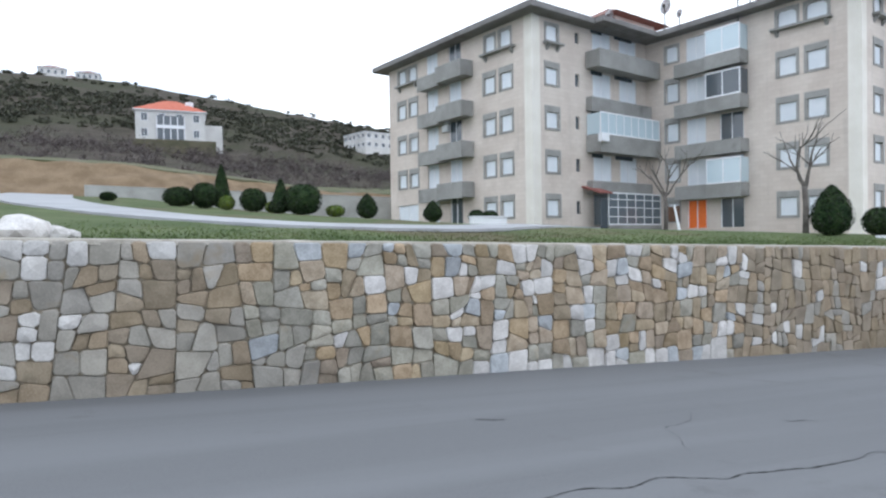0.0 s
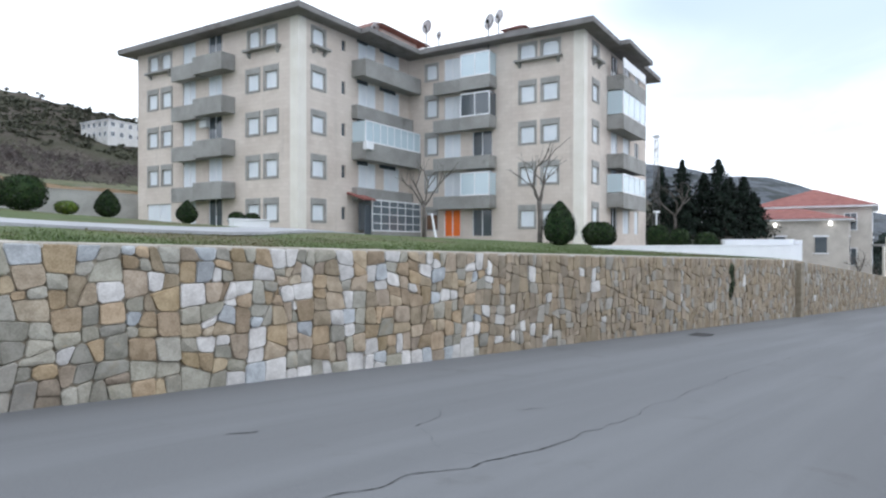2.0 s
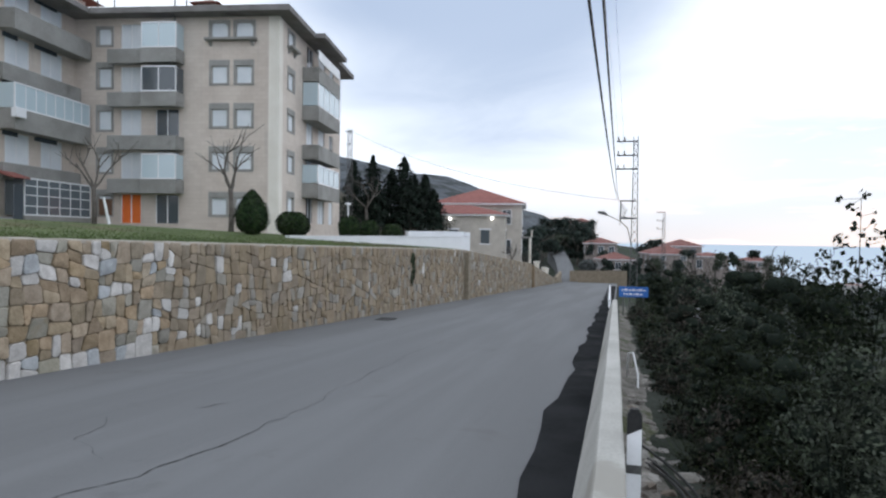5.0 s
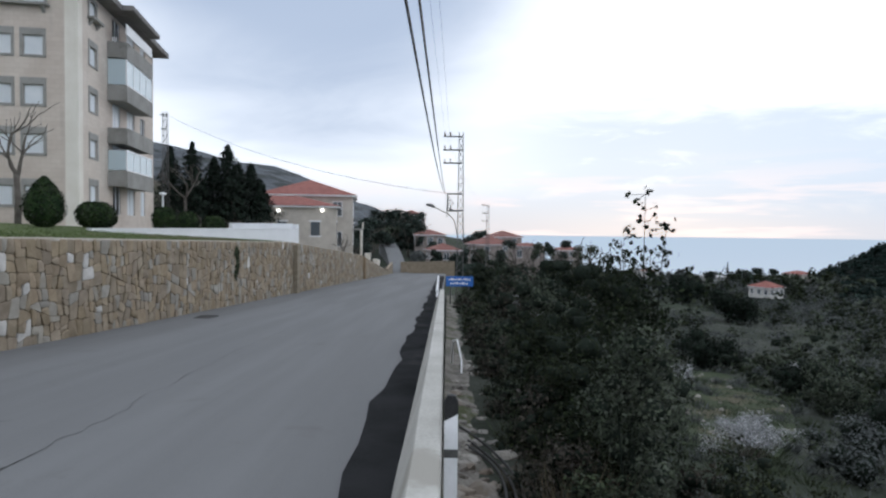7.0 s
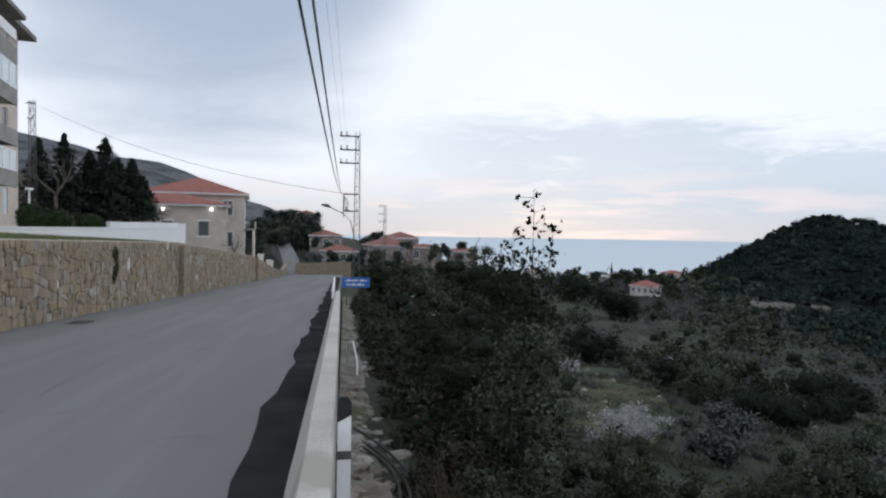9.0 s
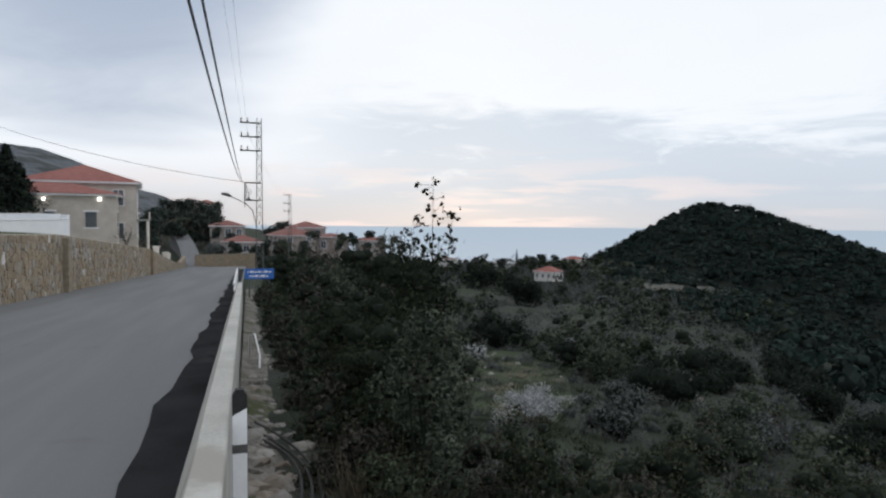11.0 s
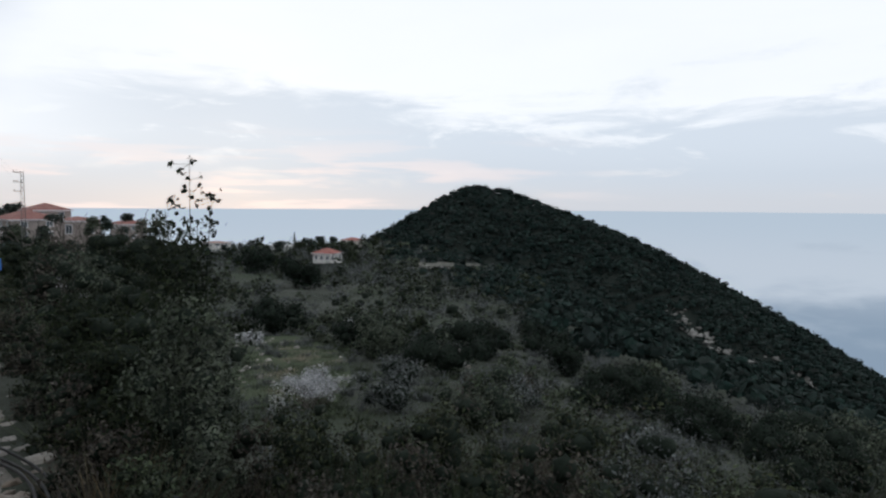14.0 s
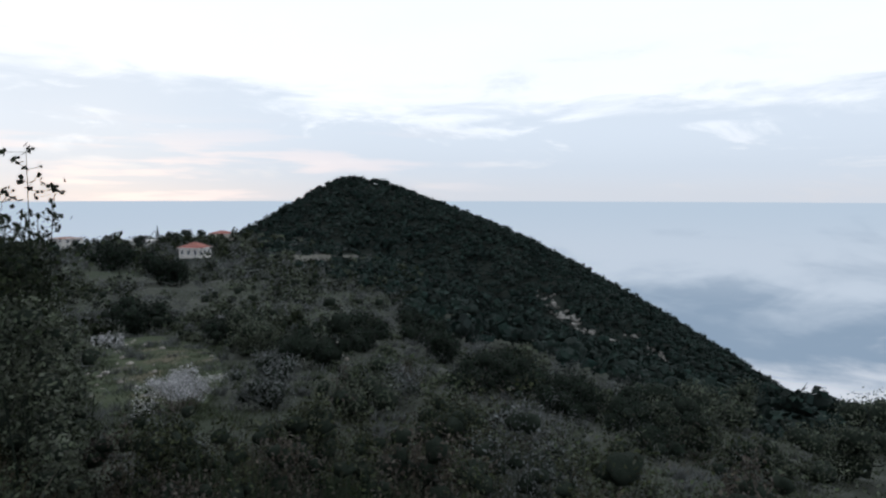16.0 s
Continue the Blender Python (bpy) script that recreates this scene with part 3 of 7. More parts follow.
ribbon("driveway", [(-6.5, 61, 4.5), (-5.2, 43, 4.2), (-2.6, 29, 3.2), (0.6, 19.5, 2.4), (3.6, 15.0, 1.9), (8, 14.6, 1.6), (14, 20, 2.0), (20, 28, 2.4), (26, 33, 3.0)], DRIVE, lambda x, y: lawn_z(x, y) + 0.05, "pale concrete driveway curving across the lawn", "driveway", 0.03)
strip("asphalt_patch", np.linspace(-12, 92, 105), 0.24, lambda x: 0.78 + 0.06 * math.sin(x * 0.9) + 0.05 * math.sin(x * 2.3) + 0.004 * x, lambda x, y: road_z(x) + 0.003 * math.sin(x * 0.7 + y) + 0.012, PATCH, "strip of fresh black asphalt along the parapet", "road", thick=0.03, ny=3)


def crack(pts, width):
    """A ragged crack: short dark slivers along a line on the road."""
    bm = bmesh.new()
    line = []
    for a, b in zip(pts, pts[1:]):
        for k in range(14):
            f = k / 14
            x, y = a[0] + (b[0] - a[0]) * f, a[1] + (b[1] - a[1]) * f
            line.append((x + 0.05 * noise.noise(Vector((x * 3, y * 3, 0))), y + 0.16 * noise.noise(Vector((x * 2.2, y * 2, 5)))))
    vs = []
    for i, (x, y) in enumerate(line):
        w = width * (0.25 + abs(noise.noise(Vector((i * 0.7, 2.0, 0)))) * 1.6)
        z = road_z(x) + 0.003 * math.sin(x * 0.7 + y) + 0.006
        vs.append((bm.verts.new((x, y - w, z)), bm.verts.new((x, y + w, z))))
    for a, b in zip(vs, vs[1:]):
        bm.faces.new((a[0], b[0], b[1], a[1]))
    return part("crack", bm, CRACK, None)


for pts, wd in (([(1.0, 4.7), (2.6, 4.45), (3.65, 4.35), (4.2, 4.38), (4.8, 4.15), (5.6, 4.06), (6.6, 4.1), (7.4, 4.1)], 0.014), ([(5.25, 4.28), (5.15, 4.85), (5.6, 5.6), (6.6, 6.1)], 0.007), ([(7.4, 5.5), (7.8, 5.15)], 0.02), ([(3.6, 6.8), (4.0, 6.7)], 0.022), ([(7.4, 4.1), (9.5, 4.25), (14, 4.5), (22, 4.6), (34, 4.4)], 0.007)):
    tagged(crack(pts, wd), "ragged dark crack in the road surface", "crack", kind="structure")


cover = thing("drain_cover", "dark cast-iron drain cover set in the road by the wall", "drain cover", (22.0, 8.3, road_z(22.0) + 0.004), kind="structure")
part("cover_plate", cube(-0.55, 0.55, -0.3, 0.3, -0.03, 0.012, 0.008), CRACK, cover)


# ---- retaining wall of rubble stones ----
def split(poly, p, n):
    """Both halves of a convex polygon cut by a line."""
    halves = []
    for sg in (1, -1):
        out = []
        for a, b in zip(poly, poly[1:] + poly[:1]):
            da, db = sg * ((a[0] - p[0]) * n[0] + (a[1] - p[1]) * n[1]), sg * ((b[0] - p[0]) * n[0] + (b[1] - p[1]) * n[1])
            if da <= 0:
                out.append(a)
            if da * db < 0:
                f = da / (da - db)
                out.append((a[0] + (b[0] - a[0]) * f, a[1] + (b[1] - a[1]) * f))
        halves.append(out)
    return halves


def stone_cells(x0, x1, high):
    """Irregular blocks: the face is broken again and again by slightly crooked joints."""
    r = random.Random(11)
    out, stack = [], []
    x = x0
    edges = [(x0, x0)]
    while x < x1:
        x += r.uniform(0.75, 1.7)
        lean = r.uniform(-0.14, 0.14)
        edges.append((x - lean, x + lean))
    for a, b in zip(edges, edges[1:]):
        stack.append([(a[0], 0.0), (b[0], 0.0), (b[1], high), (a[1], high)])
    while stack:
        p = stack.pop()
        if len(p) < 3:
            continue
        xs, ys = [q[0] for q in p], [q[1] for q in p]
        w, h = max(xs) - min(xs), max(ys) - min(ys)
        if max(w, h) < r.choice((0.36, 0.42, 0.48, 0.54)) or (w < 0.27 and h < 0.38):
            cx, cy = sum(xs) / len(p), sum(ys) / len(p)
            out.append(((cx, cy), p))
            continue
        f = r.uniform(0.38, 0.62)
        t = radians(r.gauss(0, 10))
        if w > h * r.uniform(0.8, 1.25):
            c, n = (min(xs) + w * f, (min(ys) + max(ys)) / 2), (math.cos(t), math.sin(t))
        else:
            c, n = ((min(xs) + max(xs)) / 2, min(ys) + h * f), (math.sin(t), math.cos(t))
        stack += split(p, c, n)
    return out


def wall_z(x, v):
    """Height on the wall for a share v of its height."""
    return road_z(x) - 0.06 + v * (float(top_z(x)) - road_z(x) + 0.06)


def stone_geo(seed, poly, high, r, joint, proud):
    """Verts and faces of one stone: a skirt, a rounded shoulder and a slightly tilted face."""
    # worn corners
    cut = []
    for i, p in enumerate(poly):
        for q in (poly[i - 1], poly[(i + 1) % len(poly)]):
            k = min(0.30, r.uniform(0.02, 0.062) / max(0.05, math.dist(p, q)))
            cut.append((p[0] + (q[0] - p[0]) * k, p[1] + (q[1] - p[1]) * k))
    poly = cut
    cx, cy = sum(p[0] for p in poly) / len(poly), sum(p[1] for p in poly) / len(poly)
    size = max(0.08, min(max(abs(p[0] - cx) for p in poly), max(abs(p[1] - cy) for p in poly)))
    tx, ty, d = r.uniform(-0.10, 0.10), r.uniform(-0.10, 0.10), proud * r.uniform(0.5, 1.3)
    k1, k2 = 1 - joint / size, 1 - (joint + 0.014) / size
    vs = []
    for k, dep in ((k1, -0.05), (k1, d - 0.012), (k2, d)):
        for px, py in poly:
            x, w = cx + (px - cx) * k, cy + (py - cy) * k
            x += r.uniform(-0.006, 0.006)
            vs.append((x, WALL_Y - dep - tx * (x - cx) - ty * (w - cy), wall_z(x, w / high)))
    n = len(poly)
    fs = []
    for lay in (0, n):
        fs += [(lay + i, lay + (i + 1) % n, lay + n + (i + 1) % n, lay + n + i) for i in range(n)]
    # a broken, uneven face
    mx, my = cx + r.uniform(-0.25, 0.25) * size, cy + r.uniform(-0.25, 0.25) * size
    vs.append((mx, WALL_Y - d - r.uniform(-0.012, 0.03) - tx * (mx - cx) - ty * (my - cy), wall_z(mx, my / high)))
    fs += [(2 * n + i, 2 * n + (i + 1) % n, 3 * n) for i in range(n)]
    return vs, fs


def retaining_wall():
    bm = bmesh.new()
    xs = np.linspace(-45, 112, 120)
    for a, b in zip(xs, xs[1:]):
        ring = [(a, WALL_Y, road_z(a) - 0.3), (a, WALL_Y + 0.45, road_z(a) - 0.3), (a, WALL_Y + 0.45, float(top_z(a)) - 0.02), (a, WALL_Y, float(top_z(a)) - 0.02)]
        r2 = [(b, p[1], (road_z(b) - 0.3 if i < 2 else float(top_z(b)) - 0.02)) for i, p in enumerate(ring)]
        va, vb = [bm.verts.new(p) for p in ring], [bm.verts.new(p) for p in r2]
        for i in range(4):
            bm.faces.new((va[i], va[(i + 1) % 4], vb[(i + 1) % 4], vb[i]))
    bmesh.ops.remove_doubles(bm, verts=bm.verts[:], dist=1e-4)
    bmesh.ops.recalc_face_normals(bm, faces=bm.faces[:])
    wall = tagged(part("retaining_wall", bm, MORTAR), "tall retaining wall of ochre, grey and white rubble stones", "stone wall", kind="structure")
    r = random.Random(5)
    high = 2.35
    joined_v, joined_f = [], []
    lots = {"OCHRE": [[], []], "GREY": [[], []], "WHITE": [[], []]}
    made = 0
    for seed, poly in stone_cells(-12, 104, high):
        x = seed[0]
        vs, fs = stone_geo(seed, poly, high, r, 0.004, 0.055)
        q = r.random()
        # white stones come in loose clusters, thickest along the foot of the wall
        light = 0.34 if x < -0.6 else (0.06 if x < 2.9 else (0.26 if x < 11.8 else (0.07 if x < 18 else 0.01)))
        light *= 0.45 + 1.1 * (noise.noise(Vector((x * 0.9, seed[1] * 1.4, 3))) + 0.5)
        if seed[1] < 0.36 and 3.0 < x < 11.5:
            light = 0.25 if x < 5.0 else 0.62
        mat = WHITEST if q < light * 0.75 else BLUEST if q < light else (GREYST if q < light + (0.5 if x < 3.5 else 0.34 if x < 8 else 0.2) else OCHRE)
        near = -1.8 < x < 11.6 and made < 300
        if near:
            made += 1
            me = bpy.data.meshes.new("stone")
            me.from_pydata(vs, [], fs)
            link_mesh("stone", me, mat, wall)
        else:
            key = "WHITE" if mat in (WHITEST, BLUEST) else "GREY" if mat is GREYST else "OCHRE"
            lv, lf = lots[key]
            base = len(lv)
            lv += vs
            lf += [tuple(i + base for i in f) for f in fs]
    for key, mat, lab in (("OCHRE", OCHRE_J, "ochre rubble stones"), ("GREY", GREY_J, "grey rubble stones"), ("WHITE", WHITE_J, "white rubble stones")):
        me = bpy.data.meshes.new("stones")
        me.from_pydata(lots[key][0], [], lots[key][1])
        tagged(link_mesh("stones", me, mat, wall), lab, kind="stuff")
    # rough mortar coping
    bm = bmesh.new()
    rows_ = []
    for x in np.linspace(-12, 104, 330):
        z = float(top_z(x))
        j = 0.03 * noise.noise(Vector((x * 2.1, 0, 3)))
        rows_.append([bm.verts.new(p) for p in ((x, WALL_Y - 0.03 + j, z - 0.05), (x, WALL_Y - 0.01 + j, z + 0.015 + j * 0.6), (x, WALL_Y + 0.22, z + 0.035 - j * 0.5), (x, WALL_Y + 0.46 + j, z + 0.0))])
    for a, b in zip(rows_, rows_[1:]):
        for k in range(3):
            bm.faces.new((a[k], b[k], b[k + 1], a[k + 1]))
    part("coping", bm, COPING, wall, "rough pale mortar coping")
    # a shallow pier and a block coloured like a dark recess break the long run
    for x, w, mat, lab in ((39.1, 0.55, MORTAR, "projecting block coloured like a dark recess"), (71.5, 0.5, OCHRE, "projecting stone pier")):
        bm = cube(x, x + w, WALL_Y - 0.35, WALL_Y + 0.1, road_z(x) - 0.2, float(top_z(x)) - 0.15, 0.03)
        part("pier", bm, mat, wall, lab)
    return wall


GREY_J = material("grey_rubble", (0.24, 0.225, 0.195), (0.33, 0.31, 0.27), 0.9, 3.0, 40.0, 0.5, 0.14, island=True, third=(0.27, 0.23, 0.17))
WHITE_J = material("pale_rubble", (0.42, 0.405, 0.385), (0.60, 0.585, 0.56), 0.85, 3.0, 40.0, 0.4, 0.15, island=True)
COPING = material("pale_mortar", (0.27, 0.25, 0.205), (0.42, 0.39, 0.34), 0.9, 2.0, 30.0, 0.5)


retaining_wall()


# ---- parapet and verge ----
def parapet():
    wall = thing("parapet", "pale concrete parapet with a sloping road face", "parapet", kind="structure")
    for a, b in ((-7.0, 12.4), (12.42, 30.9)):
        bm = bmesh.new()
        prof = ((0.24, -0.2), (0.24, 0.12), (0.05, 0.68), (0.035, 0.70), (-0.14, 0.70), (-0.155, 0.685), (-0.16, -0.9))
        rings = []
        for x in np.linspace(a, b, 40):
            o = 0.004 * x + 0.008 * noise.noise(Vector((x * 0.6, 1, 1)))
            zz = 0.008 * noise.noise(Vector((x * 0.9, 4, 1)))
            rings.append([bm.verts.new((x, y + o, road_z(x) + z + zz)) for y, z in prof])
        n = len(prof)
        for p, q in zip(rings, rings[1:]):
            for k in range(n):
                bm.faces.new((p[k], p[(k + 1) % n], q[(k + 1) % n], q[k]))
        bm.faces.new(rings[0])
        bm.faces.new(rings[-1][::-1])
        bmesh.ops.recalc_face_normals(bm, faces=bm.faces[:])
        part("parapet_length", bm, CONCRETE, wall)


parapet()


def guard_rail():
    rail = thing("guard_rail", "white-painted steel guard rail on short posts beside the road", "guard rail", (31.2, 0.35, road_z(31.2)))
    bm = bmesh.new()
    tube(bm, [(x, 0.012 * x, SLOPE * x + 0.62) for x in np.linspace(0, 34, 12)], 0.05, 8)
    part("rail", bm, WHITE, rail)
    bm = bmesh.new()
    tube(bm, [(x, 0.012 * x, SLOPE * x + 0.32) for x in np.linspace(0, 34, 12)], 0.035, 8)
    part("rail", bm, WHITE, rail)
    for k in range(12):
        x = k * 3.05
        part("post", cube(x - 0.04, x + 0.04, 0.012 * x - 0.1, 0.012 * x - 0.04, SLOPE * x - 0.4, SLOPE * x + 0.68, 0.008), WHITE, rail)


guard_rail()


def delineator():
    """Flat road marker post with a slanted black head."""
    p = thing("delineator_post", "white plastic delineator post with a slanted black top", "marker post", (5.21, -0.215, -0.75))
    for name, prof, mat in (("body", ((-0.055, 0), (0.055, 0), (0.055, 0.90), (-0.055, 0.90)), WHITE), ("reflector_band", ((-0.058, 0.90), (0.058, 0.90), (0.058, 0.97), (-0.058, 0.97)), STEEL), ("body_upper", ((-0.055, 0.97), (0.055, 0.97), (0.055, 1.26), (-0.055, 1.20)), WHITE), ("head", ((-0.057, 1.202), (0.057, 1.262), (0.057, 1.36), (0.03, 1.41), (-0.03, 1.41), (-0.057, 1.36)), BLACK)):
        bm = prism(bmesh.new(), [(0.03, -y, z) for y, z in prof], (-0.06, 0, 0))
        part(name, bm, mat, p)


delineator()


def rubble():
    """Broken stone on the verge below the parapet."""
    r = random.Random(3)
    for k in range(225):
        x, y = r.uniform(4.4, 17.0) if k % 2 else r.uniform(4.4, 9.5), -0.25 - abs(r.gauss(0.0, 0.5))
        if y < -1.35:
            continue
        bm = bmesh.new()
        bmesh.ops.create_icosphere(bm, subdivisions=1, radius=1.0)
        s = r.uniform(0.05, 0.16) * (1.5 if r.random() < 0.12 else 0.85)
        for v in bm.verts:
            v.co *= s * r.uniform(0.7, 1.2)
            v.co.z *= 0.55
        bmesh.ops.rotate(bm, verts=bm.verts[:], matrix=Euler((r.uniform(-0.4, 0.4), r.uniform(-0.4, 0.4), r.uniform(0, 6))).to_matrix())
        bmesh.ops.translate(bm, verts=bm.verts[:], vec=(x, y, road_z(x) - 0.36 + 0.22 * y + s * 0.3))
        tagged(part("rock", bm, ROCK), "broken pale limestone lump on the verge", "rock", "verge rocks")
    for k in range(3):
        bm = bmesh.new()
        pts = []
        for i in range(14):
            f = i / 13
            x = 4.9 + f * 4.0
            pts.append((x, -0.55 - 0.10 * k - 0.42 * math.sin(f * 2.4) + 0.28 * f * f * 2.4, road_z(x) - 0.33 + 0.1 * math.sin(f * 5 + k) * 0.5))
        tube(bm, pts, 0.016, 8)
        tagged(part("drain_hose", bm, BLACK, smooth=True), "black plastic hose lying over the rubble", "hose", "hoses")
    bm = bmesh.new()
    tube(bm, [(15.2, -0.3, -1.3), (15.0, -0.32, -0.62), (14.9, -0.42, -0.58), (14.5, -0.52, -1.0), (13.6, -0.5, -1.15)], 0.02, 8)
    tagged(part("white_pipe", bm, WHITE, smooth=True), "bent white plastic pipe behind the parapet", "pipe")


rubble()

VERGE = material("crushed_stone", (0.105, 0.098, 0.086), (0.23, 0.216, 0.194), 0.95, 2.2, 16.0, 0.9, third=(0.06, 0.07, 0.03), third_at=(0.5, 0.62), dist=0.03)
strip("verge", np.linspace(2.5, 46, 90), lambda x: -1.25 + 0.25 * math.sin(x * 0.8) + 0.12 * math.sin(x * 2.1), -0.14, lambda x, y: road_z(x) - 0.34 + 0.2 * (y + 0.1) + 0.07 * noise.noise(Vector((x * 2.4, y * 3, 0))), VERGE, "crushed stone verge below the parapet", "verge", thick=0.4, ny=9)


def ivy():
    """A hanging clump of green growing out of the wall."""
    at = (28.6, WALL_Y - 0.06, 0.35)
    ob = thing("wall_plant", "green creeper growing out of the stone wall", "plant", at)
    c, d = clumps([(0, 0, 0.45, 0.3, 0.08, 0.4), (0.1, 0, 0.0, 0.24, 0.08, 0.5), (-0.1, 0, -0.4, 0.16, 0.06, 0.35)], 900, 0.2)
    link_mesh("foliage", leaf_mesh("foliage", c, d, 0.05, 0.6), MOSS, ob)
    part("stem", tube(bmesh.new(), [(0, 0.12, -0.5), (0.05, -0.02, 0.1), (0, -0.03, 0.6)], 0.015, 6), BARK, ob)


ivy()


# ---- apartment house ----
HOUSE = thing("apartment_building", "five-storey beige limestone apartment house with grey concrete balconies", "apartment building", (25.2, 36.75, 0), 10.5)


class Face:
    """One face of the house: s runs along it to the right as seen from outside, out is the way out."""

    def __init__(self, origin, along, out, length, dz):
        self.o, self.a, self.n, self.len, self.dz = Vector((*origin, 0)), Vector((*along, 0)), Vector((*out, 0)), length, dz

    def p(self, s, d, z):
        return self.o + self.a * s + self.n * d + Vector((0, 0, z))

    def slab(self, s0, s1, d0, d1, z0, z1, bevel=0.0):
        bm = bmesh.new()
        ring = [self.p(s0, d0, z0), self.p(s1, d0, z0), self.p(s1, d1, z0), self.p(s0, d1, z0)]
        prism(bm, ring, (0, 0, z1 - z0))
        if bevel:
            bmesh.ops.bevel(bm, geom=bm.edges[:], offset=bevel, segments=1, affect="EDGES")
        return bm


Z0, EAVE = 1.4, 17.7


def face_wall(fc, holes, parent):
    """A wall 0.3 m thick with the holes (s0, s1, z0, z1) cut through."""
    holes = [tuple(round(q, 3) for q in h) for h in holes]
    ss = sorted({0.0, fc.len, *(h[0] for h in holes), *(h[1] for h in holes)})
    zs = sorted({Z0, EAVE, *(h[2] for h in holes), *(h[3] for h in holes)})
    bm = bmesh.new()
    cache = {}

    def vert(s, d, z):
        key = (round(s, 4), d, round(z, 4))
        if key not in cache:
            cache[key] = bm.verts.new(fc.p(s, d, z))
        return cache[key]

    def solid(s, z):
        return not any(h[0] < s < h[1] and h[2] < z < h[3] for h in holes)

    for s0, s1 in zip(ss, ss[1:]):
        for z0, z1 in zip(zs, zs[1:]):
            if solid((s0 + s1) / 2, (z0 + z1) / 2):
                for d in (0.0, -0.3):
                    bm.faces.new((vert(s0, d, z0), vert(s1, d, z0), vert(s1, d, z1), vert(s0, d, z1)))
    for h in holes:
        for (sa, za), (sb, zb) in (((h[0], h[2]), (h[1], h[2])), ((h[1], h[2]), (h[1], h[3])), ((h[1], h[3]), (h[0], h[3])), ((h[0], h[3]), (h[0], h[2]))):
            q = [vert(sa, 0.0, za), vert(sb, 0.0, zb), vert(sb, -0.3, zb), vert(sa, -0.3, za)]
            bm.faces.new(q)
    bmesh.ops.recalc_face_normals(bm, faces=bm.faces[:])
    return part("wall", bm, CLAD, parent)


def window(fc, s0, s1, z0, z1, parent, arched=False, pane=None):
    """A recessed window: grey stone surround with a deep lintel, frame, closed roller shutter or glass."""
    w = part("window", fc.slab(s0, s1, -0.16, -0.10, z0, z1), pane or SHUTTER, parent)
    t = 0.16
    bm = bmesh.new()
    for a, b, c, d in ((s0 - t, s0, z0 - 0.1, z1), (s1, s1 + t, z0 - 0.1, z1), (s0 - t, s1 + t, z1, z1 + (0.14 if arched else 0.42)), (s0 - t, s1 + t, z0 - 0.12, z0)):
        ring = [fc.p(a, 0.003, c), fc.p(b, 0.003, c), fc.p(b, 0.05, c), fc.p(a, 0.05, c)]
        prism(bm, ring, (0, 0, d - c))
    part("surround", bm, TRIM, w, "grey stone window surround")
    bm = bmesh.new()
    for a, b, c, d in ((s0, s0 + 0.06, z0, z1), (s1 - 0.06, s1, z0, z1), (s0 + 0.06, s1 - 0.06, z1 - 0.06, z1), (s0 + 0.06, s1 - 0.06, z0, z0 + 0.06)):
        prism(bm, [fc.p(a, -0.10, c), fc.p(b, -0.10, c), fc.p(b, -0.05, c), fc.p(a, -0.05, c)], (0, 0, d - c))
    part("frame", bm, TRIM, w)
    if not pane:
        bm = bmesh.new()
        n = 9
        for k in range(1, n):
            z = z0 + (z1 - z0) * k / n
            prism(bm, [fc.p(s0 + 0.06, -0.1, z), fc.p(s1 - 0.06, -0.1, z), fc.p(s1 - 0.06, -0.09, z), fc.p(s0 + 0.06, -0.09, z)], (0, 0, 0.02))
        part("shutter_ribs", bm, SHUTTER, w)
    if arched:
        # spandrels of the round head
        bm = bmesh.new()
        c, rad = (s0 + s1) / 2, (s1 - s0) / 2
        for side in (-1, 1):
            ring = [fc.p(c + side * rad, 0.003, z1)]
            for k in range(7):
                a = math.pi / 2 * k / 6
                ring.append(fc.p(c + side * rad * math.cos(a), 0.003, z1 - rad * 0.75 + rad * 0.75 * math.sin(a)))
            prism(bm, ring, fc.n * 0.05 * 1.0)
        part("arch", bm, TRIM, w)
    return w


def ledge(fc, s0, s1, z, parent):
    bm = fc.slab(s0, s1, 0.004, 0.45, z - 0.16, z, 0.02)
    for s in (s0 + 0.25, s1 - 0.45):
        prism(bm, [fc.p(s, 0.004, z - 0.17), fc.p(s, 0.38, z - 0.17), fc.p(s, 0.004, z - 0.55)], fc.a * 0.2)
    part("ledge", bm, BALCONY, parent, "grey ledge under the top windows")


def balcony(fc, s0, s1, depth, z, parent, high=1.0, label="grey concrete balcony"):
    """Slab and solid parapet round three sides."""
    b = part("balcony", fc.slab(s0, s1, 0.004, depth, z - 0.2, z, 0.015), BALCONY, parent, label)
    part("front_parapet", fc.slab(s0, s1, depth - 0.14, depth + 0.02, z - 0.28, z + high, 0.015), BALCONY, b)
    for a in (s0, s1 - 0.14):
        part("side_parapet", fc.slab(a + 0.002, a + 0.138, 0.006, depth - 0.142, z + 0.002, z + high, 0.012), BALCONY, b)
    return b


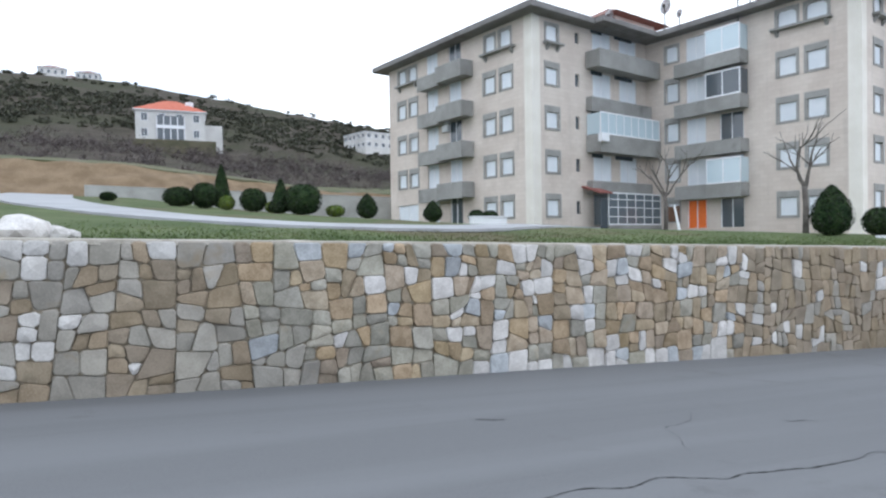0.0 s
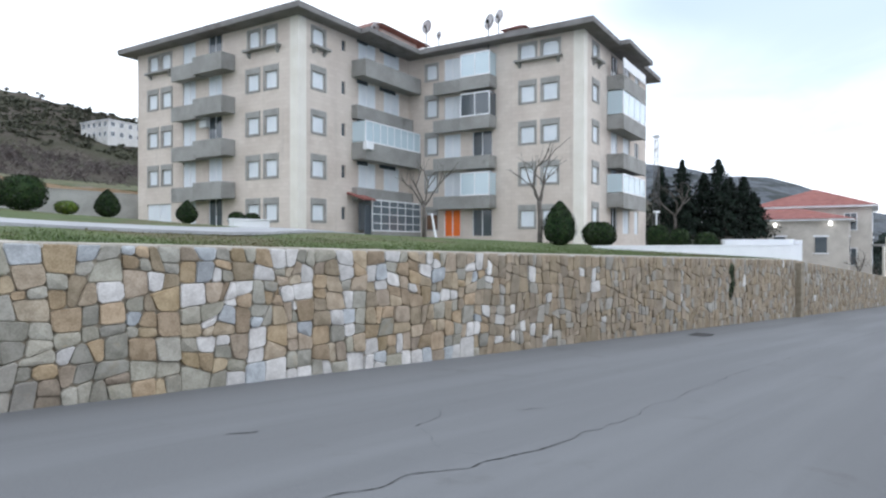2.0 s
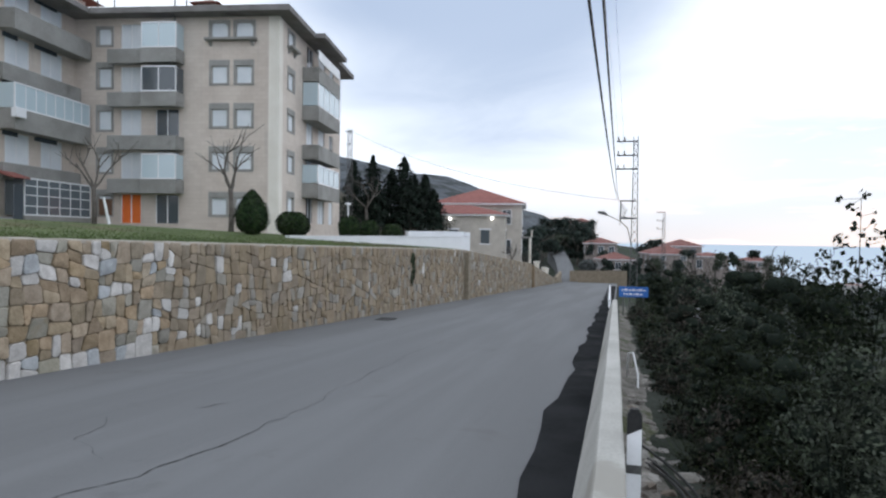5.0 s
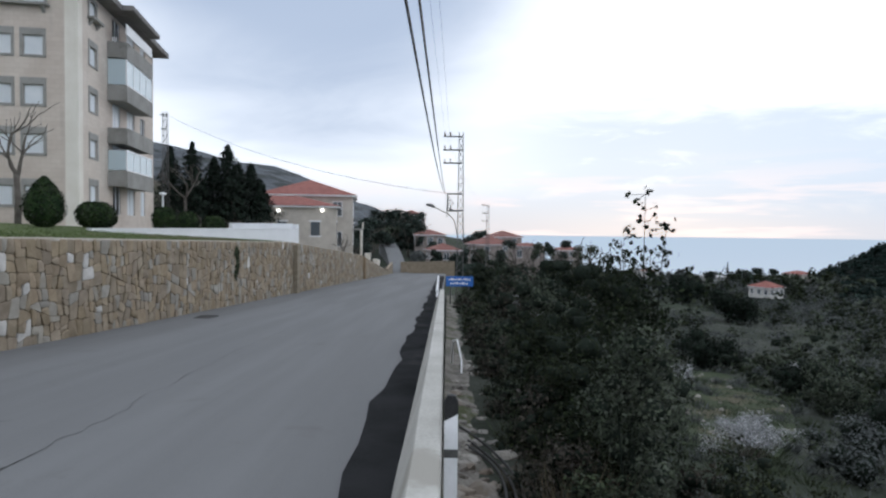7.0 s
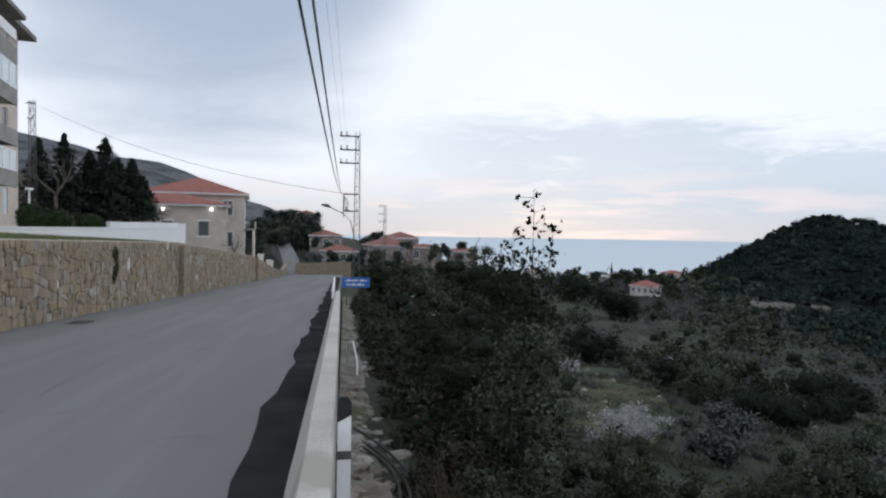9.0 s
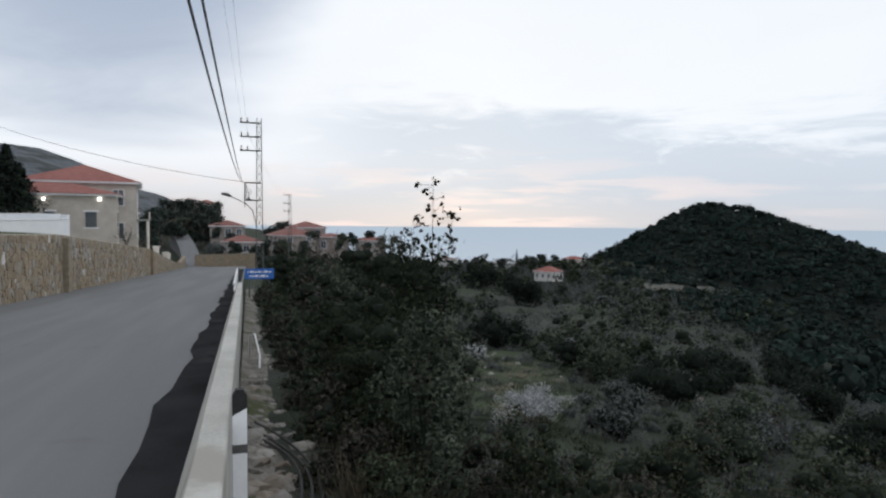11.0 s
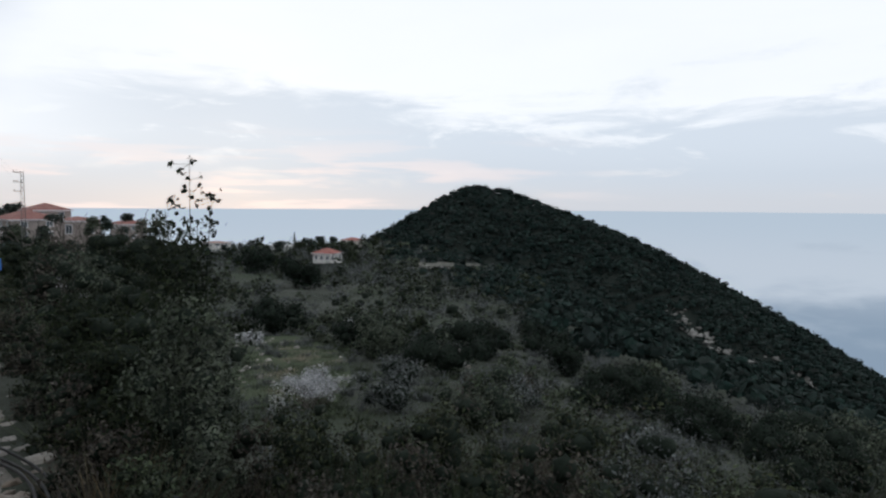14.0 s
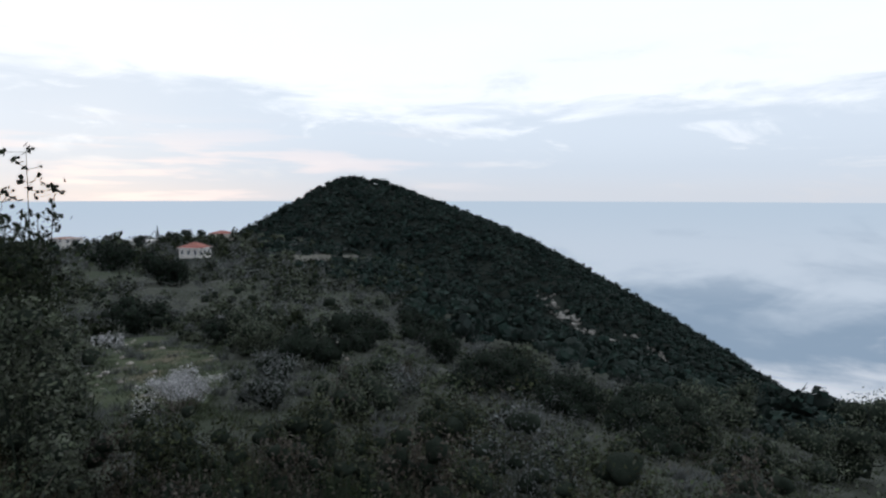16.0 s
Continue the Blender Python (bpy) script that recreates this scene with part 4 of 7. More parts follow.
def glazing(fc, s0, s1, depth, z0, z1, parent, pane=PANE, bars=5, sides=True):
    """White-framed enclosure on a balcony."""
    g = part("glazing", fc.slab(s0 + 0.05, s1 - 0.05, depth - 0.09, depth - 0.06, z0, z1), pane, parent, "white-framed balcony glazing")
    bm = bmesh.new()
    for k in range(bars + 1):
        s = s0 + (s1 - s0 - 0.07) * k / bars
        prism(bm, [fc.p(s, depth - 0.11, z0), fc.p(s + 0.07, depth - 0.11, z0), fc.p(s + 0.07, depth - 0.03, z0), fc.p(s, depth - 0.03, z0)], (0, 0, z1 - z0))
    for z in (z0 - 0.04, z1 - 0.05):
        prism(bm, [fc.p(s0, depth - 0.11, z), fc.p(s1, depth - 0.11, z), fc.p(s1, depth - 0.025, z), fc.p(s0, depth - 0.025, z)], (0, 0, 0.10))
    part("frame", bm, WHITE, g)
    if sides:
        for s in (s0 + 0.02, s1 - 0.06):
            part("side_pane", fc.slab(s, s + 0.03, 0.02, depth - 0.12, z0, z1), pane, g)
    return g


def opening(fc, s0, s1, z0, z1, parent, mat=DARK, name="balcony_door"):
    d = part(name, fc.slab(s0, s1, -0.2, -0.12, z0, z1), mat, parent)
    bm = bmesh.new()
    for a, b in ((s0, s0 + 0.07), (s1 - 0.07, s1), ((s0 + s1) / 2 - 0.035, (s0 + s1) / 2 + 0.035)):
        prism(bm, [fc.p(a, -0.12, z0), fc.p(b, -0.12, z0), fc.p(b, -0.08, z0), fc.p(a, -0.08, z0)], (0, 0, z1 - z0))
    part("frame", bm, WHITE if mat is not DARK else TRIM, d)


FLOOR = 3.13
HEADS = [5.1 + FLOOR * k for k in range(4)]

# west face of the back wing: s from the far corner (y 18.6) to the near one (0)
west = Face((0, 18.6), (0, -1), (-1, 0), 18.6, 0)
holes = []
wins = []
for k, h in enumerate(HEADS):
    for a, b in ((4.0, 5.0), (2.15, 3.15), (16.0, 16.95), (14.15, 15.15)):
        if k == 0 and a > 10:
            continue
        wins.append((18.6 - (a + b) / 2 - 0.6, 18.6 - (a + b) / 2 + 0.6, h - 1.5, h - 0.27, False))
for a, b in ((3.85, 4.95), (2.15, 3.3), (15.75, 16.95), (14.1, 15.3)):
    wins.append((18.6 - b, 18.6 - a, 16.05, 17.3, True))
doors = [(18.6 - b, 18.6 - a, 3.2 + FLOOR * k, 5.35 + FLOOR * k) for k in range(5) for a, b in ((7.9, 9.5), (11.0, 12.6))]
gar = [(1.3, 4.5, 3.6, 5.2)]
face_wall(west, [w[:4] for w in wins] + doors + gar, HOUSE)
for w in wins:
    window(west, *w[:4], HOUSE, w[4])
for a, b in ((1.9, 5.2), (13.5, 17.0)):
    ledge(west, a - 0.35 if a < 5 else a - 0.1, b - 0.4 if a < 5 else b, 15.95, HOUSE)
for i, d in enumerate(doors):
    opening(west, *d, HOUSE, SHUTTER if i % 4 else DIMPANE)
opening(west, *gar[0], HOUSE, SHUTTER, "garage_door")
for k in range(4):
    z = 5.45 + FLOOR * k
    balcony(west, 5.9, 8.9, 0.95, z, HOUSE, 0.85)
    balcony(west, 8.92, 12.2, 1.25, z + 0.08, HOUSE, 1.0)

# south face of the back wing, up to the inner corner
south = Face((0, 0), (1, 0), (0, -1), 13.1, 0)
wins = [(1.35, 2.6, h - 1.5, h - 0.3, False) for h in HEADS] + [(1.4, 2.6, 16.05, 17.25, True)]
slits = [(4.45, 4.9, 13.2 + FLOOR * k - FLOOR * 3, 14.15 + FLOOR * k - FLOOR * 3) for k in range(4)] + [(4.45, 4.9, 16.4, 17.2)]
doors = [(6.4 + 3.2 * i, 8.6 + 3.2 * i, 3.0 + FLOOR * k, 5.2 + FLOOR * k) for k in range(5) for i in range(2)]
face_wall(south, [w[:4] for w in wins] + slits + doors, HOUSE)
for w in wins:
    window(south, *w[:4], HOUSE, w[4])
ledge(south, 1.1, 2.9, 15.95, HOUSE)
for s in slits:
    part("slit_window", south.slab(s[0], s[1], -0.2, -0.14, s[2], s[3]), DIMPANE, HOUSE)
for i, d in enumerate(doors):
    opening(south, *d, HOUSE, SHUTTER)
for k in range(1, 5):
    z = 2.75 + FLOOR * k - 0.5
    deep = k in (2, 4)
    b = balcony(south, 5.6, 13.0, 1.35 if deep else 0.55, z + 0.1, HOUSE, 1.05 if deep else 0.8)
    # dark strips laid on the wall for the shade below the next slab
    for s0, s1 in ((6.2, 7.5), (9.0, 11.2)):
        part("slab_shade_strip", south.slab(s0, s1, 0.004, 0.02, z + 2.72, z + 3.02), DIMPANE, HOUSE)
    if k == 2:
        glazing(south, 5.65, 12.95, 1.35, z + 1.2, z + 2.75, b, PANE, 8)
g = glazing(south, 6.4, 12.95, 1.4, 3.0, 5.35, HOUSE, PORCHPANE, 6)
for z in (3.55, 4.25, 4.85):
    part("glazing_bar", south.slab(6.4, 12.95, 1.3, 1.38, z, z + 0.06), WHITE, g)
part("plinth", south.slab(6.4, 12.95, 1.2, 1.42, 2.0, 2.95, 0.01), BALCONY, g)
part("entrance_door", south.slab(5.6, 6.35, 1.2, 1.3, 2.6, 4.9, 0.02), DIMPANE, HOUSE)
bm = bmesh.new()
prism(bm, [south.p(5.0, 0.02, 5.9), south.p(5.0, 1.7, 5.35), south.p(5.0, 1.7, 5.25), south.p(5.0, 0.02, 5.75)], (1.5, 0, 0))
part("porch_roof", bm, ROOF, HOUSE, "small red tiled porch roof")
part("air_conditioner", south.slab(5.3, 6.15, 1.35, 1.73, 9.05, 9.65, 0.02), WHITE, HOUSE, "white outdoor air conditioner unit")
for z in (10.85, 11.5):
    part("air_conditioner", west.slab(8.5, 9.3, 0.004, 0.36, z, z + 0.55, 0.02), WHITE, HOUSE, "white outdoor air conditioner unit")

# west face of the front wing
inner = Face((13.1, 0), (0, -1), (-1, 0), 15.6, 0)
DZ = -0.62
wins = [(a, b, h + DZ + (0.28 if k else 0.1) - 1.3, h + DZ + (0.28 if k else 0.1), False) for k, h in enumerate(HEADS) for a, b in ((10.55, 11.75), (12.4, 13.6))] + [(10.5, 11.8, 16.2, 17.3, True), (12.35, 13.7, 16.2, 17.3, True)]
wins += [(1.85, 2.9, h + DZ - 1.45 + 0.2, h + DZ + 0.2, False) for h in HEADS] + [(1.85, 2.9, 15.75, 17.0, True)]
doors = [(a, b, 2.65 + FLOOR * k, 4.75 + FLOOR * k) for k in range(5) for a, b in ((3.6, 5.2), (6.3, 8.1))]
face_wall(inner, [w[:4] for w in wins] + doors, HOUSE)
for w in wins:
    window(inner, *w[:4], HOUSE, w[4])
ledge(inner, 10.15, 14.0, 16.1, HOUSE)
for i, d in enumerate(doors):
    opening(inner, *d, HOUSE, ORANGE if i == 0 else (DIMPANE if i in (1, 5) else SHUTTER))
for k in range(1, 5):
    z = 5.1 + FLOOR * (k - 1) - 0.05
    b1 = balcony(inner, 3.05, 5.8, 0.8, z + 0.05, HOUSE, 0.75)
    b2 = balcony(inner, 5.82, 8.5, 1.2, z, HOUSE, 0.75)
    if k in (1, 3, 4):
        glazing(inner, 5.85, 8.47, 1.2, z + 0.8, z + 2.55, b2, PANE if k != 3 else DIMPANE, 2)
part("sign_panel", inner.slab(2.0, 3.0, 0.06, 0.12, 3.2, 4.4, 0.01), RUST, HOUSE)

# south face of the front wing
front = Face((13.1, -15.6), (1, 0), (0, -1), 17.6, 0)
wins = [(2.0, 3.35, h - 0.3 - 1.25, h - 0.3, False) for h in HEADS] + [(2.0, 3.35, 16.2, 17.3, True)]
doors = [(a, b, 2.9 + FLOOR * k, 5.0 + FLOOR * k) for k in range(5) for a, b in ((6.6, 8.4), (10.0, 12.0), (13.6, 15.0))]
face_wall(front, [w[:4] for w in wins] + doors, HOUSE)
for w in wins:
    window(front, *w[:4], HOUSE, w[4])
ledge(front, 1.7, 3.7, 16.1, HOUSE)
for i, d in enumerate(doors):
    opening(front, *d, HOUSE, SHUTTER if i % 4 else DIMPANE)
for k in range(1, 5):
    z = 5.15 + FLOOR * (k - 1)
    b = balcony(front, 5.5, 12.3, 1.35, z, HOUSE, 0.95)
    if k in (1, 3):
        glazing(front, 5.55, 12.25, 1.35, z + 1.0, z + 2.85 - (0.4 if k == 1 else 0), b, PANE, 4)
    elif k == 4:
        part("awning", front.slab(5.6, 12.2, 1.25, 1.33, z + 1.5, z + 2.3), WHITE, b)

# plain back faces close the block
back = [Face((0, 18.6), (1, 0), (0, 1), 30.7, 0), Face((30.7, -15.6), (0, 1), (1, 0), 34.2, 0)]
for fc in back:
    face_wall(fc, [], HOUSE)
for s, fc in ((0, south), (18.6 - 0.75, west), (0, front), (15.6 - 0.75, inner)):
    part("quoin", fc.slab(s + (0.0 if fc in (west, inner) else -0.04), s + 0.75, 0.003, 0.04, Z0, EAVE - 0.02), QUOIN, HOUSE, "pale smooth corner stones")


def roofs():
    """Hipped tile roofs with a deep grey eave."""
    over = 1.12
    for x0, x1, y0, y1, rise in ((0, 30.7, 0.0, 18.6, 1.5), (13.1, 30.7, -15.6, 3.0, 1.5)):
        ax, bx, ay, by = x0 - over, x1 + over, y0 - over, y1 + over
        bm = bmesh.new()
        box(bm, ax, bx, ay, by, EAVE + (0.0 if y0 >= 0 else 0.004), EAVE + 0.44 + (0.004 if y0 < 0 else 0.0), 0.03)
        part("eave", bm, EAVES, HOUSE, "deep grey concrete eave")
        bm = bmesh.new()
        i = min(bx - ax, by - ay) / 2 - 0.5
        z = EAVE + 0.45
        low = [bm.verts.new(p) for p in ((ax + 0.1, ay + 0.1, z), (bx - 0.1, ay + 0.1, z), (bx - 0.1, by - 0.1, z), (ax + 0.1, by - 0.1, z))]
        top = [bm.verts.new(p) for p in ((ax + i, ay + i, z + rise), (bx - i, ay + i, z + rise), (bx - i, by - i, z + rise), (ax + i, by - i, z + rise))]
        for k in range(4):
            bm.faces.new((low[k], low[(k + 1) % 4], top[(k + 1) % 4], top[k]))
        bm.faces.new(top)
        part("roof", bm, OLDROOF, HOUSE, "low hipped tile roof")
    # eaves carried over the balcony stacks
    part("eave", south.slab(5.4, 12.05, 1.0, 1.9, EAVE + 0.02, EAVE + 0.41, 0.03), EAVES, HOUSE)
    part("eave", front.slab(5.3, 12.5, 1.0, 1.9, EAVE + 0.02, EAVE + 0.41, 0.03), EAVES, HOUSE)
    # stair head
    part("stair_head", cube(12.0, 17.5, 2.2, 7.5, 18.6, 20.9), QUOIN, HOUSE)
    bm = bmesh.new()
    low = [bm.verts.new(p) for p in ((11.0, 1.2, 20.6), (18.5, 1.2, 20.6), (18.5, 8.5, 20.6), (11.0, 8.5, 20.6))]
    tip = [bm.verts.new(p) for p in ((14.4, 4.8, 22.4), (15.2, 4.8, 22.4))]
    bm.faces.new((low[0], low[1], tip[1], tip[0]))
    bm.faces.new((low[1], low[2], tip[1]))
    bm.faces.new((low[2], low[3], tip[0], tip[1]))
    bm.faces.new((low[3], low[0], tip[0]))
    bm.faces.new(low[::-1])
    part("stair_roof", bm, OLDROOF, HOUSE, "red-brown hipped roof over the stair head")
    part("chimney", cube(16.6, 18.4, -9.2, -7.6, 18.6, 20.0, 0.03), BALCONY, HOUSE)
    bm = bmesh.new()
    vs = [bm.verts.new(p) for p in ((16.2, -9.6, 19.98), (18.8, -9.6, 19.98), (18.8, -7.2, 19.98), (16.2, -7.2, 19.98), (17.5, -8.4, 20.6))]
    for k in range(4):
        bm.faces.new((vs[k], vs[(k + 1) % 4], vs[4]))
    bm.faces.new(vs[3::-1])
    part("chimney_roof", bm, OLDROOF, HOUSE)


roofs()


def dish(at, turn, size):
    d = thing("satellite_dish", "pale grey satellite dish on a short mast on the roof", "satellite dish", at, turn, "roof dishes")
    bm = bmesh.new()
    rings = []
    for k in range(5):
        f = k / 4
        rings.append([bm.verts.new((size * f * math.cos(a), -0.12 - 0.3 * size * f * f * -1, size * f * math.sin(a))) for a in [2 * math.pi * j / 16 for j in range(16)]])
    for p, q in zip(rings[1:], rings[2:]):
        for j in range(16):
            bm.faces.new((p[j], p[(j + 1) % 16], q[(j + 1) % 16], q[j]))
    bm.faces.new(rings[1])
    bmesh.ops.solidify(bm, geom=bm.faces[:], thickness=0.03)
    bmesh.ops.rotate(bm, verts=bm.verts[:], matrix=Euler((radians(-25), 0, 0)).to_matrix())
    part("reflector", bm, DISH, d, smooth=True)
    part("mast", tube(bmesh.new(), [(0, 0, -2.2), (0, 0, 0)], 0.05, 8), STEEL, d)
    part("feed_arm", tube(bmesh.new(), [(0, 0, -size * 0.8), (0, size * 0.75, 0.1)], 0.025, 6), STEEL, d)


DISH = material("dish_grey", (0.68, 0.69, 0.70), (0.76, 0.77, 0.78), 0.5, 1.0, bump=0.0)

for at, size in (((40.2, 39.1, 21.2), 0.62), ((42.4, 39.6, 21.1), 0.36), ((35.6, 40.7, 20.3), 0.5), ((39.1, 31.2, 19.5), 0.62), ((39.6, 30.6, 19.9), 0.55)):
    dish(at, 188, size)


# ---- garden ----
def topiary(at, rx, rz, shape="ball", mat=TOPIARY, label="", n=1500):
    """A clipped evergreen: dense small leaves over a dark core."""
    label = label or {"ball": "round clipped dark green bush on the lawn", "egg": "egg-shaped clipped dark green evergreen", "cone": "pointed clipped dark green cypress"}[shape]
    ob = thing("clipped_bush" if shape == "ball" else "clipped_cypress", label, "bush", at, group="clipped evergreens")

    def radius(f):
        if shape == "cone":
            return math.sin(min(1, f * 5 + 0.15) * math.pi / 2) * (1 - f) ** 0.72
        if shape == "egg":
            return math.sin(math.pi * min(1, f**0.7)) ** 0.78
        return math.sqrt(max(0, 1 - (2 * f - 1) ** 2)) ** 0.8

    bm = bmesh.new()
    rows = []
    for k in range(11):
        f = k / 10
        r = max(0.02, radius(f) * rx * 0.9)
        rows.append([bm.verts.new((r * math.cos(a) * (1 + 0.08 * noise.noise(Vector((at[0] + 3 * math.cos(a), f * 4, 3 * math.sin(a))))), r * math.sin(a), f * rz)) for a in [2 * math.pi * j / 14 for j in range(14)]])
    for p, q in zip(rows, rows[1:]):
        for j in range(14):
            bm.faces.new((p[j], p[(j + 1) % 14], q[(j + 1) % 14], q[j]))
    bm.faces.new(rows[0][::-1])
    bm.faces.new(rows[-1])
    part("core", bm, mat, ob, smooth=True)
    f = rng.uniform(0.01, 0.99, n)
    a = rng.uniform(0, 2 * np.pi, n)
    r = np.array([radius(q) for q in f]) * rx * rng.uniform(0.86, 1.06, n)
    c = np.stack([r * np.cos(a), r * np.sin(a), f * rz], 1)
    out = np.stack([np.cos(a), np.sin(a), 0.5 * (f - 0.3)], 1)
    link_mesh("leaves", leaf_mesh("leaves", c, out, 0.05 + 0.012 * rx, 0.55), mat, ob)
    part("trunk", tube(bmesh.new(), [(0, 0, -0.25), (0, 0, rz * 0.3)], 0.06, 8), BARK, ob)
    return ob


def on_lawn(x, y):
    return (x, y, float(lawn_z(x, y)) + 0.02)


for x, y, rx, rz, shape in ((22.8, 14.4, 0.70, 1.85, "egg"), (27.2, 15.0, 0.78, 1.15, "ball"), (28.6, 15.5, 0.62, 0.9, "ball"), (32.7, 14.5, 0.62, 1.3, "ball"), (34.8, 14.2, 0.64, 1.2, "ball"), (36.4, 13.3, 0.68, 1.15, "ball"),
                            (5.5, 44.7, 0.78, 2.95, "cone"), (2.4, 38.0, 0.82, 1.05, "ball"), (3.75, 37.9, 0.74, 1.4, "ball"), (6.0, 35.6, 0.70, 1.25, "ball"), (9.3, 44.1, 0.85, 2.4, "cone"), (8.1, 33.1, 0.98, 1.6, "ball"), (7.0, 33.9, 0.5, 0.7, "ball"),
                            (11.3, 32.1, 0.56, 1.3, "egg"), (13.7, 29.0, 0.47, 1.05, "egg"), (19.5, 34.8, 0.5, 0.95, "ball"), (20.4, 34.6, 0.5, 0.95, "ball"), (-1.2, 43.0, 0.45, 0.5, "ball")):
    topiary(on_lawn(x, y), rx, rz, shape)
for x, y, rx, rz in ((4.7, 36.2, 0.42, 0.75), (6.9, 35.0, 0.4, 0.6), (9.7, 32.6, 0.5, 0.6)):
    topiary(on_lawn(x, y), rx, rz, "ball", LIME, "small yellow-green clipped shrub on the lawn", 600)


def planter():
    p = thing("planter", "white painted concrete planter beside the house", "planter", on_lawn(20.0, 34.2))
    part("trough", cube(-1.2, 1.2, -0.3, 0.3, 0, 0.5, 0.03), WHITE, p)
    part("rim", cube(-1.25, 1.25, -0.35, 0.35, 0.5, 0.58, 0.02), WHITE, p)


planter()


def branch(bm, p, d, length, r, depth, rnd, twist=0.5, tips=None):
    """Forking limbs, thinner at every fork."""
    pts, rad = [p], [r]
    q, dd = Vector(p), Vector(d).normalized()
    for k in range(4):
        dd = (dd + Vector((rnd.gauss(0, 0.13), rnd.gauss(0, 0.13), rnd.gauss(0.03, 0.08)))).normalized()
        q = q + dd * length / 4
        pts.append(q.copy())
        rad.append(r * (1 - 0.5 * (k + 1) / 4))
    tube(bm, pts, rad, 6 if r > 0.02 else 4)
    if depth == 0:
        if tips is not None:
            tips.append(q.copy())
        return
    for k in range(rnd.choice((2, 3))):
        a = Vector((rnd.gauss(0, 1), rnd.gauss(0, 1), rnd.gauss(0.25, 0.5))).normalized()
        branch(bm, pts[rnd.choice((2, 3, 4))], dd + a * twist, length * rnd.uniform(0.55, 0.8), r * 0.52, depth - 1, rnd, twist, tips)


def bare_tree(at, high, seed, label, spread=0.8, depth=3):
    rnd = random.Random(seed)
    ob = thing("bare_tree", label, "tree", at, group="bare trees")
    bm = bmesh.new()
    fork = high * 0.42
    tube(bm, [(0, 0, -0.3), (0.03, 0, fork * 0.5), (0.0, 0.04, fork)], [high * 0.032, high * 0.026, high * 0.023], 8)
    part("trunk", bm, BARK, ob, smooth=True)
    for k in range(4):
        bm = bmesh.new()
        a = 2 * math.pi * k / 4 + rnd.uniform(-0.4, 0.4)
        branch(bm, (0, 0.03, fork * rnd.uniform(0.85, 1.0)), (math.cos(a) * spread, math.sin(a) * spread, 1.0), high * 0.36, high * 0.015, depth, rnd, 0.7)
        part("limb", bm, BARK, ob)
    return ob


bare_tree(on_lawn(24.9, 16.8), 4.6, 4, "leafless grey pollarded tree on the lawn by the house", 0.5, 2)
bare_tree(on_lawn(24.5, 24.0), 4.2, 9, "slender leafless sapling with a white-limed trunk", 0.4, 2)
t = thing("garden_slab", "leaning white plank beside the path", "plank", on_lawn(23.8, 22.5), 20)
part("plank", prism(bmesh.new(), [(0, 0, 0), (0.25, 0, 0), (-0.35, 0, 1.2), (-0.5, 0, 1.2)], (0, 0.05, 0)), WHITE, t)


def low_wall(name, a, b, ha, hb, zb, label, thick=0.2, mat=WHITE):
    """A painted garden wall from a to b, with heights of its top at both ends."""
    w = tagged(new(name), label, "garden wall", kind="structure")
    d = Vector((b[0] - a[0], b[1] - a[1], 0))
    n = Vector((-d.y, d.x, 0)).normalized() * thick
    ring = [(a[0], a[1], zb), (b[0], b[1], zb), (b[0], b[1], hb), (a[0], a[1], ha)]
    part("wall_body", prism(bmesh.new(), ring, n), mat, w)
    ring = [(a[0], a[1], ha + 0.002), (b[0], b[1], hb + 0.002), (b[0], b[1], hb + 0.07), (a[0], a[1], ha + 0.07)]
    part("cap", prism(bmesh.new(), [Vector(p) - n * 0.15 for p in ring], n * 1.3), mat, w)


low_wall("garden_wall_1", (24.4, 13.6), (43.6, 10.2), 1.86, 1.92, 0.6, "low white-painted garden wall along the lawn edge")
low_wall("garden_wall_2", (36.5, 12.3), (43.8, 10.6), 2.2, 2.25, 0.6, "raised white-painted garden wall by the neighbouring plot")
low_wall("garden_wall_3", (43.8, 10.15), (45.6, 15.0), 2.2, 2.2, 0.6, "white-painted return of the garden wall")
low_wall("field_wall", (-3.5, 62.5), (26, 58.0), 7.2, 6.2, 3.0, "pale rendered garden wall behind the lawn", 0.25, CONCRETE)


def lamp_post():
    p = thing("garden_lamp", "small white garden lamp post with a flat head", "lamp", on_lawn(33.4, 14.9))
    part("post", tube(bmesh.new(), [(0, 0, -0.1), (0, 0, 1.95)], 0.045, 8), WHITE, p)
    part("head", cube(-0.22, 0.22, -0.1, 0.1, 1.95, 2.06, 0.02), WHITE, p)


lamp_post()
r0 = random.Random(8)
for k in range(9):
    bm = bmesh.new()
    bmesh.ops.create_icosphere(bm, subdivisions=2, radius=1.0)
    s = r0.uniform(0.12, 0.34)
    for v in bm.verts:
        v.co *= s * (1 + 0.3 * noise.noise(v.co * 1.7 + Vector((k * 5, 0, 0))))
        v.co.z *= 0.65
    x = -1.9 + 0.17 * k if k < 7 else 44.3 - 3 * (k - 7)
    y = 10.0 + r0.uniform(0, 0.5)
    bmesh.ops.translate(bm, verts=bm.verts[:], vec=(x, y, float(top_z(x)) + s * 0.4))
    tagged(part("boulder", bm, WHITEST if k < 7 else ROCK), "rough white boulder lying on the wall's edge" if k < 7 else "grey boulder by the garden wall", "boulder", "boulders")


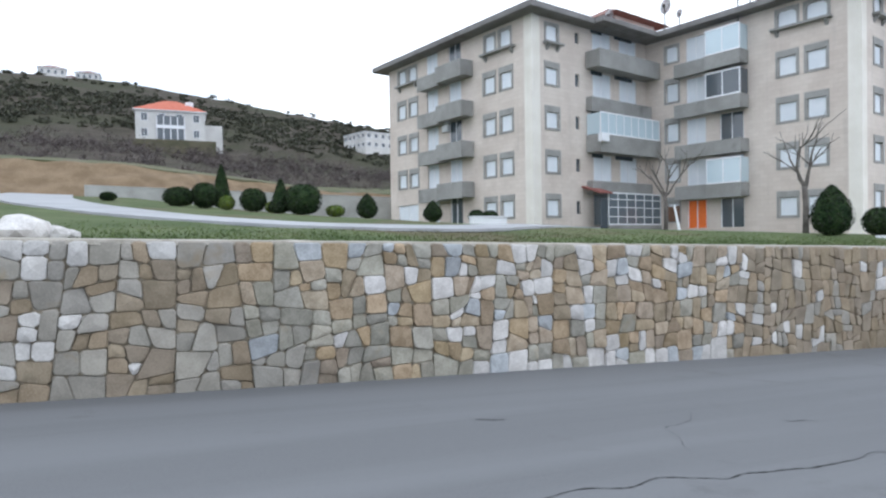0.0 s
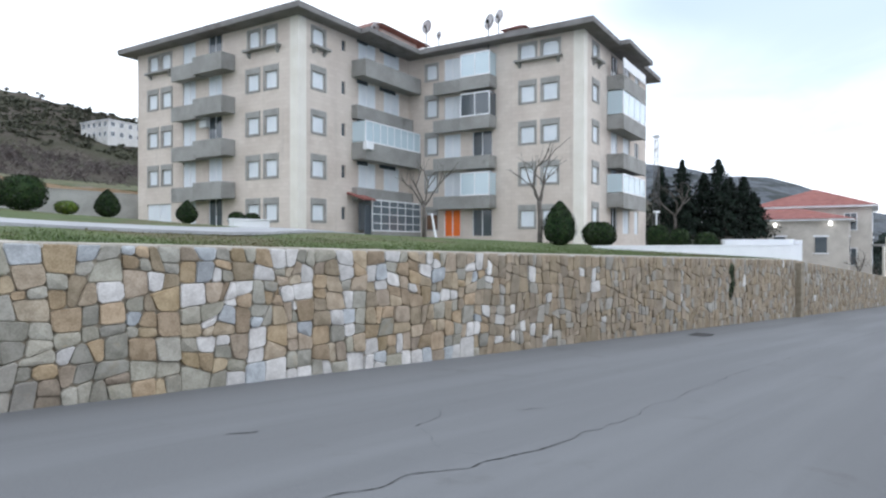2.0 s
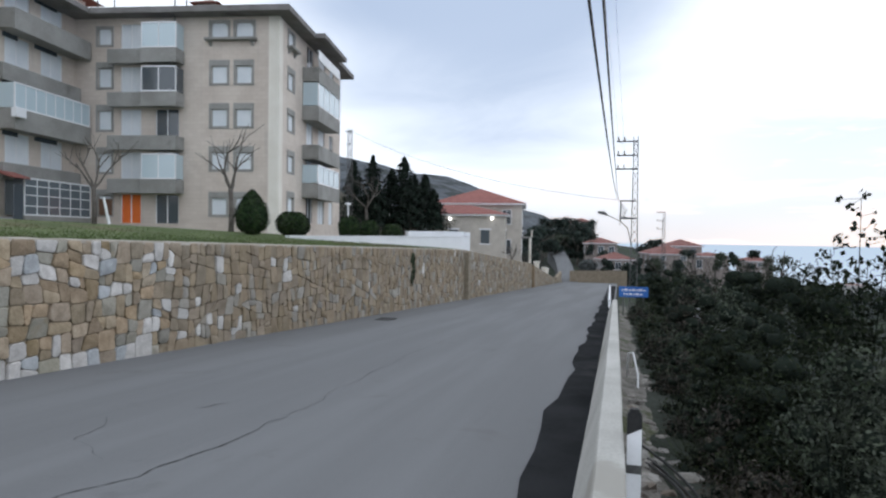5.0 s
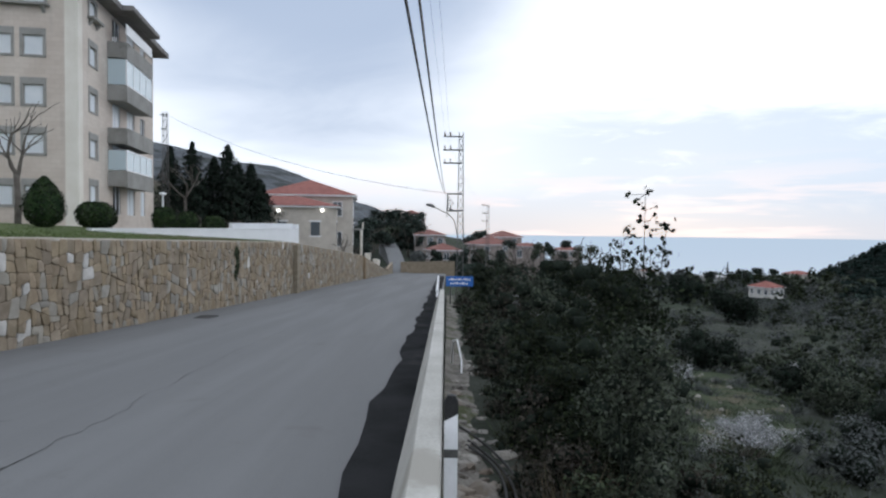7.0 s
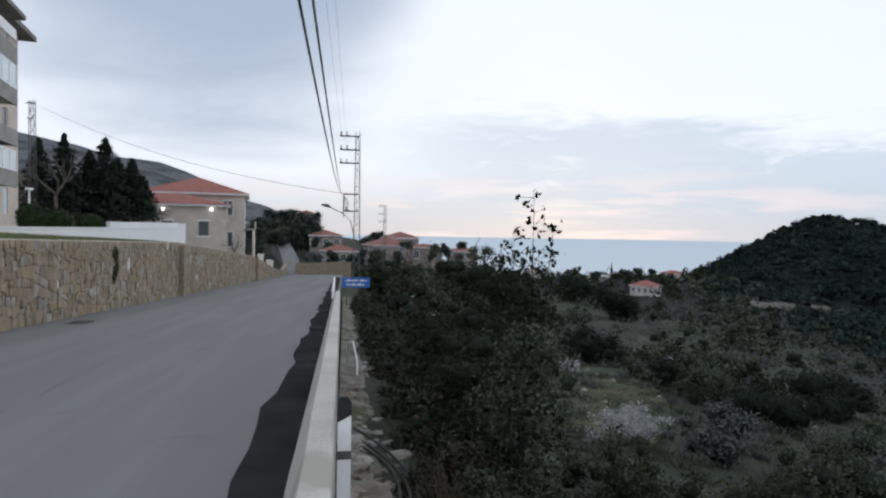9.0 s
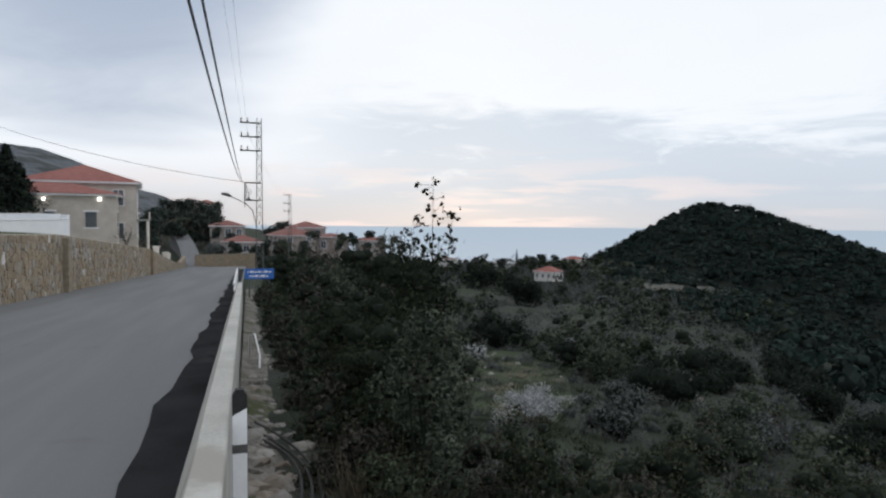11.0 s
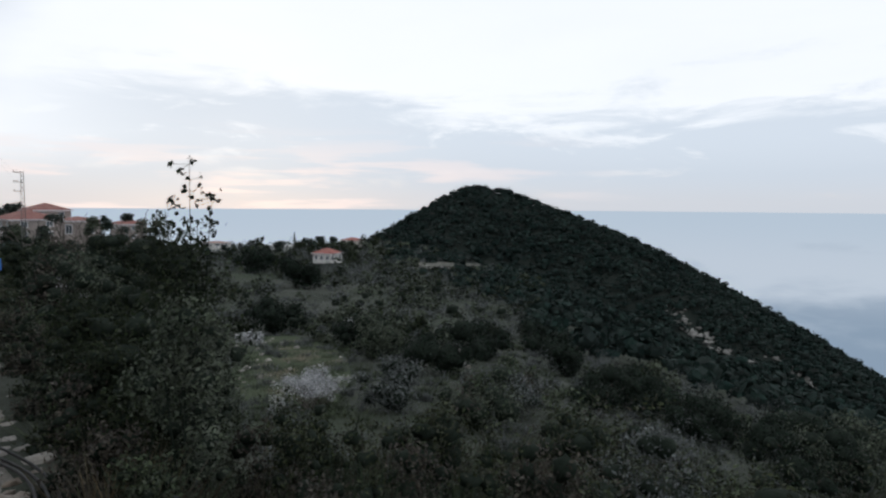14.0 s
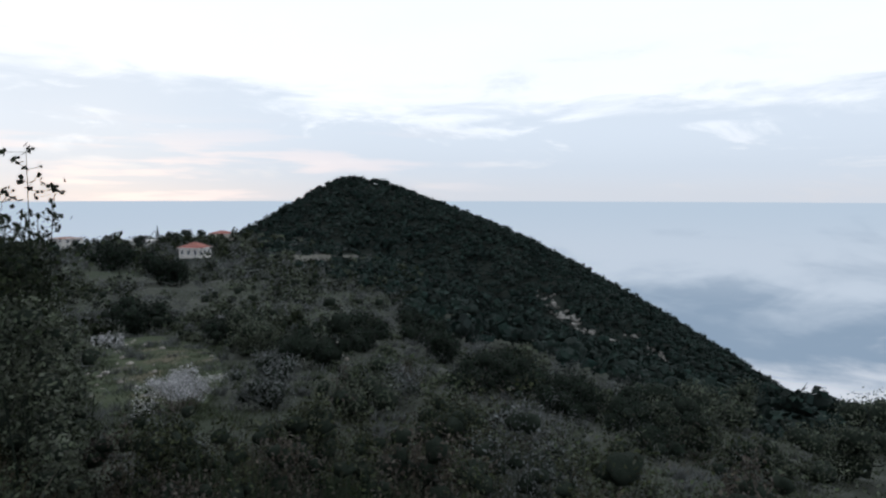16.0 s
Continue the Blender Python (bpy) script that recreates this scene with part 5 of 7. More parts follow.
def grass_tufts():
    """Blades along the lawn's front edge and on the bank."""
    n = 26000
    x = rng.uniform(-4, 44, n)
    y = WALL_Y + 0.35 + np.abs(rng.normal(0, 2.2, n))
    z = lawn_z(x, y) + 0.02
    h = rng.uniform(0.03, 0.08, n) * np.where(y < 10.4, 0.9, 0.6)
    a = rng.uniform(0, 2 * np.pi, n)
    w = 0.012 + 0.1 * h
    base = np.stack([x, y, z], 1)
    side = np.stack([np.cos(a) * w, np.sin(a) * w, 0 * a], 1)
    tip = base + np.stack([rng.normal(0, 0.4, n) * h, rng.normal(0, 0.4, n) * h, h], 1)
    v = np.stack([base - side, base + side, tip], 1).reshape(-1, 3)
    me = mesh_np("grass", v, np.arange(3 * n).reshape(n, 3))
    tagged(link_mesh("grass", me, GRASS), "short rough grass along the wall's edge", "grass", kind="stuff")


grass_tufts()


# ---- poles and wires ----
def lattice_pole(at, high, w0, w1, arms, label, turn=0.0):
    p = thing("power_pole", label, "power pole", at, turn, "power poles")
    corners = ((-1, -1), (1, -1), (1, 1), (-1, 1))

    def width(z):
        return w0 + (w1 - w0) * z / high

    for cx, cy in corners:
        part("leg", tube(bmesh.new(), [(cx * w0, cy * w0, -0.5), (cx * w1, cy * w1, high)], 0.035, 4), STEEL, p)
    bm = bmesh.new()
    z, k = 0.2, 0
    while z < high - 0.4:
        z2 = min(high, z + 0.55)
        for i in range(4):
            a, b = corners[i], corners[(i + 1) % 4]
            if k % 2:
                a, b = b, a
            tube(bm, [(a[0] * width(z), a[1] * width(z), z), (b[0] * width(z2), b[1] * width(z2), z2)], 0.018, 4)
        z, k = z2, k + 1
    part("lattice", bm, STEEL, p)
    for z, length, ins in arms:
        arm = part("crossarm", cube(-0.05, 0.05, -0.1, length, z - 0.05, z + 0.05, 0.01), STEEL, p)
        for q in ins:
            bm = bmesh.new()
            for j in range(4):
                tube(bm, [(0, q, z + 0.06 + j * 0.07), (0, q, z + 0.10 + j * 0.07)], 0.075 if j % 2 == 0 else 0.05, 8)
            part("insulator", bm, RUST, arm)
    return p


main = lattice_pole((45.0, -1.05, -3.0), 11.9, 0.26, 0.14, ((11.6, 1.25, (1.15, 0.75)), (10.65, 1.25, (1.15, 0.75)), (9.72, 1.25, (1.15, 0.75)), (7.55, 1.0, ()), (6.35, 1.0, ())), "lattice steel power pole with insulators on one-sided crossarms")
lattice_pole((110.0, -7.1, -4.0), 10.5, 0.3, 0.18, ((10.3, 1.1, (1.0, 0.6)), (8.9, 1.1, (1.0, 0.6)), (7.6, 1.1, (1.0,))), "smaller lattice steel power pole among the far houses")
lattice_pole((68.5, 30.5, 2.0), 12.4, 0.3, 0.2, ((12.1, 0.6, ()), (10.6, 0.5, ())), "lattice steel pole beside the dark conifers")
arm = part("lamp_arm", tube(bmesh.new(), [(0, 0.2, 4.6), (0, 0.45, 5.7), (0, 0.9, 6.15), (0, 1.9, 6.62)], 0.035, 6), STEEL, main)
part("lamp_head", tube(bmesh.new(), [(0, 1.8, 6.58), (0, 2.05, 6.72), (0, 2.45, 6.78)], [0.06, 0.13, 0.08], 8), STEEL, arm, "grey street lamp head")
bm = bmesh.new()
for k in range(6):
    tube(bm, [(0, 0.95, 7.5 - 0.1 * k), (0.1, 0.5 + 0.1 * k, 6.9 - 0.1 * k), (0, 0.85 - 0.1 * k, 6.4)], 0.02, 4)
part("cable_loops", bm, BLACK, main, "tangle of black cable loops")
part("bracket", cube(-0.03, 0.03, 0.92, 0.98, 5.9, 7.6), STEEL, main)


def wire(a, b, sag, r, label="black overhead cable"):
    bm = bmesh.new()
    a, b = Vector(a), Vector(b)
    tube(bm, [a.lerp(b, k / 24) - Vector((0, 0, sag * 4 * (k / 24) * (1 - k / 24))) for k in range(25)], r, 5)
    tagged(part("overhead_cable", bm, BLACK), label, "cable", "overhead cables")


wire((45, 0.0, 4.65), (-9, 0.27, 4.6), 0.9, 0.014, "thick black overhead cable bundle along the road")
wire((45, 0.0, 4.55), (-9, 0.12, 4.3), 0.55, 0.013, "thick black overhead cable bundle along the road")
for y, z in ((0.1, 8.9), (-0.3, 8.0)):
    wire((45, y, z), (-12, y + 1.0, z + 3.2), 0.5, 0.004, "thin bare overhead line along the road")
    wire((45, y, z), (110, -6.1, z - 2.3), 0.8, 0.005, "thin bare overhead line to the far pole")
wire((45, 0.0, 4.6), (68.5, 30.5, 14.2), 1.2, 0.014, "thin black cable between two poles")
anchor = thing("roadside_mast", "plain steel mast carrying the overhead cables behind the viewpoint", "mast", (-9, 0.5, 0.47))
part("shaft", tube(bmesh.new(), [(0, 0, -0.5), (0, 0, 11.6)], [0.14, 0.09], 8), STEEL, anchor)


def road_sign():
    s = thing("road_sign", "blue road sign with two lines of white lettering", "road sign", (36.2, -0.15, road_z(36.2) - 0.3))
    part("panel", cube(0, 0.04, -1.5, 0.05, 0.95, 1.52, 0.01), BLUE, s)
    for z, y0, y1 in ((1.33, -1.35, -0.1), (1.1, -1.2, -0.2)):
        bm = bmesh.new()
        y = y0
        k = 0
        while y < y1:
            w = (0.12, 0.2, 0.08, 0.16)[k % 4]
            box(bm, -0.012, -0.004, y, min(y + w, y1), z - 0.035, z + 0.045 + 0.03 * (k % 2))
            y += w + 0.05
            k += 1
        part("lettering", bm, WHITE, s, "unreadable white lettering")
    for y in (-1.25, -0.2):
        part("post", tube(bmesh.new(), [(0.06, y, -0.9), (0.06, y, 1.5)], 0.035, 8), STEEL, s)


road_sign()


# ---- neighbouring houses ----
def house(name, label, at, turn, w, d, h, roof_mat, rise, rows, cols, wall=None, over=0.5, lift=0.0):
    """A small house: walls on a plinth, hipped roof, framed windows with sills."""
    ob = thing(name, label, "house", at, turn)
    part("wall", cube(-w / 2, w / 2, -d / 2, d / 2, -4.0, h), wall or QUOIN, ob)
    bm = bmesh.new()
    a, b = w / 2 + over, d / 2 + over
    i = min(a, b)
    low = [bm.verts.new(p) for p in ((-a, -b, h), (a, -b, h), (a, b, h), (-a, b, h))]
    if a >= b:
        tip = [bm.verts.new((-a + i, 0, h + rise)), bm.verts.new((a - i + 0.01, 0, h + rise))]
        fs = ((low[0], low[1], tip[1], tip[0]), (low[1], low[2], tip[1]), (low[2], low[3], tip[0], tip[1]), (low[3], low[0], tip[0]))
    else:
        tip = [bm.verts.new((0, -b + i, h + rise)), bm.verts.new((0, b - i, h + rise))]
        fs = ((low[0], low[1], tip[0]), (low[1], low[2], tip[1], tip[0]), (low[2], low[3], tip[1]), (low[3], low[0], tip[0], tip[1]))
    for q in fs:
        bm.faces.new(q)
    bm.faces.new(low[::-1])
    part("roof", bm, roof_mat, ob)
    part("eave", cube(-a + 0.05, a - 0.05, -b + 0.05, b - 0.05, h - 0.22, h - 0.01), WHITE, ob)
    for side, span in (((0, -1), w), ((0, 1), w), ((-1, 0), d), ((1, 0), d)):
        n = max(1, round(cols * span / max(w, d)))
        fc = Face((-side[1] * 0 + side[0] * w / 2 - (span / 2 if side[0] == 0 else 0), side[1] * d / 2 - (span / 2 if side[1] == 0 else 0)), (abs(side[1]), abs(side[0])), side, span, 0)
        for r in range(rows):
            z = h / rows * r + h / rows * 0.3
            for c in range(n):
                s = span * (c + 0.5) / n
                ww, hh = 0.55, h / rows * 0.46
                win = part("window", fc.slab(s - ww, s + ww, 0.004, 0.03, z, z + hh), DIMPANE, ob)
                bm = bmesh.new()
                for a0, a1, z0, z1 in ((s - ww - 0.09, s - ww, z, z + hh), (s + ww, s + ww + 0.09, z, z + hh), (s - ww - 0.09, s + ww + 0.09, z + hh, z + hh + 0.1), (s - ww - 0.15, s + ww + 0.15, z - 0.1, z), (s - 0.03, s + 0.03, z, z + hh)):
                    prism(bm, [fc.p(a0, 0.006, z0), fc.p(a1, 0.006, z0), fc.p(a1, 0.07, z0), fc.p(a0, 0.07, z0)], (0, 0, z1 - z0))
                part("frame", bm, WHITE, win)
    return ob


HSTONE = material("weathered_house_stone", (0.45, 0.415, 0.37), (0.59, 0.55, 0.495), 0.9, 0.6, 12.0, 0.3, third=(0.34, 0.31, 0.265))
EARTH = material("ochre_earth", (0.15, 0.105, 0.06), (0.235, 0.17, 0.105), 0.95, 0.5, 6.0, 0.7, third=(0.15, 0.115, 0.08), dist=0.06)
FIELD = material("rough_field", (0.07, 0.085, 0.035), (0.13, 0.12, 0.07), 0.95, 0.3, 6.0, 0.6, third=(0.16, 0.13, 0.115), dist=0.05)
BANK = material("rough_bank", (0.075, 0.075, 0.045), (0.14, 0.125, 0.085), 0.95, 0.8, 14.0, 0.6, dist=0.05)
GLOW = bpy.data.materials.new("lamp_glow")
GLOW.use_nodes = True
GLOW.node_tree.nodes["Principled BSDF"].inputs["Emission Color"].default_value = (1, 0.95, 0.85, 1)
GLOW.node_tree.nodes["Principled BSDF"].inputs["Emission Strength"].default_value = 6.0
# red-roofed house beyond the wall, in two steps
red = house("stone_house", "stone house with red hipped roofs, balcony and corner porch", (90.5, 19.5, -1.5), 8, 13.0, 12.0, 8.0, ROOF, 2.4, 2, 3, HSTONE, 0.6)
bm = bmesh.new()
part("wing_wall", cube(-12.5, -3.0, -4.0, 9.5, -3.0, 6.3), HSTONE, red)
low = [bm.verts.new(p) for p in ((-13.1, -4.6, 6.3), (-2.2, -4.6, 6.3), (-2.2, 10.1, 6.3), (-13.1, 10.1, 6.3))]
tip = [bm.verts.new((-7.6, 0.9, 7.7)), bm.verts.new((-7.6, 4.6, 7.7))]
for q in ((low[0], low[1], tip[0]), (low[1], low[2], tip[1], tip[0]), (low[2], low[3], tip[1]), (low[3], low[0], tip[0], tip[1])):
    bm.faces.new(q)
bm.faces.new(low[::-1])
part("wing_roof", bm, ROOF, red)
part("wing_eave", cube(-13.0, -2.4, -4.5, 10.0, 6.08, 6.28), WHITE, red)
for x0, y0, sx, sy in ((-12.52, -1.5, 0, 1), (-12.52, 2.5, 0, 1), (-12.52, 6.5, 0, 1), (-9.5, -4.02, 1, 0), (-5.5, -4.02, 1, 0)):
    w = part("wing_window", cube(x0 - 0.55 * sx - 0.03 * sy, x0 + 0.55 * sx, y0 - 0.55 * sy - 0.03 * sx, y0 + 0.55 * sy, 2.6, 4.3), DIMPANE, red)
    part("sill", cube(x0 - 0.75 * sx - 0.1 * sy, x0 + 0.75 * sx - 0.002 * sy, y0 - 0.75 * sy - 0.1 * sx, y0 + 0.75 * sy - 0.002 * sx, 2.45, 2.6), WHITE, w)
    part("lintel", cube(x0 - 0.75 * sx - 0.06 * sy, x0 + 0.75 * sx - 0.002 * sy, y0 - 0.75 * sy - 0.06 * sx, y0 + 0.75 * sy - 0.002 * sx, 4.3, 4.5), WHITE, w)
part("balcony", cube(-4.5, 4.5, -7.5, -6.02, 3.3, 3.55, 0.02), BALCONY, red)
part("balcony_wall", cube(-4.5, 4.5, -7.5, -7.35, 3.552, 4.4, 0.02), QUOIN, red)
for x in (-4.3, -1.4, 1.6, 4.3):
    part("column", tube(bmesh.new(), [(x, -7.2, -4.0), (x, -7.2, 3.3)], 0.18, 10), QUOIN, red)
for x, y, z in ((-12.66, -2.2, 5.6), (-12.66, 3.1, 5.5)):
    part("wall_lamp", tube(bmesh.new(), [(x, y - 0.15, z), (x, y - 0.15, z + 0.3)], 0.16, 10), GLOW, red, "lit white wall lamp")

bm = bmesh.new()
ring = [(5.0, -6.03, 4.5), (6.0, -6.03, 4.5), (6.0, -6.03, 6.6)] + [(5.5 + 0.5 * math.cos(math.pi * k / 8), -6.03, 6.6 + 0.5 * math.sin(math.pi * k / 8)) for k in range(1, 8)] + [(5.0, -6.03, 6.6)]
prism(bm, ring, (0, -0.05, 0))
tall = part("arched_window", bm, DIMPANE, red)
part("sill", cube(4.8, 6.2, -6.2, -6.004, 4.32, 4.49, 0.01), WHITE, tall)
part("string_course", cube(-6.56, 6.56, -6.1, -6.004, 3.6, 3.75, 0.01), WHITE, red)

# villa on the slope and others further up
villa = house("white_villa", "white two-storey villa with an orange tiled roof", (8.6, 152.0, 24.0), -4, 13.6, 11.0, 6.6, BRIGHTROOF, 3.1, 2, 4, PLASTER, 0.5)
part("wing", cube(6.82, 10.6, -2.0, 6.0, -4.0, 4.4, 0.03), PLASTER, villa)
part("chimney", cube(3.0, 4.6, -2.5, -1.0, 7.5, 9.2, 0.03), WHITE, villa)
part("loggia", cube(-2.8, 2.8, -5.66, -5.52, 0.4, 5.4), DIMPANE, villa)
for k in range(5):
    part("loggia_column", cube(-2.8 + 1.35 * k, -2.6 + 1.35 * k, -5.9, -5.68, 0.4, 5.2, 0.02), WHITE, villa)
part("loggia_rail", cube(-2.9, 2.9, -5.98, -5.92, 2.7, 3.4), WHITE, villa)
part("terrace", cube(-7.5, 9, -7.2, -5.52, -4.0, 0.1, 0.05), BANK, villa)
for x, y, z, w, h, tn in ((-31.5, 352, 78, 11, 8.0, 5), (-16.5, 354, 78.5, 10, 7.0, -5), (-24, 358, 79, 8, 4.5, 0)):
    house("hilltop_house", "pale house on the skyline of the hill", (x, y, z), tn, w, 9, h, OLDROOF, 2.0, 2, 4, PLASTER)
house("hillside_hut", "small white hut on the hillside", (-14, 300, 62), 0, 6, 5, 3.0, WHITE, 0.8, 1, 2, WHITE)
flat = house("flat_roofed_block", "pale flat-roofed block with a row of arches behind the apartment house", (71, 188, 30.0), 14, 18, 12, 5.2, PLASTER, 0.4, 2, 7, PLASTER, 0.3)
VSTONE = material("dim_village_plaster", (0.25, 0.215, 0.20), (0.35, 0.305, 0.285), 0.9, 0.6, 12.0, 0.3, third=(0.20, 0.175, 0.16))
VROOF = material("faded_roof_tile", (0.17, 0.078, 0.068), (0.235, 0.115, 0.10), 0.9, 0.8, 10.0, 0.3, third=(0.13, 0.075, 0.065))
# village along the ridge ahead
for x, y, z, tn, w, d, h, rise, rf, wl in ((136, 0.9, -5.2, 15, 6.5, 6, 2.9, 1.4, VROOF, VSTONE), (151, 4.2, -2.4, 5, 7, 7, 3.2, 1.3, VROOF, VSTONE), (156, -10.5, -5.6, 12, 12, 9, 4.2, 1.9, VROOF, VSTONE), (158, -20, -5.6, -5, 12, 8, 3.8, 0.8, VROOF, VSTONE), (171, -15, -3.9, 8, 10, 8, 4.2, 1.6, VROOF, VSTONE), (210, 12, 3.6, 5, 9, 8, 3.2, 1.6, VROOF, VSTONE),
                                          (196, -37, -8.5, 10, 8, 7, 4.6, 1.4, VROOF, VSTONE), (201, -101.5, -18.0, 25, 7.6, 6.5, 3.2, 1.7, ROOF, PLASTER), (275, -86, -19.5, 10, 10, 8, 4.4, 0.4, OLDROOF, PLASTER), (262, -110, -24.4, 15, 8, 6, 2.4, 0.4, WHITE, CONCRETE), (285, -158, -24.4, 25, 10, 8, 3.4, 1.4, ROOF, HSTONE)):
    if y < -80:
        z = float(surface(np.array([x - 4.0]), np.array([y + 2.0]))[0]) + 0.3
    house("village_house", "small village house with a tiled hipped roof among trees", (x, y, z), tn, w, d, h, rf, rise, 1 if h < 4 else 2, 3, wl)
strip("upper_road", np.linspace(114, 158, 24), lambda x: 7.0 + 0.10 * (x - 114) + 0.0012 * (x - 114) ** 2, lambda x: 10.3 + 0.09 * (x - 114) + 0.0014 * (x - 114) ** 2, lambda x, y: -5.95 + 0.125 * (x - 114), ASPHALT, "narrow grey road climbing beyond the bend", "road", thick=5.0)
low_wall("bend_wall", (114.6, 8.3), (116.5, -1.5), -4.0, -3.9, -7.5, "ochre stone wall facing the bend of the road", 0.5, OCHRE_J)
low_wall("far_wall", (104, 9.6), (116, 9.9), -4.6, -4.2, -7.0, "low ochre stone wall at the far end of the road", 0.4, OCHRE_J)
for x, y in ((80.5, 10.0), (90.0, 10.1), (92.5, 10.1)):
    g = thing("gate_pillar", "pale square gate pillar beside the road", "pillar", (x, y, float(top_z(x)) - 0.6), group="gate pillars")
    part("shaft", cube(-0.3, 0.3, -0.3, 0.3, -1.5, 1.5, 0.02), QUOIN, g)
    part("cap", cube(-0.38, 0.38, -0.38, 0.38, 1.502, 1.65, 0.02), QUOIN, g)
strip("side_bank", np.linspace(44.5, 104, 60), WALL_Y + 0.3, 26, lambda x, y: float(top_z(x)) - 0.05 + 0.075 * (y - WALL_Y) + 0.1 * noise.noise(Vector((x * 0.5, y * 0.5, 2))), BANK, "grassy bank above the wall's far end", "ground", ny=16)

strip("earth_bank", np.linspace(-22, 46, 70), lambda x: 63.2 + 0.8 * math.sin(x * 0.21), 69.5, lambda x, y: float(lawn_z(min(x, 30), 62)) + 0.2 + 0.58 * (y - 63.5) + 0.35 * noise.noise(Vector((x * 0.35, y * 0.5, 7))), EARTH, "bare ochre earth bank cut behind the lawn", "earth bank", ny=14)
strip("field", np.linspace(-30, 60, 50), 69.5, 82, lambda x, y: float(lawn_z(min(x, 30), 62)) + 3.7 + 0.14 * (y - 69.5) + 0.25 * noise.noise(Vector((x * 0.2, y * 0.3, 3))), FIELD, "green and brown field above the earth bank", "field", ny=10)


# ---- trees and scrub ----

def spot(x, y):
    return (x, y, float(surface(np.array([x]), np.array([y]))[0]))


def shrub_balls(x, y, z, r, k=5, squash=0.8):
    out = [(x, y, z + r * squash * 0.55, r * 0.72, r * 0.72, r * 0.72 * squash)]
    for _ in range(k + 1):
        a, q = rng.uniform(0, 6.28), r * rng.uniform(0.45, 1.0)
        s = r * rng.uniform(0.28, 0.6)
        out.append((x + q * math.cos(a), y + q * math.sin(a), z + r * squash * rng.uniform(0.4, 1.5), s, s, s * squash))
    return out


def bush(x, y, r, mat, label, n=1500, leaf=0.07, squash=0.85, name="bush", z=None, group="valley bushes", shell=0.5):
    at = spot(x, y) if z is None else (x, y, z)
    ob = thing(name, label, "bush", at, group=group)
    balls = shrub_balls(0, 0, -0.1, r, 7, squash)
    c, d = clumps(balls, n, shell)
    c = c + rng.normal(0, 0.07 * r, c.shape)
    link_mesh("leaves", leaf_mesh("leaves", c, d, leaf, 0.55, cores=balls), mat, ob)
    bm = bmesh.new()
    rnd = random.Random(int(x * 100))
    for k in range(5):
        a = 6.28 * k / 5
        branch(bm, (0, 0, -0.3), (math.cos(a) * 0.6, math.sin(a) * 0.6, 1), r * 0.55, r * 0.03, 1, rnd, 0.6)
    part("branching", bm, TWIG_SHADE, ob)
    return ob


def tree(x, y, high, r, mat, label, n=2500, leaf=0.16, z=None, name="tree", trunk=0.45):
    at = spot(x, y) if z is None else (x, y, z)
    ob = thing(name, label, "tree", at, group="trees")
    rnd = random.Random(int(x * 10 + y))
    bm = bmesh.new()
    tube(bm, [(0, 0, -0.5), (0.1, 0, high * 0.3), (0, 0.1, high * 0.7)], [high * 0.035, high * 0.026, high * 0.01], 7)
    for k in range(5):
        a = 6.28 * k / 5
        branch(bm, (0, 0, high * rnd.uniform(0.3, 0.5)), (math.cos(a), math.sin(a), 0.9), high * 0.35, high * 0.012, 1, rnd, 0.6)
    part("trunk", bm, BARK, ob)
    balls = []
    for k in range(9):
        a, q = rnd.uniform(0, 6.28), r * rnd.uniform(0.1, 0.65)
        s = r * rnd.uniform(0.35, 0.6)
        balls.append((q * math.cos(a), q * math.sin(a), high * rnd.uniform(trunk, 0.9), s, s, s * 0.8))
    c, d = clumps(balls, n, 0.4)
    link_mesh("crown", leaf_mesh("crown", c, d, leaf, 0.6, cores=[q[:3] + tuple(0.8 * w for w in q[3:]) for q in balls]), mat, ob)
    return ob


def conifer(x, y, z, high, r, n=4200):
    ob = thing("conifer", "tall dark conifer with drooping uneven branches", "tree", (x, y, z), group="dark conifers")
    part("trunk", tube(bmesh.new(), [(0, 0, -0.6), (0, 0, high * 0.98)], [high * 0.022, 0.02], 7), BARK, ob)
    f = rng.uniform(0.04, 1.0, n) ** 0.85
    tier = np.floor(f * 14)
    az = rng.uniform(0, 6.28, n)
    az = np.round((az + tier * 0.7) / 0.7) * 0.7 + rng.normal(0, 0.13, n) - tier * 0.21
    reach = r * (1 - f) ** 0.85 * (0.7 + 0.3 * np.sin(az * 3 + tier * 1.7)) * rng.uniform(0.6, 1.15, 16)[tier.astype(int)]
    q = reach * rng.uniform(0.15, 1.0, n) ** 0.7
    c = np.stack([q * np.cos(az), q * np.sin(az), high * (tier + 0.5) / 14.5 + 0.05 * high * (1 - q / r) - 0.16 * q + rng.normal(0, 0.14, n)], 1)
    link_mesh("needles", leaf_mesh("needles", c, np.stack([np.cos(az), np.sin(az), 0.4 + 0 * az], 1), 0.19, 0.4), PINE, ob)


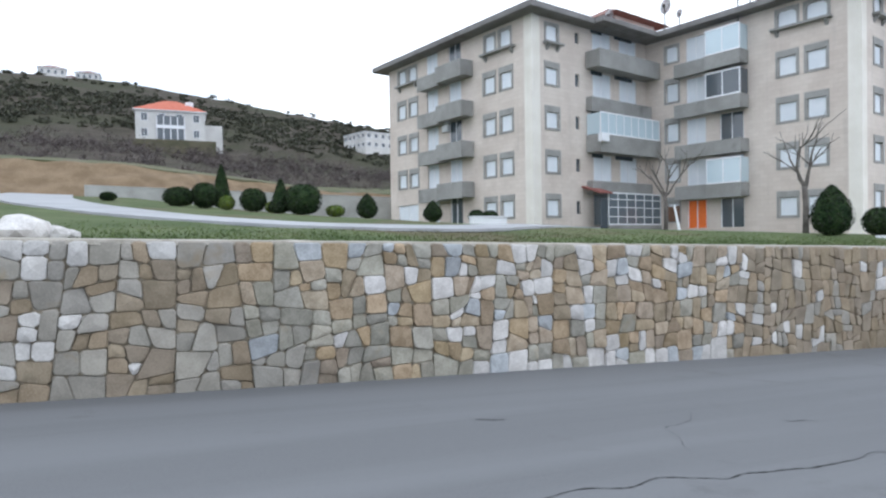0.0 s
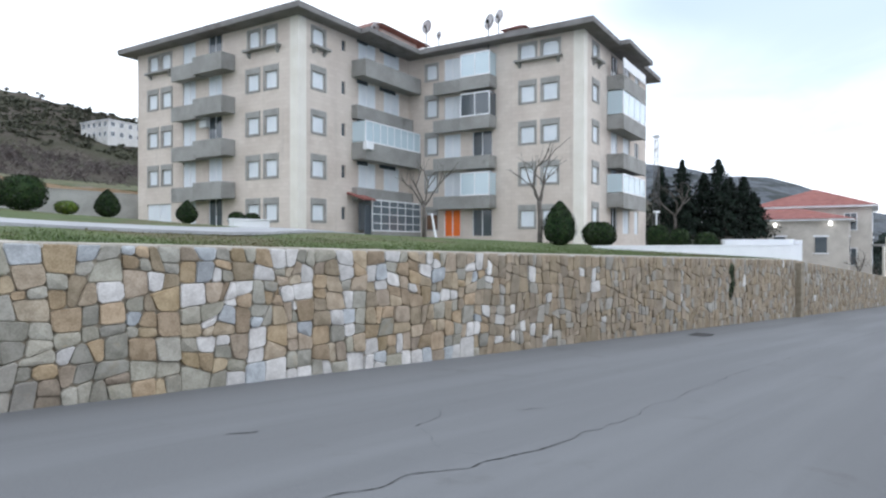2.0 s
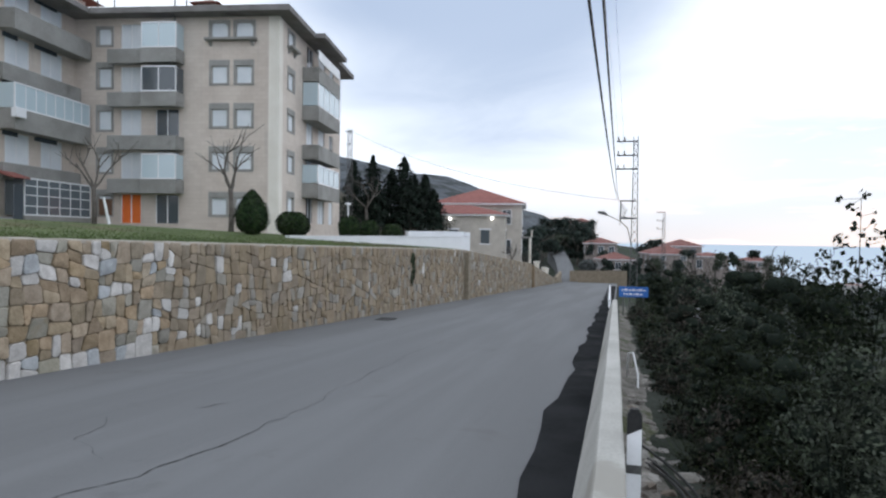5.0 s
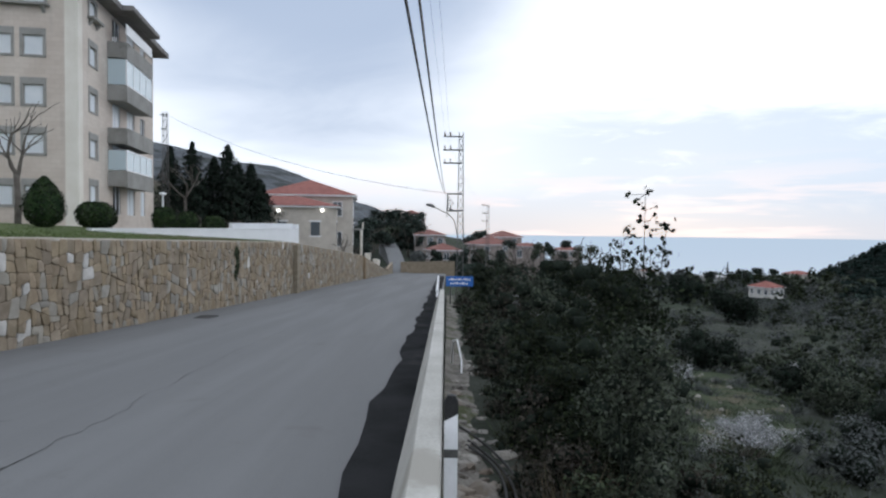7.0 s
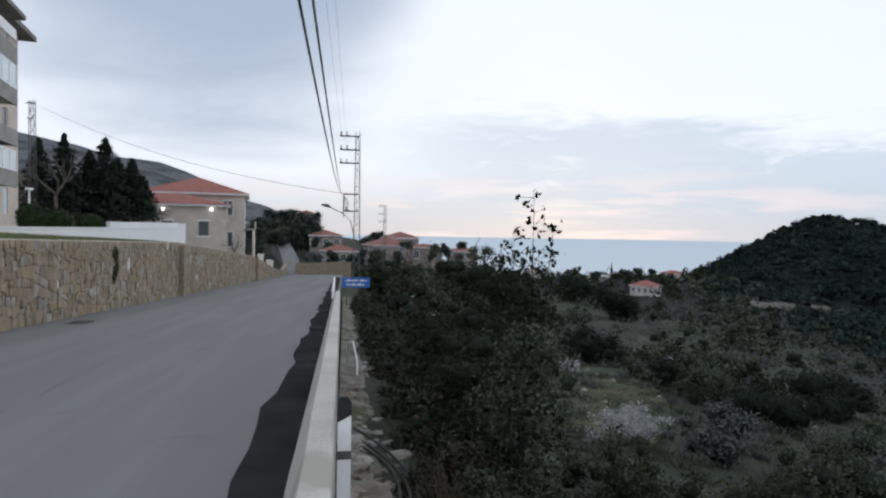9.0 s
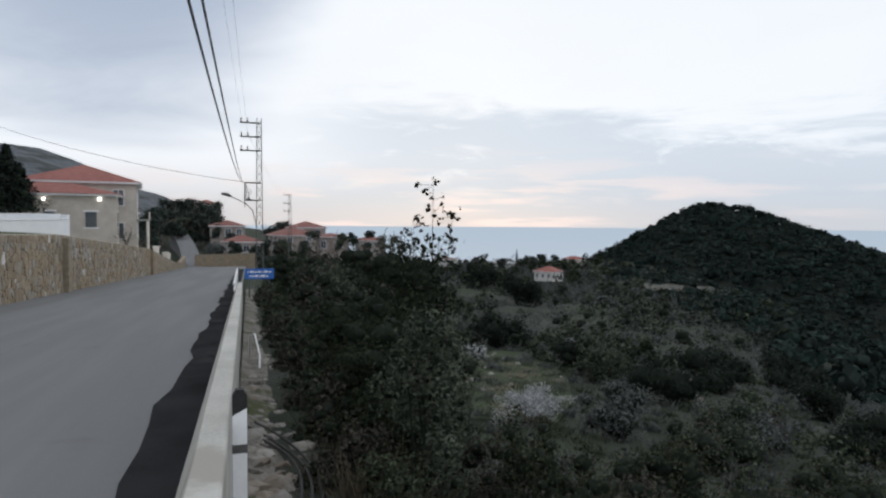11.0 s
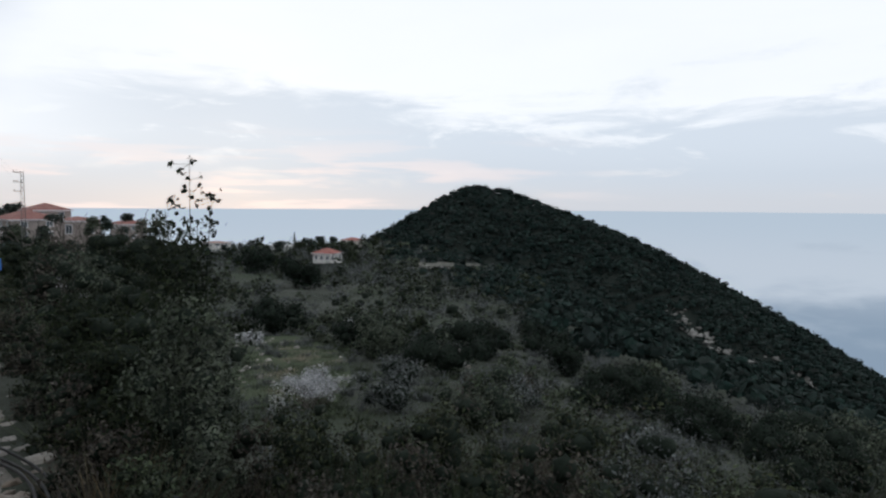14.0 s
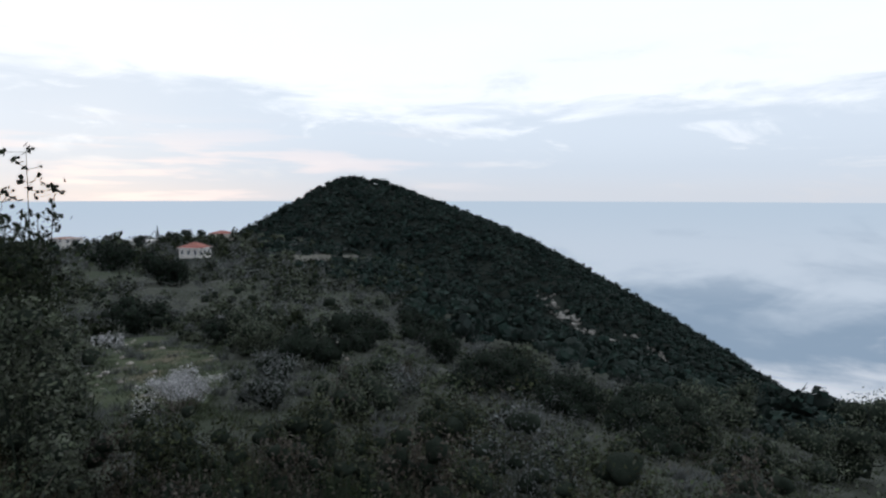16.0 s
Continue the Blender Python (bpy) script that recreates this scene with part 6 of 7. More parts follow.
for x, y, high, r in ((72.0, 31.5, 8.4, 3.0), (74.5, 30.0, 9.2, 3.2), (76.0, 28.0, 7.6, 3.4), (75.0, 26.0, 9.0, 3.2), (77.5, 24.0, 7.0, 3.2), (70.5, 28.0, 5.8, 3.0), (73.0, 24.5, 6.2, 3.0), (76.5, 22.6, 5.0, 2.6), (79.0, 26.0, 7.2, 3.2)):
    conifer(x, y, 2.6, high, r * 1.65, 4300)
bare_tree((66.5, 27.5, 2.4), 6.4, 21, "leafless brown tree by the dark conifers", 0.8, 3)
for x, y, h, s in ((80.5, 13.2, 3.4, 2), (86.0, 12.2, 2.8, 3), (78.0, 12.6, 2.6, 5)):
    bare_tree((x, y, float(top_z(x)) + 0.1), h, s, "small leafless tree on the bank by the stone house", 0.8, 3)

# leaf colour lightened and greyed for haze; replaces LEAF beyond x = 100
VTREE = material("hazed_far_crowns", (0.020, 0.030, 0.026), (0.046, 0.060, 0.050), 0.85, 1.0, 10.0, 0.1, 0.4, island=True, spec=0.05)
# woods round the bend and between the village houses
for x, y, high, r, mat in ((106, 14.6, 3.6, 1.5, LEAF), (112, 15.8, 4.6, 1.7, LEAF), (118, 16.6, 5.4, 1.9, LEAF), (126, 17.4, 6.2, 2.1, LEAF), (134, 18.0, 6.6, 2.2, LEAF), (142, 18.6, 7.0, 2.3, LEAF), (150, 18.0, 7.0, 2.4, LEAF), (164, 14, 8.2, 2.6, LEAF), (166, 8.5, 7.4, 2.6, LEAF), (158, 13.5, 5.0, 1.8, OLIVE), (176, 12, 8.0, 2.8, LEAF), (172, 19, 8.0, 2.8, LEAF), (182, 17, 8.0, 2.8, LEAF), (160, 18.5, 7.6, 2.6, LEAF), (146, 14.2, 4.6, 1.6, LEAF), (154, 15.6, 5.4, 1.9, OLIVE), (100, 15.4, 3.0, 1.4, LEAF), (148, 6.0, 4.4, 1.8, LEAF), (122, 5.5, 3.2, 1.6, SCRUB), (140, -3.5, 5.0, 2.0, LEAF), (143, 3.0, 4.4, 1.9, LEAF), (128, -6, 4.2, 2.2, LEAF),
                             (132, -9.5, 4.0, 2.4, LEAF), (140, -14, 4.0, 2.4, OLIVE), (146, -24, 5.5, 2.2, LEAF), (150, -27, 6.0, 2.0, PINE), (165, -6, 8, 2.6, LEAF), (176, -9, 8, 2.6, LEAF), (168, -28, 5.6, 2.8, LEAF), (185, -33, 5.5, 2.8, LEAF), (120, -3.6, 3.4, 1.8, LEAF), (112, -4.5, 4.2, 2.0, LEAF), (104, -3.4, 3.2, 1.8, LEAF), (90, -4.0, 3.2, 1.9, OLIVE), (80, -4.8, 3.0, 2.0, LEAF), (70, -3.6, 3.0, 1.8, LEAF), (60, -4.4, 3.0, 2.0, OLIVE), (54, -5.2, 3.2, 2.2, LEAF)):
    if x > 100 and mat is LEAF:
        mat = VTREE
    if x > 100 and y > 4:
        high, r = high * 1.4, r * 1.3
    tree(x, y, high, r, mat, "dark evergreen tree by the village road" if mat is not SCRUB else "leafless grey tree by the bend", 900, 0.30 if x > 100 else 0.16)
for x, y, high, r in ((250, -104, 7, 2.2), (262, -122, 7.5, 3.2), (266, -127, 7, 3.0), (284, -140, 8, 3.5), (290, -150, 7, 3.5), (240, -80, 6, 3.0), (252, -92, 6, 3.2), (278, -164, 7, 3.4), (236, -70, 6.5, 3.0), (222, -58, 6, 3.0)):
    tree(x, y, high * 0.8, r, VTREE, "dark round-headed tree on the far ridge", 300, 0.6, trunk=0.12)
conifer(255, -113, spot(255, -113)[2], 9, 1.8, 500)

# the big evergreen oak scrub beside the parapet, with a tall thin sprig
def tall_bush(x, y, r, top, mat, label, n, leaf, twigs=14):
    """A bush grown in uneven lobes from the slope up, with loose sprays at its crown."""
    base = spot(x, y)
    ob = thing("oak_bush", label, "bush", base, group="roadside bushes")
    high = top - base[2]
    balls = []
    for k in range(int(10 + high * 5)):
        f = rng.uniform(0.1, 1.0)
        a, q = rng.uniform(0, 6.28), r * rng.uniform(0.1, 0.95) * (1.0 - 0.55 * f * f)
        s = r * rng.uniform(0.22, 0.42)
        balls.append((q * math.cos(a), q * math.sin(a), high * f - s * 0.7, s, s, s * 0.85))
    for k in range(9):
        a = 6.28 * k / 9
        balls.append((r * 0.7 * math.cos(a), r * 0.7 * math.sin(a), r * 0.12, r * 0.4, r * 0.4, r * 0.4))
    c, d = clumps(balls, int(n * 0.58), 0.55)
    c = c + rng.normal(0, 0.05, c.shape)
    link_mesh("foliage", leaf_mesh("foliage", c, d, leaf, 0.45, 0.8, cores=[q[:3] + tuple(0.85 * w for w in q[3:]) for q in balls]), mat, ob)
    bm = bmesh.new()
    rnd = random.Random(int(x * 100 + y * 10))
    tips = []
    for k in range(twigs):
        b = balls[rnd.randrange(len(balls))]
        branch(bm, (b[0] * 0.7, b[1] * 0.7, b[2]), (b[0] * 0.4 + rnd.gauss(0, 0.2), b[1] * 0.4 + rnd.gauss(0, 0.2), 0.8), 0.28 * r, 0.008, 1, rnd, 0.5, tips)
    for k in range(3):
        a = 6.28 * k / 3
        tube(bm, [(0, 0, -0.2), (r * 0.3 * math.cos(a), r * 0.3 * math.sin(a), high * 0.4), (r * 0.5 * math.cos(a), r * 0.5 * math.sin(a), high * 0.75)], [0.016, 0.011, 0.006], 5)
    part("branching", bm, TWIG_SHADE, ob)
    pts = np.repeat(np.array([tuple(q) for q in tips]), 9, 0)
    pts = pts + rng.normal(0, 0.07, pts.shape)
    link_mesh("sprays", leaf_mesh("sprays", pts, unit(len(pts)), leaf, 0.5), mat, ob)


DARKOAK = "large dark evergreen oak bush below the parapet"
for x, y, r, top, mat, lab, n, leaf in ((9.4, -2.2, 1.15, 0.95, LEAF, DARKOAK, 15000, 0.034), (10.8, -3.0, 1.05, 1.3, LEAF, DARKOAK, 15000, 0.036), (12.4, -2.2, 1.2, 1.0, OLIVE, "tall grey-green bush below the parapet", 12000, 0.038), (14.5, -3.2, 1.6, 1.45, LEAF, DARKOAK, 13000, 0.042), (12.9, -3.9, 1.25, 1.3, LEAF, DARKOAK, 13000, 0.042),
                                        (18.0, -2.5, 1.4, 0.9, OLIVE, "grey-green bush beside the road", 9000, 0.046), (20.5, -4.0, 2.0, 1.3, LEAF, "dark evergreen bush beside the road", 10000, 0.05), (25.0, -2.9, 1.8, 0.8, UMBER, "leafless brown bush beside the road", 7000, 0.055), (28.0, -4.8, 2.4, 1.05, LEAF, "dark bush beside the road sign", 8000, 0.065), (33.0, -3.4, 1.8, 0.35, OLIVE, "grey-green bush by the road sign", 6000, 0.07), (40.0, -3.8, 2.2, 0.2, LEAF, "dark bush beyond the road sign", 6000, 0.085), (46.0, -3.0, 1.8, -0.3, LEAF, "dark bush at the foot of the power pole", 4000, 0.09), (52.0, -4.5, 2.2, -0.2, OLIVE, "grey-green bush past the power pole", 4000, 0.1),
                                        (5.0, -1.5, 0.42, -0.45, DUSK, "dark olive bush beside the rubble verge", 5000, 0.024), (5.9, -1.5, 0.42, -0.35, DUSK, "dark olive bush beside the rubble verge", 5000, 0.025), (6.8, -1.5, 0.42, -0.25, UMBER, "brown twiggy bush beside the rubble verge", 5000, 0.026), (7.8, -1.5, 0.45, -0.15, DUSK, "dark olive bush beside the rubble verge", 5000, 0.027), (4.3, -1.75, 0.5, -0.8, UMBER, "brown twiggy bush beside the rubble verge", 5000, 0.024), (7.2, -1.75, 0.45, 0.1, LEAF, DARKOAK, 6000, 0.028), (8.4, -1.7, 0.5, 0.35, LEAF, DARKOAK, 6000, 0.03), (6.0, -1.65, 0.4, -0.2, MOSS, "olive-green bush beside the rubble verge", 5000, 0.026), (10.2, -1.8, 0.6, 0.6, LEAF, DARKOAK, 6000, 0.032), (11.8, -1.7, 0.6, 0.45, LEAF, DARKOAK, 5000, 0.034), (5.2, -1.7, 0.4, -0.55, SCRUB, "grey-brown bush beside the rubble verge", 5000, 0.026), (7.05, -2.4, 0.5, 0.95, OLIVE, "grey-green leafy bush round the sapling", 8000, 0.028), (6.35, -2.1, 0.62, 1.15, OLIVE, "grey-green leafy bush under the sapling", 15000, 0.028), (7.9, -2.6, 0.72, 0.9, LEAF, DARKOAK, 12000, 0.03), (8.6, -3.0, 0.75, 0.45, OLIVE, "grey-green leafy bush on the slope", 10000, 0.032), (6.6, -3.3, 0.6, -0.4, DUSK, "dark olive bush on the near slope", 8000, 0.028), (9.6, -4.9, 1.2, -1.7, SCRUB, "leafless grey bush on the near slope", 8000, 0.032), (6.4, -5.2, 0.95, -0.55, DUSK, "dark olive broom bush on the near slope", 9000, 0.03), (7.6, -6.4, 1.1, -1.0, UMBER, "brown twiggy bush on the near slope", 8000, 0.032), (4.9, -5.9, 0.95, -0.6, UMBER, "brown twiggy bush on the near slope", 9000, 0.03), (3.2, -7.0, 1.1, -0.7, DUSK, "dark olive bush on the near slope", 9000, 0.032), (5.4, -8.6, 1.2, -1.2, SCRUB, "grey-brown bush on the near slope", 8000, 0.034), (1.4, -7.6, 1.0, -0.8, UMBER, "brown twiggy bush on the near slope", 9000, 0.032), (8.3, -4.4, 0.8, -1.15, DUSK, "dark olive bush on the near slope", 8000, 0.03), (3.6, -5.2, 0.7, -0.7, DUSK, "dark olive broom bush on the near slope", 8000, 0.028), (2.3, -5.9, 0.7, -0.85, UMBER, "brown twiggy bush on the near slope", 8000, 0.028), (0.3, -6.6, 0.8, -0.9, DUSK, "dark olive bush on the near slope", 8000, 0.03), (5.6, -3.2, 0.5, -0.5, UMBER, "brown twiggy bush on the near slope", 5000, 0.026), (7.3, -3.0, 0.55, -0.4, UMBER, "brown twiggy bush on the near slope", 5000, 0.027), (6.0, -4.0, 0.6, -0.5, DUSK, "dark olive bush on the near slope", 5000, 0.027), (7.4, -3.9, 0.65, -0.8, DUSK, "dark olive bush on the near slope", 5000, 0.028), (4.9, -4.9, 0.6, -0.6, DUSK, "dark olive broom bush on the near slope", 5000, 0.027), (4.2, -4.5, 0.55, -0.7, UMBER, "brown twiggy bush on the near slope", 5000, 0.026), (5.6, -4.4, 0.6, -0.65, UMBER, "brown twiggy bush on the near slope", 8000, 0.028), (-0.6, -8.0, 1.0, -1.0, UMBER, "brown twiggy bush on the near slope", 7000, 0.032), (7.0, -8.6, 1.2, -1.3, DUSK, "dark olive bush on the near slope", 8000, 0.034)):
    tall_bush(x, y, r, top, mat, lab, n, leaf)


def sprig():
    """Thin upright stems with sparse round leaves."""
    ob = thing("sapling", "thin upright oak sapling with sparse leaves above the bushes", "sapling", (7.05, -2.32, -1.2))
    rnd = random.Random(14)
    tips = []
    bm = bmesh.new()
    for a, b, h in ((0.02, -0.02, 3.62), (-0.03, 0.20, 3.12), (0.05, -0.22, 3.25), (0.0, 0.30, 2.9), (0.1, -0.10, 3.0), (-0.1, 0.06, 2.85)):
        pts = [(0, 0, 0), (a * 0.5, b * 0.6, h * 0.5), (a, b, h * 0.85), (a * 1.1, b * 1.25, h)]
        tube(bm, pts, [0.014, 0.009, 0.005, 0.003], 5)
        for k in range(26):
            f = rnd.uniform(0.58, 1.0) if k > 3 else 1.0
            p = Vector((a * f, b * f * 1.1, h * f))
            q = p + Vector((rnd.gauss(0, 0.06), rnd.gauss(0, 0.09), rnd.gauss(0.02, 0.05)))
            if f > 0.86 and h > 3.5 and rnd.random() < 0.55:
                q = p + Vector((rnd.gauss(0, 0.03), rnd.gauss(0, 0.04), rnd.gauss(0.0, 0.03)))
            tube(bm, [p, q], 0.0025, 4)
            if f < 0.86:
                tips += [q + Vector((rnd.gauss(0, 0.10), rnd.gauss(0, 0.12), rnd.gauss(0, 0.09))) for _ in range(5)]
            tips += [q, q + Vector((rnd.gauss(0, 0.05), rnd.gauss(0, 0.05), rnd.gauss(0, 0.04))), q + Vector((rnd.gauss(0, 0.03), rnd.gauss(0, 0.03), rnd.gauss(0, 0.03)))]
    part("branching", bm, TWIG_SHADE, ob)
    c = np.array([tuple(q) for q in tips])
    link_mesh("leaves", leaf_mesh("leaves", c, unit(len(c)), 0.034, 0.65), LEAF, ob)


sprig()

CLEAR = [(33, -14.8, 4.0), (38, -17.2, 4.5), (44, -19.6, 4.5), (26.1, -13.0, 3.4), (21.5, -10.8, 2.8), (18.5, -9.3, 1.8), (201, -101.5, 7.0)]
# bushes that can be told apart on the slope
for x, y, r, mat, lab in ((63.9, -26.3, 2.0, LEAF, "dark round evergreen bush on the slope"), (46.7, -26.4, 1.9, LEAF, "dark round evergreen bush on the slope"), (32.5, -25.4, 1.85, LEAF, "dark round evergreen bush on the slope"), (41.9, -36.8, 1.5, LEAF, "dark round evergreen bush on the slope"), (177, -66, 3.6, LEAF, "dark evergreen bush far down the valley"), (133, -61, 3.0, LEAF, "dark evergreen bush far down the valley"),
                          (24.0, -29.9, 1.2, LEAF, "dark evergreen bush on the slope"), (24.9, -35.6, 1.5, LEAF, "dark evergreen bush on the slope"), (19.7, -35.8, 1.4, LEAF, "dark evergreen bush on the slope"), (15.1, -37.9, 2.2, LEAF, "broad dark evergreen bush on the slope"), (18.2, -58.2, 2.4, OLIVE, "grey-green bush on the lower slope"), (5.9, -42.7, 2.4, OLIVE, "grey-green bush on the lower slope"),
                          (40.4, -24.9, 1.5, OLIVE, "grey-green bush on the terrace"), (44.1, -48.1, 1.9, LEAF, "dark evergreen bush on the lower slope"), (25.0, -22.1, 1.1, MOSS, "olive-green bush on the slope"), (23.1, -33.5, 1.4, LEAF, "dark evergreen bush on the slope"), (18.8, -32.6, 1.3, LEAF, "dark evergreen bush on the slope"), (12.3, -29.9, 1.5, LEAF, "dark evergreen bush on the slope"), (13.0, -35.2, 1.7, OLIVE, "grey-green bush on the lower slope"), (36.6, -41.3, 1.4, LEAF, "dark evergreen bush on the lower slope"), (7.3, -33.3, 1.5, OLIVE, "grey-green bush on the lower slope"), (21.0, -20.4, 1.1, SCRUB, "leafless grey bush on the slope"), (23.0, -15.3, 1.1, SCRUB, "leafless grey bush beside the blossoming tree"), (19.4, -16.9, 1.2, OLIVE, "grey-green bush on the slope")):
    d = math.hypot(x, y)
    bush(x, y, r * 1.35, PINE if mat is LEAF else mat, lab, 3600, max(0.05, d * 0.0021), 0.9)
    CLEAR.append((x, y, r * 2.0))


def blossom_tree():
    x, y = 25.6, -12.4
    at = spot(x, y)
    ob = thing("blossom_tree", "low almond tree in pale white blossom", "tree", at)
    rnd = random.Random(77)
    tips = []
    bm = bmesh.new()
    for k in range(13):
        a = 6.28 * k / 13
        branch(bm, (0, 0, 0), (math.cos(a) * 1.1, math.sin(a) * 1.1, 0.5 + 0.25 * (k % 4)), 0.98, 0.035, 3, rnd, 0.8, tips)
    part("branching", bm, BARK, ob)
    base = np.array([tuple(q) for q in tips])
    c = np.repeat(base, 30, 0) + rng.normal(0, 0.13, (len(base) * 30, 3)) * 0.85
    link_mesh("blossom", leaf_mesh("blossom", c, unit(len(c)), 0.032, 0.8), BLOSSOM, ob)


blossom_tree()
bush(52, -19.5, 1.0, BLOSSOM, "small grey-white blossoming bush", 900, 0.09, 0.8)
bush(57.0, -32.0, 1.1, BLOSSOM, "small grey-white blossoming bush", 900, 0.10, 0.8)
bush(31.5, -4.6, 1.0, BLOSSOM, "pale grey flowering bush near the sign", 1500, 0.07, 0.9, z=-2.6)


def scatter(name, mat, count, r0, r1, az0, az1, size, leaf_k, n_leaf, label, squash=0.75, keep=None, lift=0.0, core=CORE_FINE, hearts=5, heart=0.85, slim=0.6, sizes=(0.5, 0.7, 0.9, 1.1, 1.6), loose=0.1):
    """Scrub that nobody could count, as one object."""
    balls, ns = [], []
    u = rng.uniform(0, 1, count)
    r = np.sqrt(r0**2 + (r1**2 - r0**2) * u) if r1 / r0 < 4 else r0 * (r1 / r0) ** (u**0.62)
    az = np.radians(rng.uniform(az0, az1, count))
    x, y = -r * np.sin(az), r * np.cos(az)
    z = surface(x, y)
    ok = np.ones(count, bool) if keep is None else keep(x, y, z)
    cs, ds, ss, ks = [], [], [], []
    for xi, yi, zi, ri in zip(x[ok], y[ok], z[ok], r[ok]):
        s = size * rng.choice(sizes) * rng.uniform(0.8, 1.2)
        balls = shrub_balls(xi, yi, zi - 0.15 * s + lift, s, 4, squash * rng.uniform(0.7, 1.35))
        c, d = clumps(balls, n_leaf, 0.45)
        c = c + rng.normal(0, loose * s, c.shape)
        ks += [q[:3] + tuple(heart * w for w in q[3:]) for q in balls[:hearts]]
        cs.append(c)
        ds.append(d)
        ss.append(np.full(n_leaf, max(0.035, leaf_k * ri)) * rng.uniform(0.6, 1.4, n_leaf))
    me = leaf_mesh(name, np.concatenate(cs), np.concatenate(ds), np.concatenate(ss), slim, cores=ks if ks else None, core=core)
    tagged(link_mesh(name, me, mat), label, "scrub", kind="stuff")


def off_road(x, y, z):
    ok = (y < -2.8) | (x > 116)
    for cx, cy, cr in CLEAR:
        # nothing tall grows on a bush or just in front of it
        for f in (1.0, 0.93, 0.86, 0.8):
            ok &= np.hypot(x - cx * f, y - cy * f) > cr
    return ok


def wood_edge(x, y):
    """True where the woods of the hill run down into the valley."""
    az = np.degrees(np.arctan2(-x, y))
    az = np.where(az > 60, az - 360, az)
    wave = np.array([noise.noise(Vector((p * 0.04, q * 0.04, 9))) for p, q in zip(x, y)])
    return np.hypot(x, y) > np.interp(az, [-172, -158, -143, -136, -130, -124], [52, 62, 80, 102, 135, 195]) * (1 + 0.25 * wave)


def open_slope(x, y, z):
    return off_road(x, y, z) & ~wood_edge(x, y)


def in_woods(x, y, z):
    return wood_edge(x, y)


scatter("scrub", SCRUB, 300, 14, 95, -178, -97, 1.05, 0.0030, 240, "grey-brown leafless scrub on the valley slope", 0.9, open_slope, hearts=0, slim=0.13)
scatter("scrub", OLIVE, 150, 14, 90, -178, -97, 0.95, 0.0036, 250, "grey-green low scrub on the valley slope", 0.8, open_slope, hearts=2, heart=0.55)
scatter("scrub", MOSS, 150, 12, 85, -178, -97, 0.8, 0.0036, 230, "olive-green low scrub on the valley slope", 0.7, open_slope, hearts=2, heart=0.55)
scatter("scrub", LEAF, 46, 24, 95, -178, -97, 1.2, 0.0036, 260, "dark evergreen scrub on the valley slope", 0.85, open_slope, hearts=4)
scatter("scrub", SCRUB, 900, 60, 330, -150, -96, 1.9, 0.0026, 80, "grey-brown scrub further down the valley", keep=open_slope, hearts=0, slim=0.2)
scatter("scrub", OLIVE, 260, 60, 330, -150, -95, 1.8, 0.0026, 80, "grey-green scrub further down the valley", keep=open_slope, core=CORE_COARSE, hearts=3, heart=0.75)
scatter("scrub", LEAF, 170, 60, 330, -150, -92, 2.2, 0.0026, 90, "dark evergreen scrub further down the valley", keep=open_slope, core=CORE_COARSE, hearts=4)

for mat, lab, cnt in ((SCRUB, "grey leafless scrub on the lower slope", 150), (OLIVE, "grey-green scrub on the lower slope", 90), (DUSK, "dark olive scrub on the lower slope", 170), (MOSS, "olive-green scrub on the lower slope", 70), (UMBER, "brown twiggy scrub on the lower slope", 110)):
    scatter("scrub", mat, cnt, 11, 48, -179, -118, 1.0, 0.0039, 170, lab, 0.9, open_slope, hearts=0 if mat in (SCRUB, UMBER) else 2, heart=0.6, slim=0.16 if mat in (SCRUB, UMBER) else 0.5)


def ray_hit(az, el, r0=60.0, r1=700.0):
    """Where the line of sight from the road in a direction meets the land."""
    d = np.geomspace(r0, r1, 900)
    x, y = -d * math.sin(radians(az)), d * math.cos(radians(az))
    z = surface(x, y)
    hit = np.nonzero(2 + d * math.tan(radians(el)) < z)[0]
    return (x[hit[0]], y[hit[0]], z[hit[0]]) if len(hit) else None


# the bare terrace on the hill's shoulder and the limestone scars on its flank stay free of trees
TERRACE = [ray_hit(a, -5.75 - 0.02 * abs(a + 128), 120) for a in np.linspace(-124.4, -131.4, 12)]
SCARS = [(ray_hit(a, b, 110), n) for a, b, n in ((-147.3, -9.0, 4), (-148.5, -9.9, 7), (-149.0, -10.6, 6), (-149.6, -10.9, 5), (-150.4, -11.6, 5), (-151.3, -12.4, 6), (-152.6, -12.7, 8), (-153.6, -12.9, 4), (-155.4, -12.2, 3), (-156.6, -13.1, 4), (-157.9, -13.9, 4), (-155.6, -14.6, 3), (-156.6, -15.8, 3), (-164.6, -16.9, 4), (-166.2, -17.6, 5), (-167.6, -18.2, 3))]
SCARS = [q for q in SCARS if q[0]]


def bare_patch(x, y):
    out = np.zeros(len(x), bool)
    for p in TERRACE:
        k = math.hypot(p[0], p[1])
        ux, uy = p[0] / k, p[1] / k
        along, across = (x - p[0]) * ux + (y - p[1]) * uy, np.abs((x - p[0]) * uy - (y - p[1]) * ux)
        out |= (along > -17) & (along < 22) & (across < 4.5)
    for p, n in SCARS:
        k = math.hypot(p[0], p[1])
        ux, uy = p[0] / k, p[1] / k
        along, across = (x - p[0]) * ux + (y - p[1]) * uy, np.abs((x - p[0]) * uy - (y - p[1]) * ux)
        out |= (along > -9) & (along < 0.9 * n) & (across < 0.42 * n)
    return out


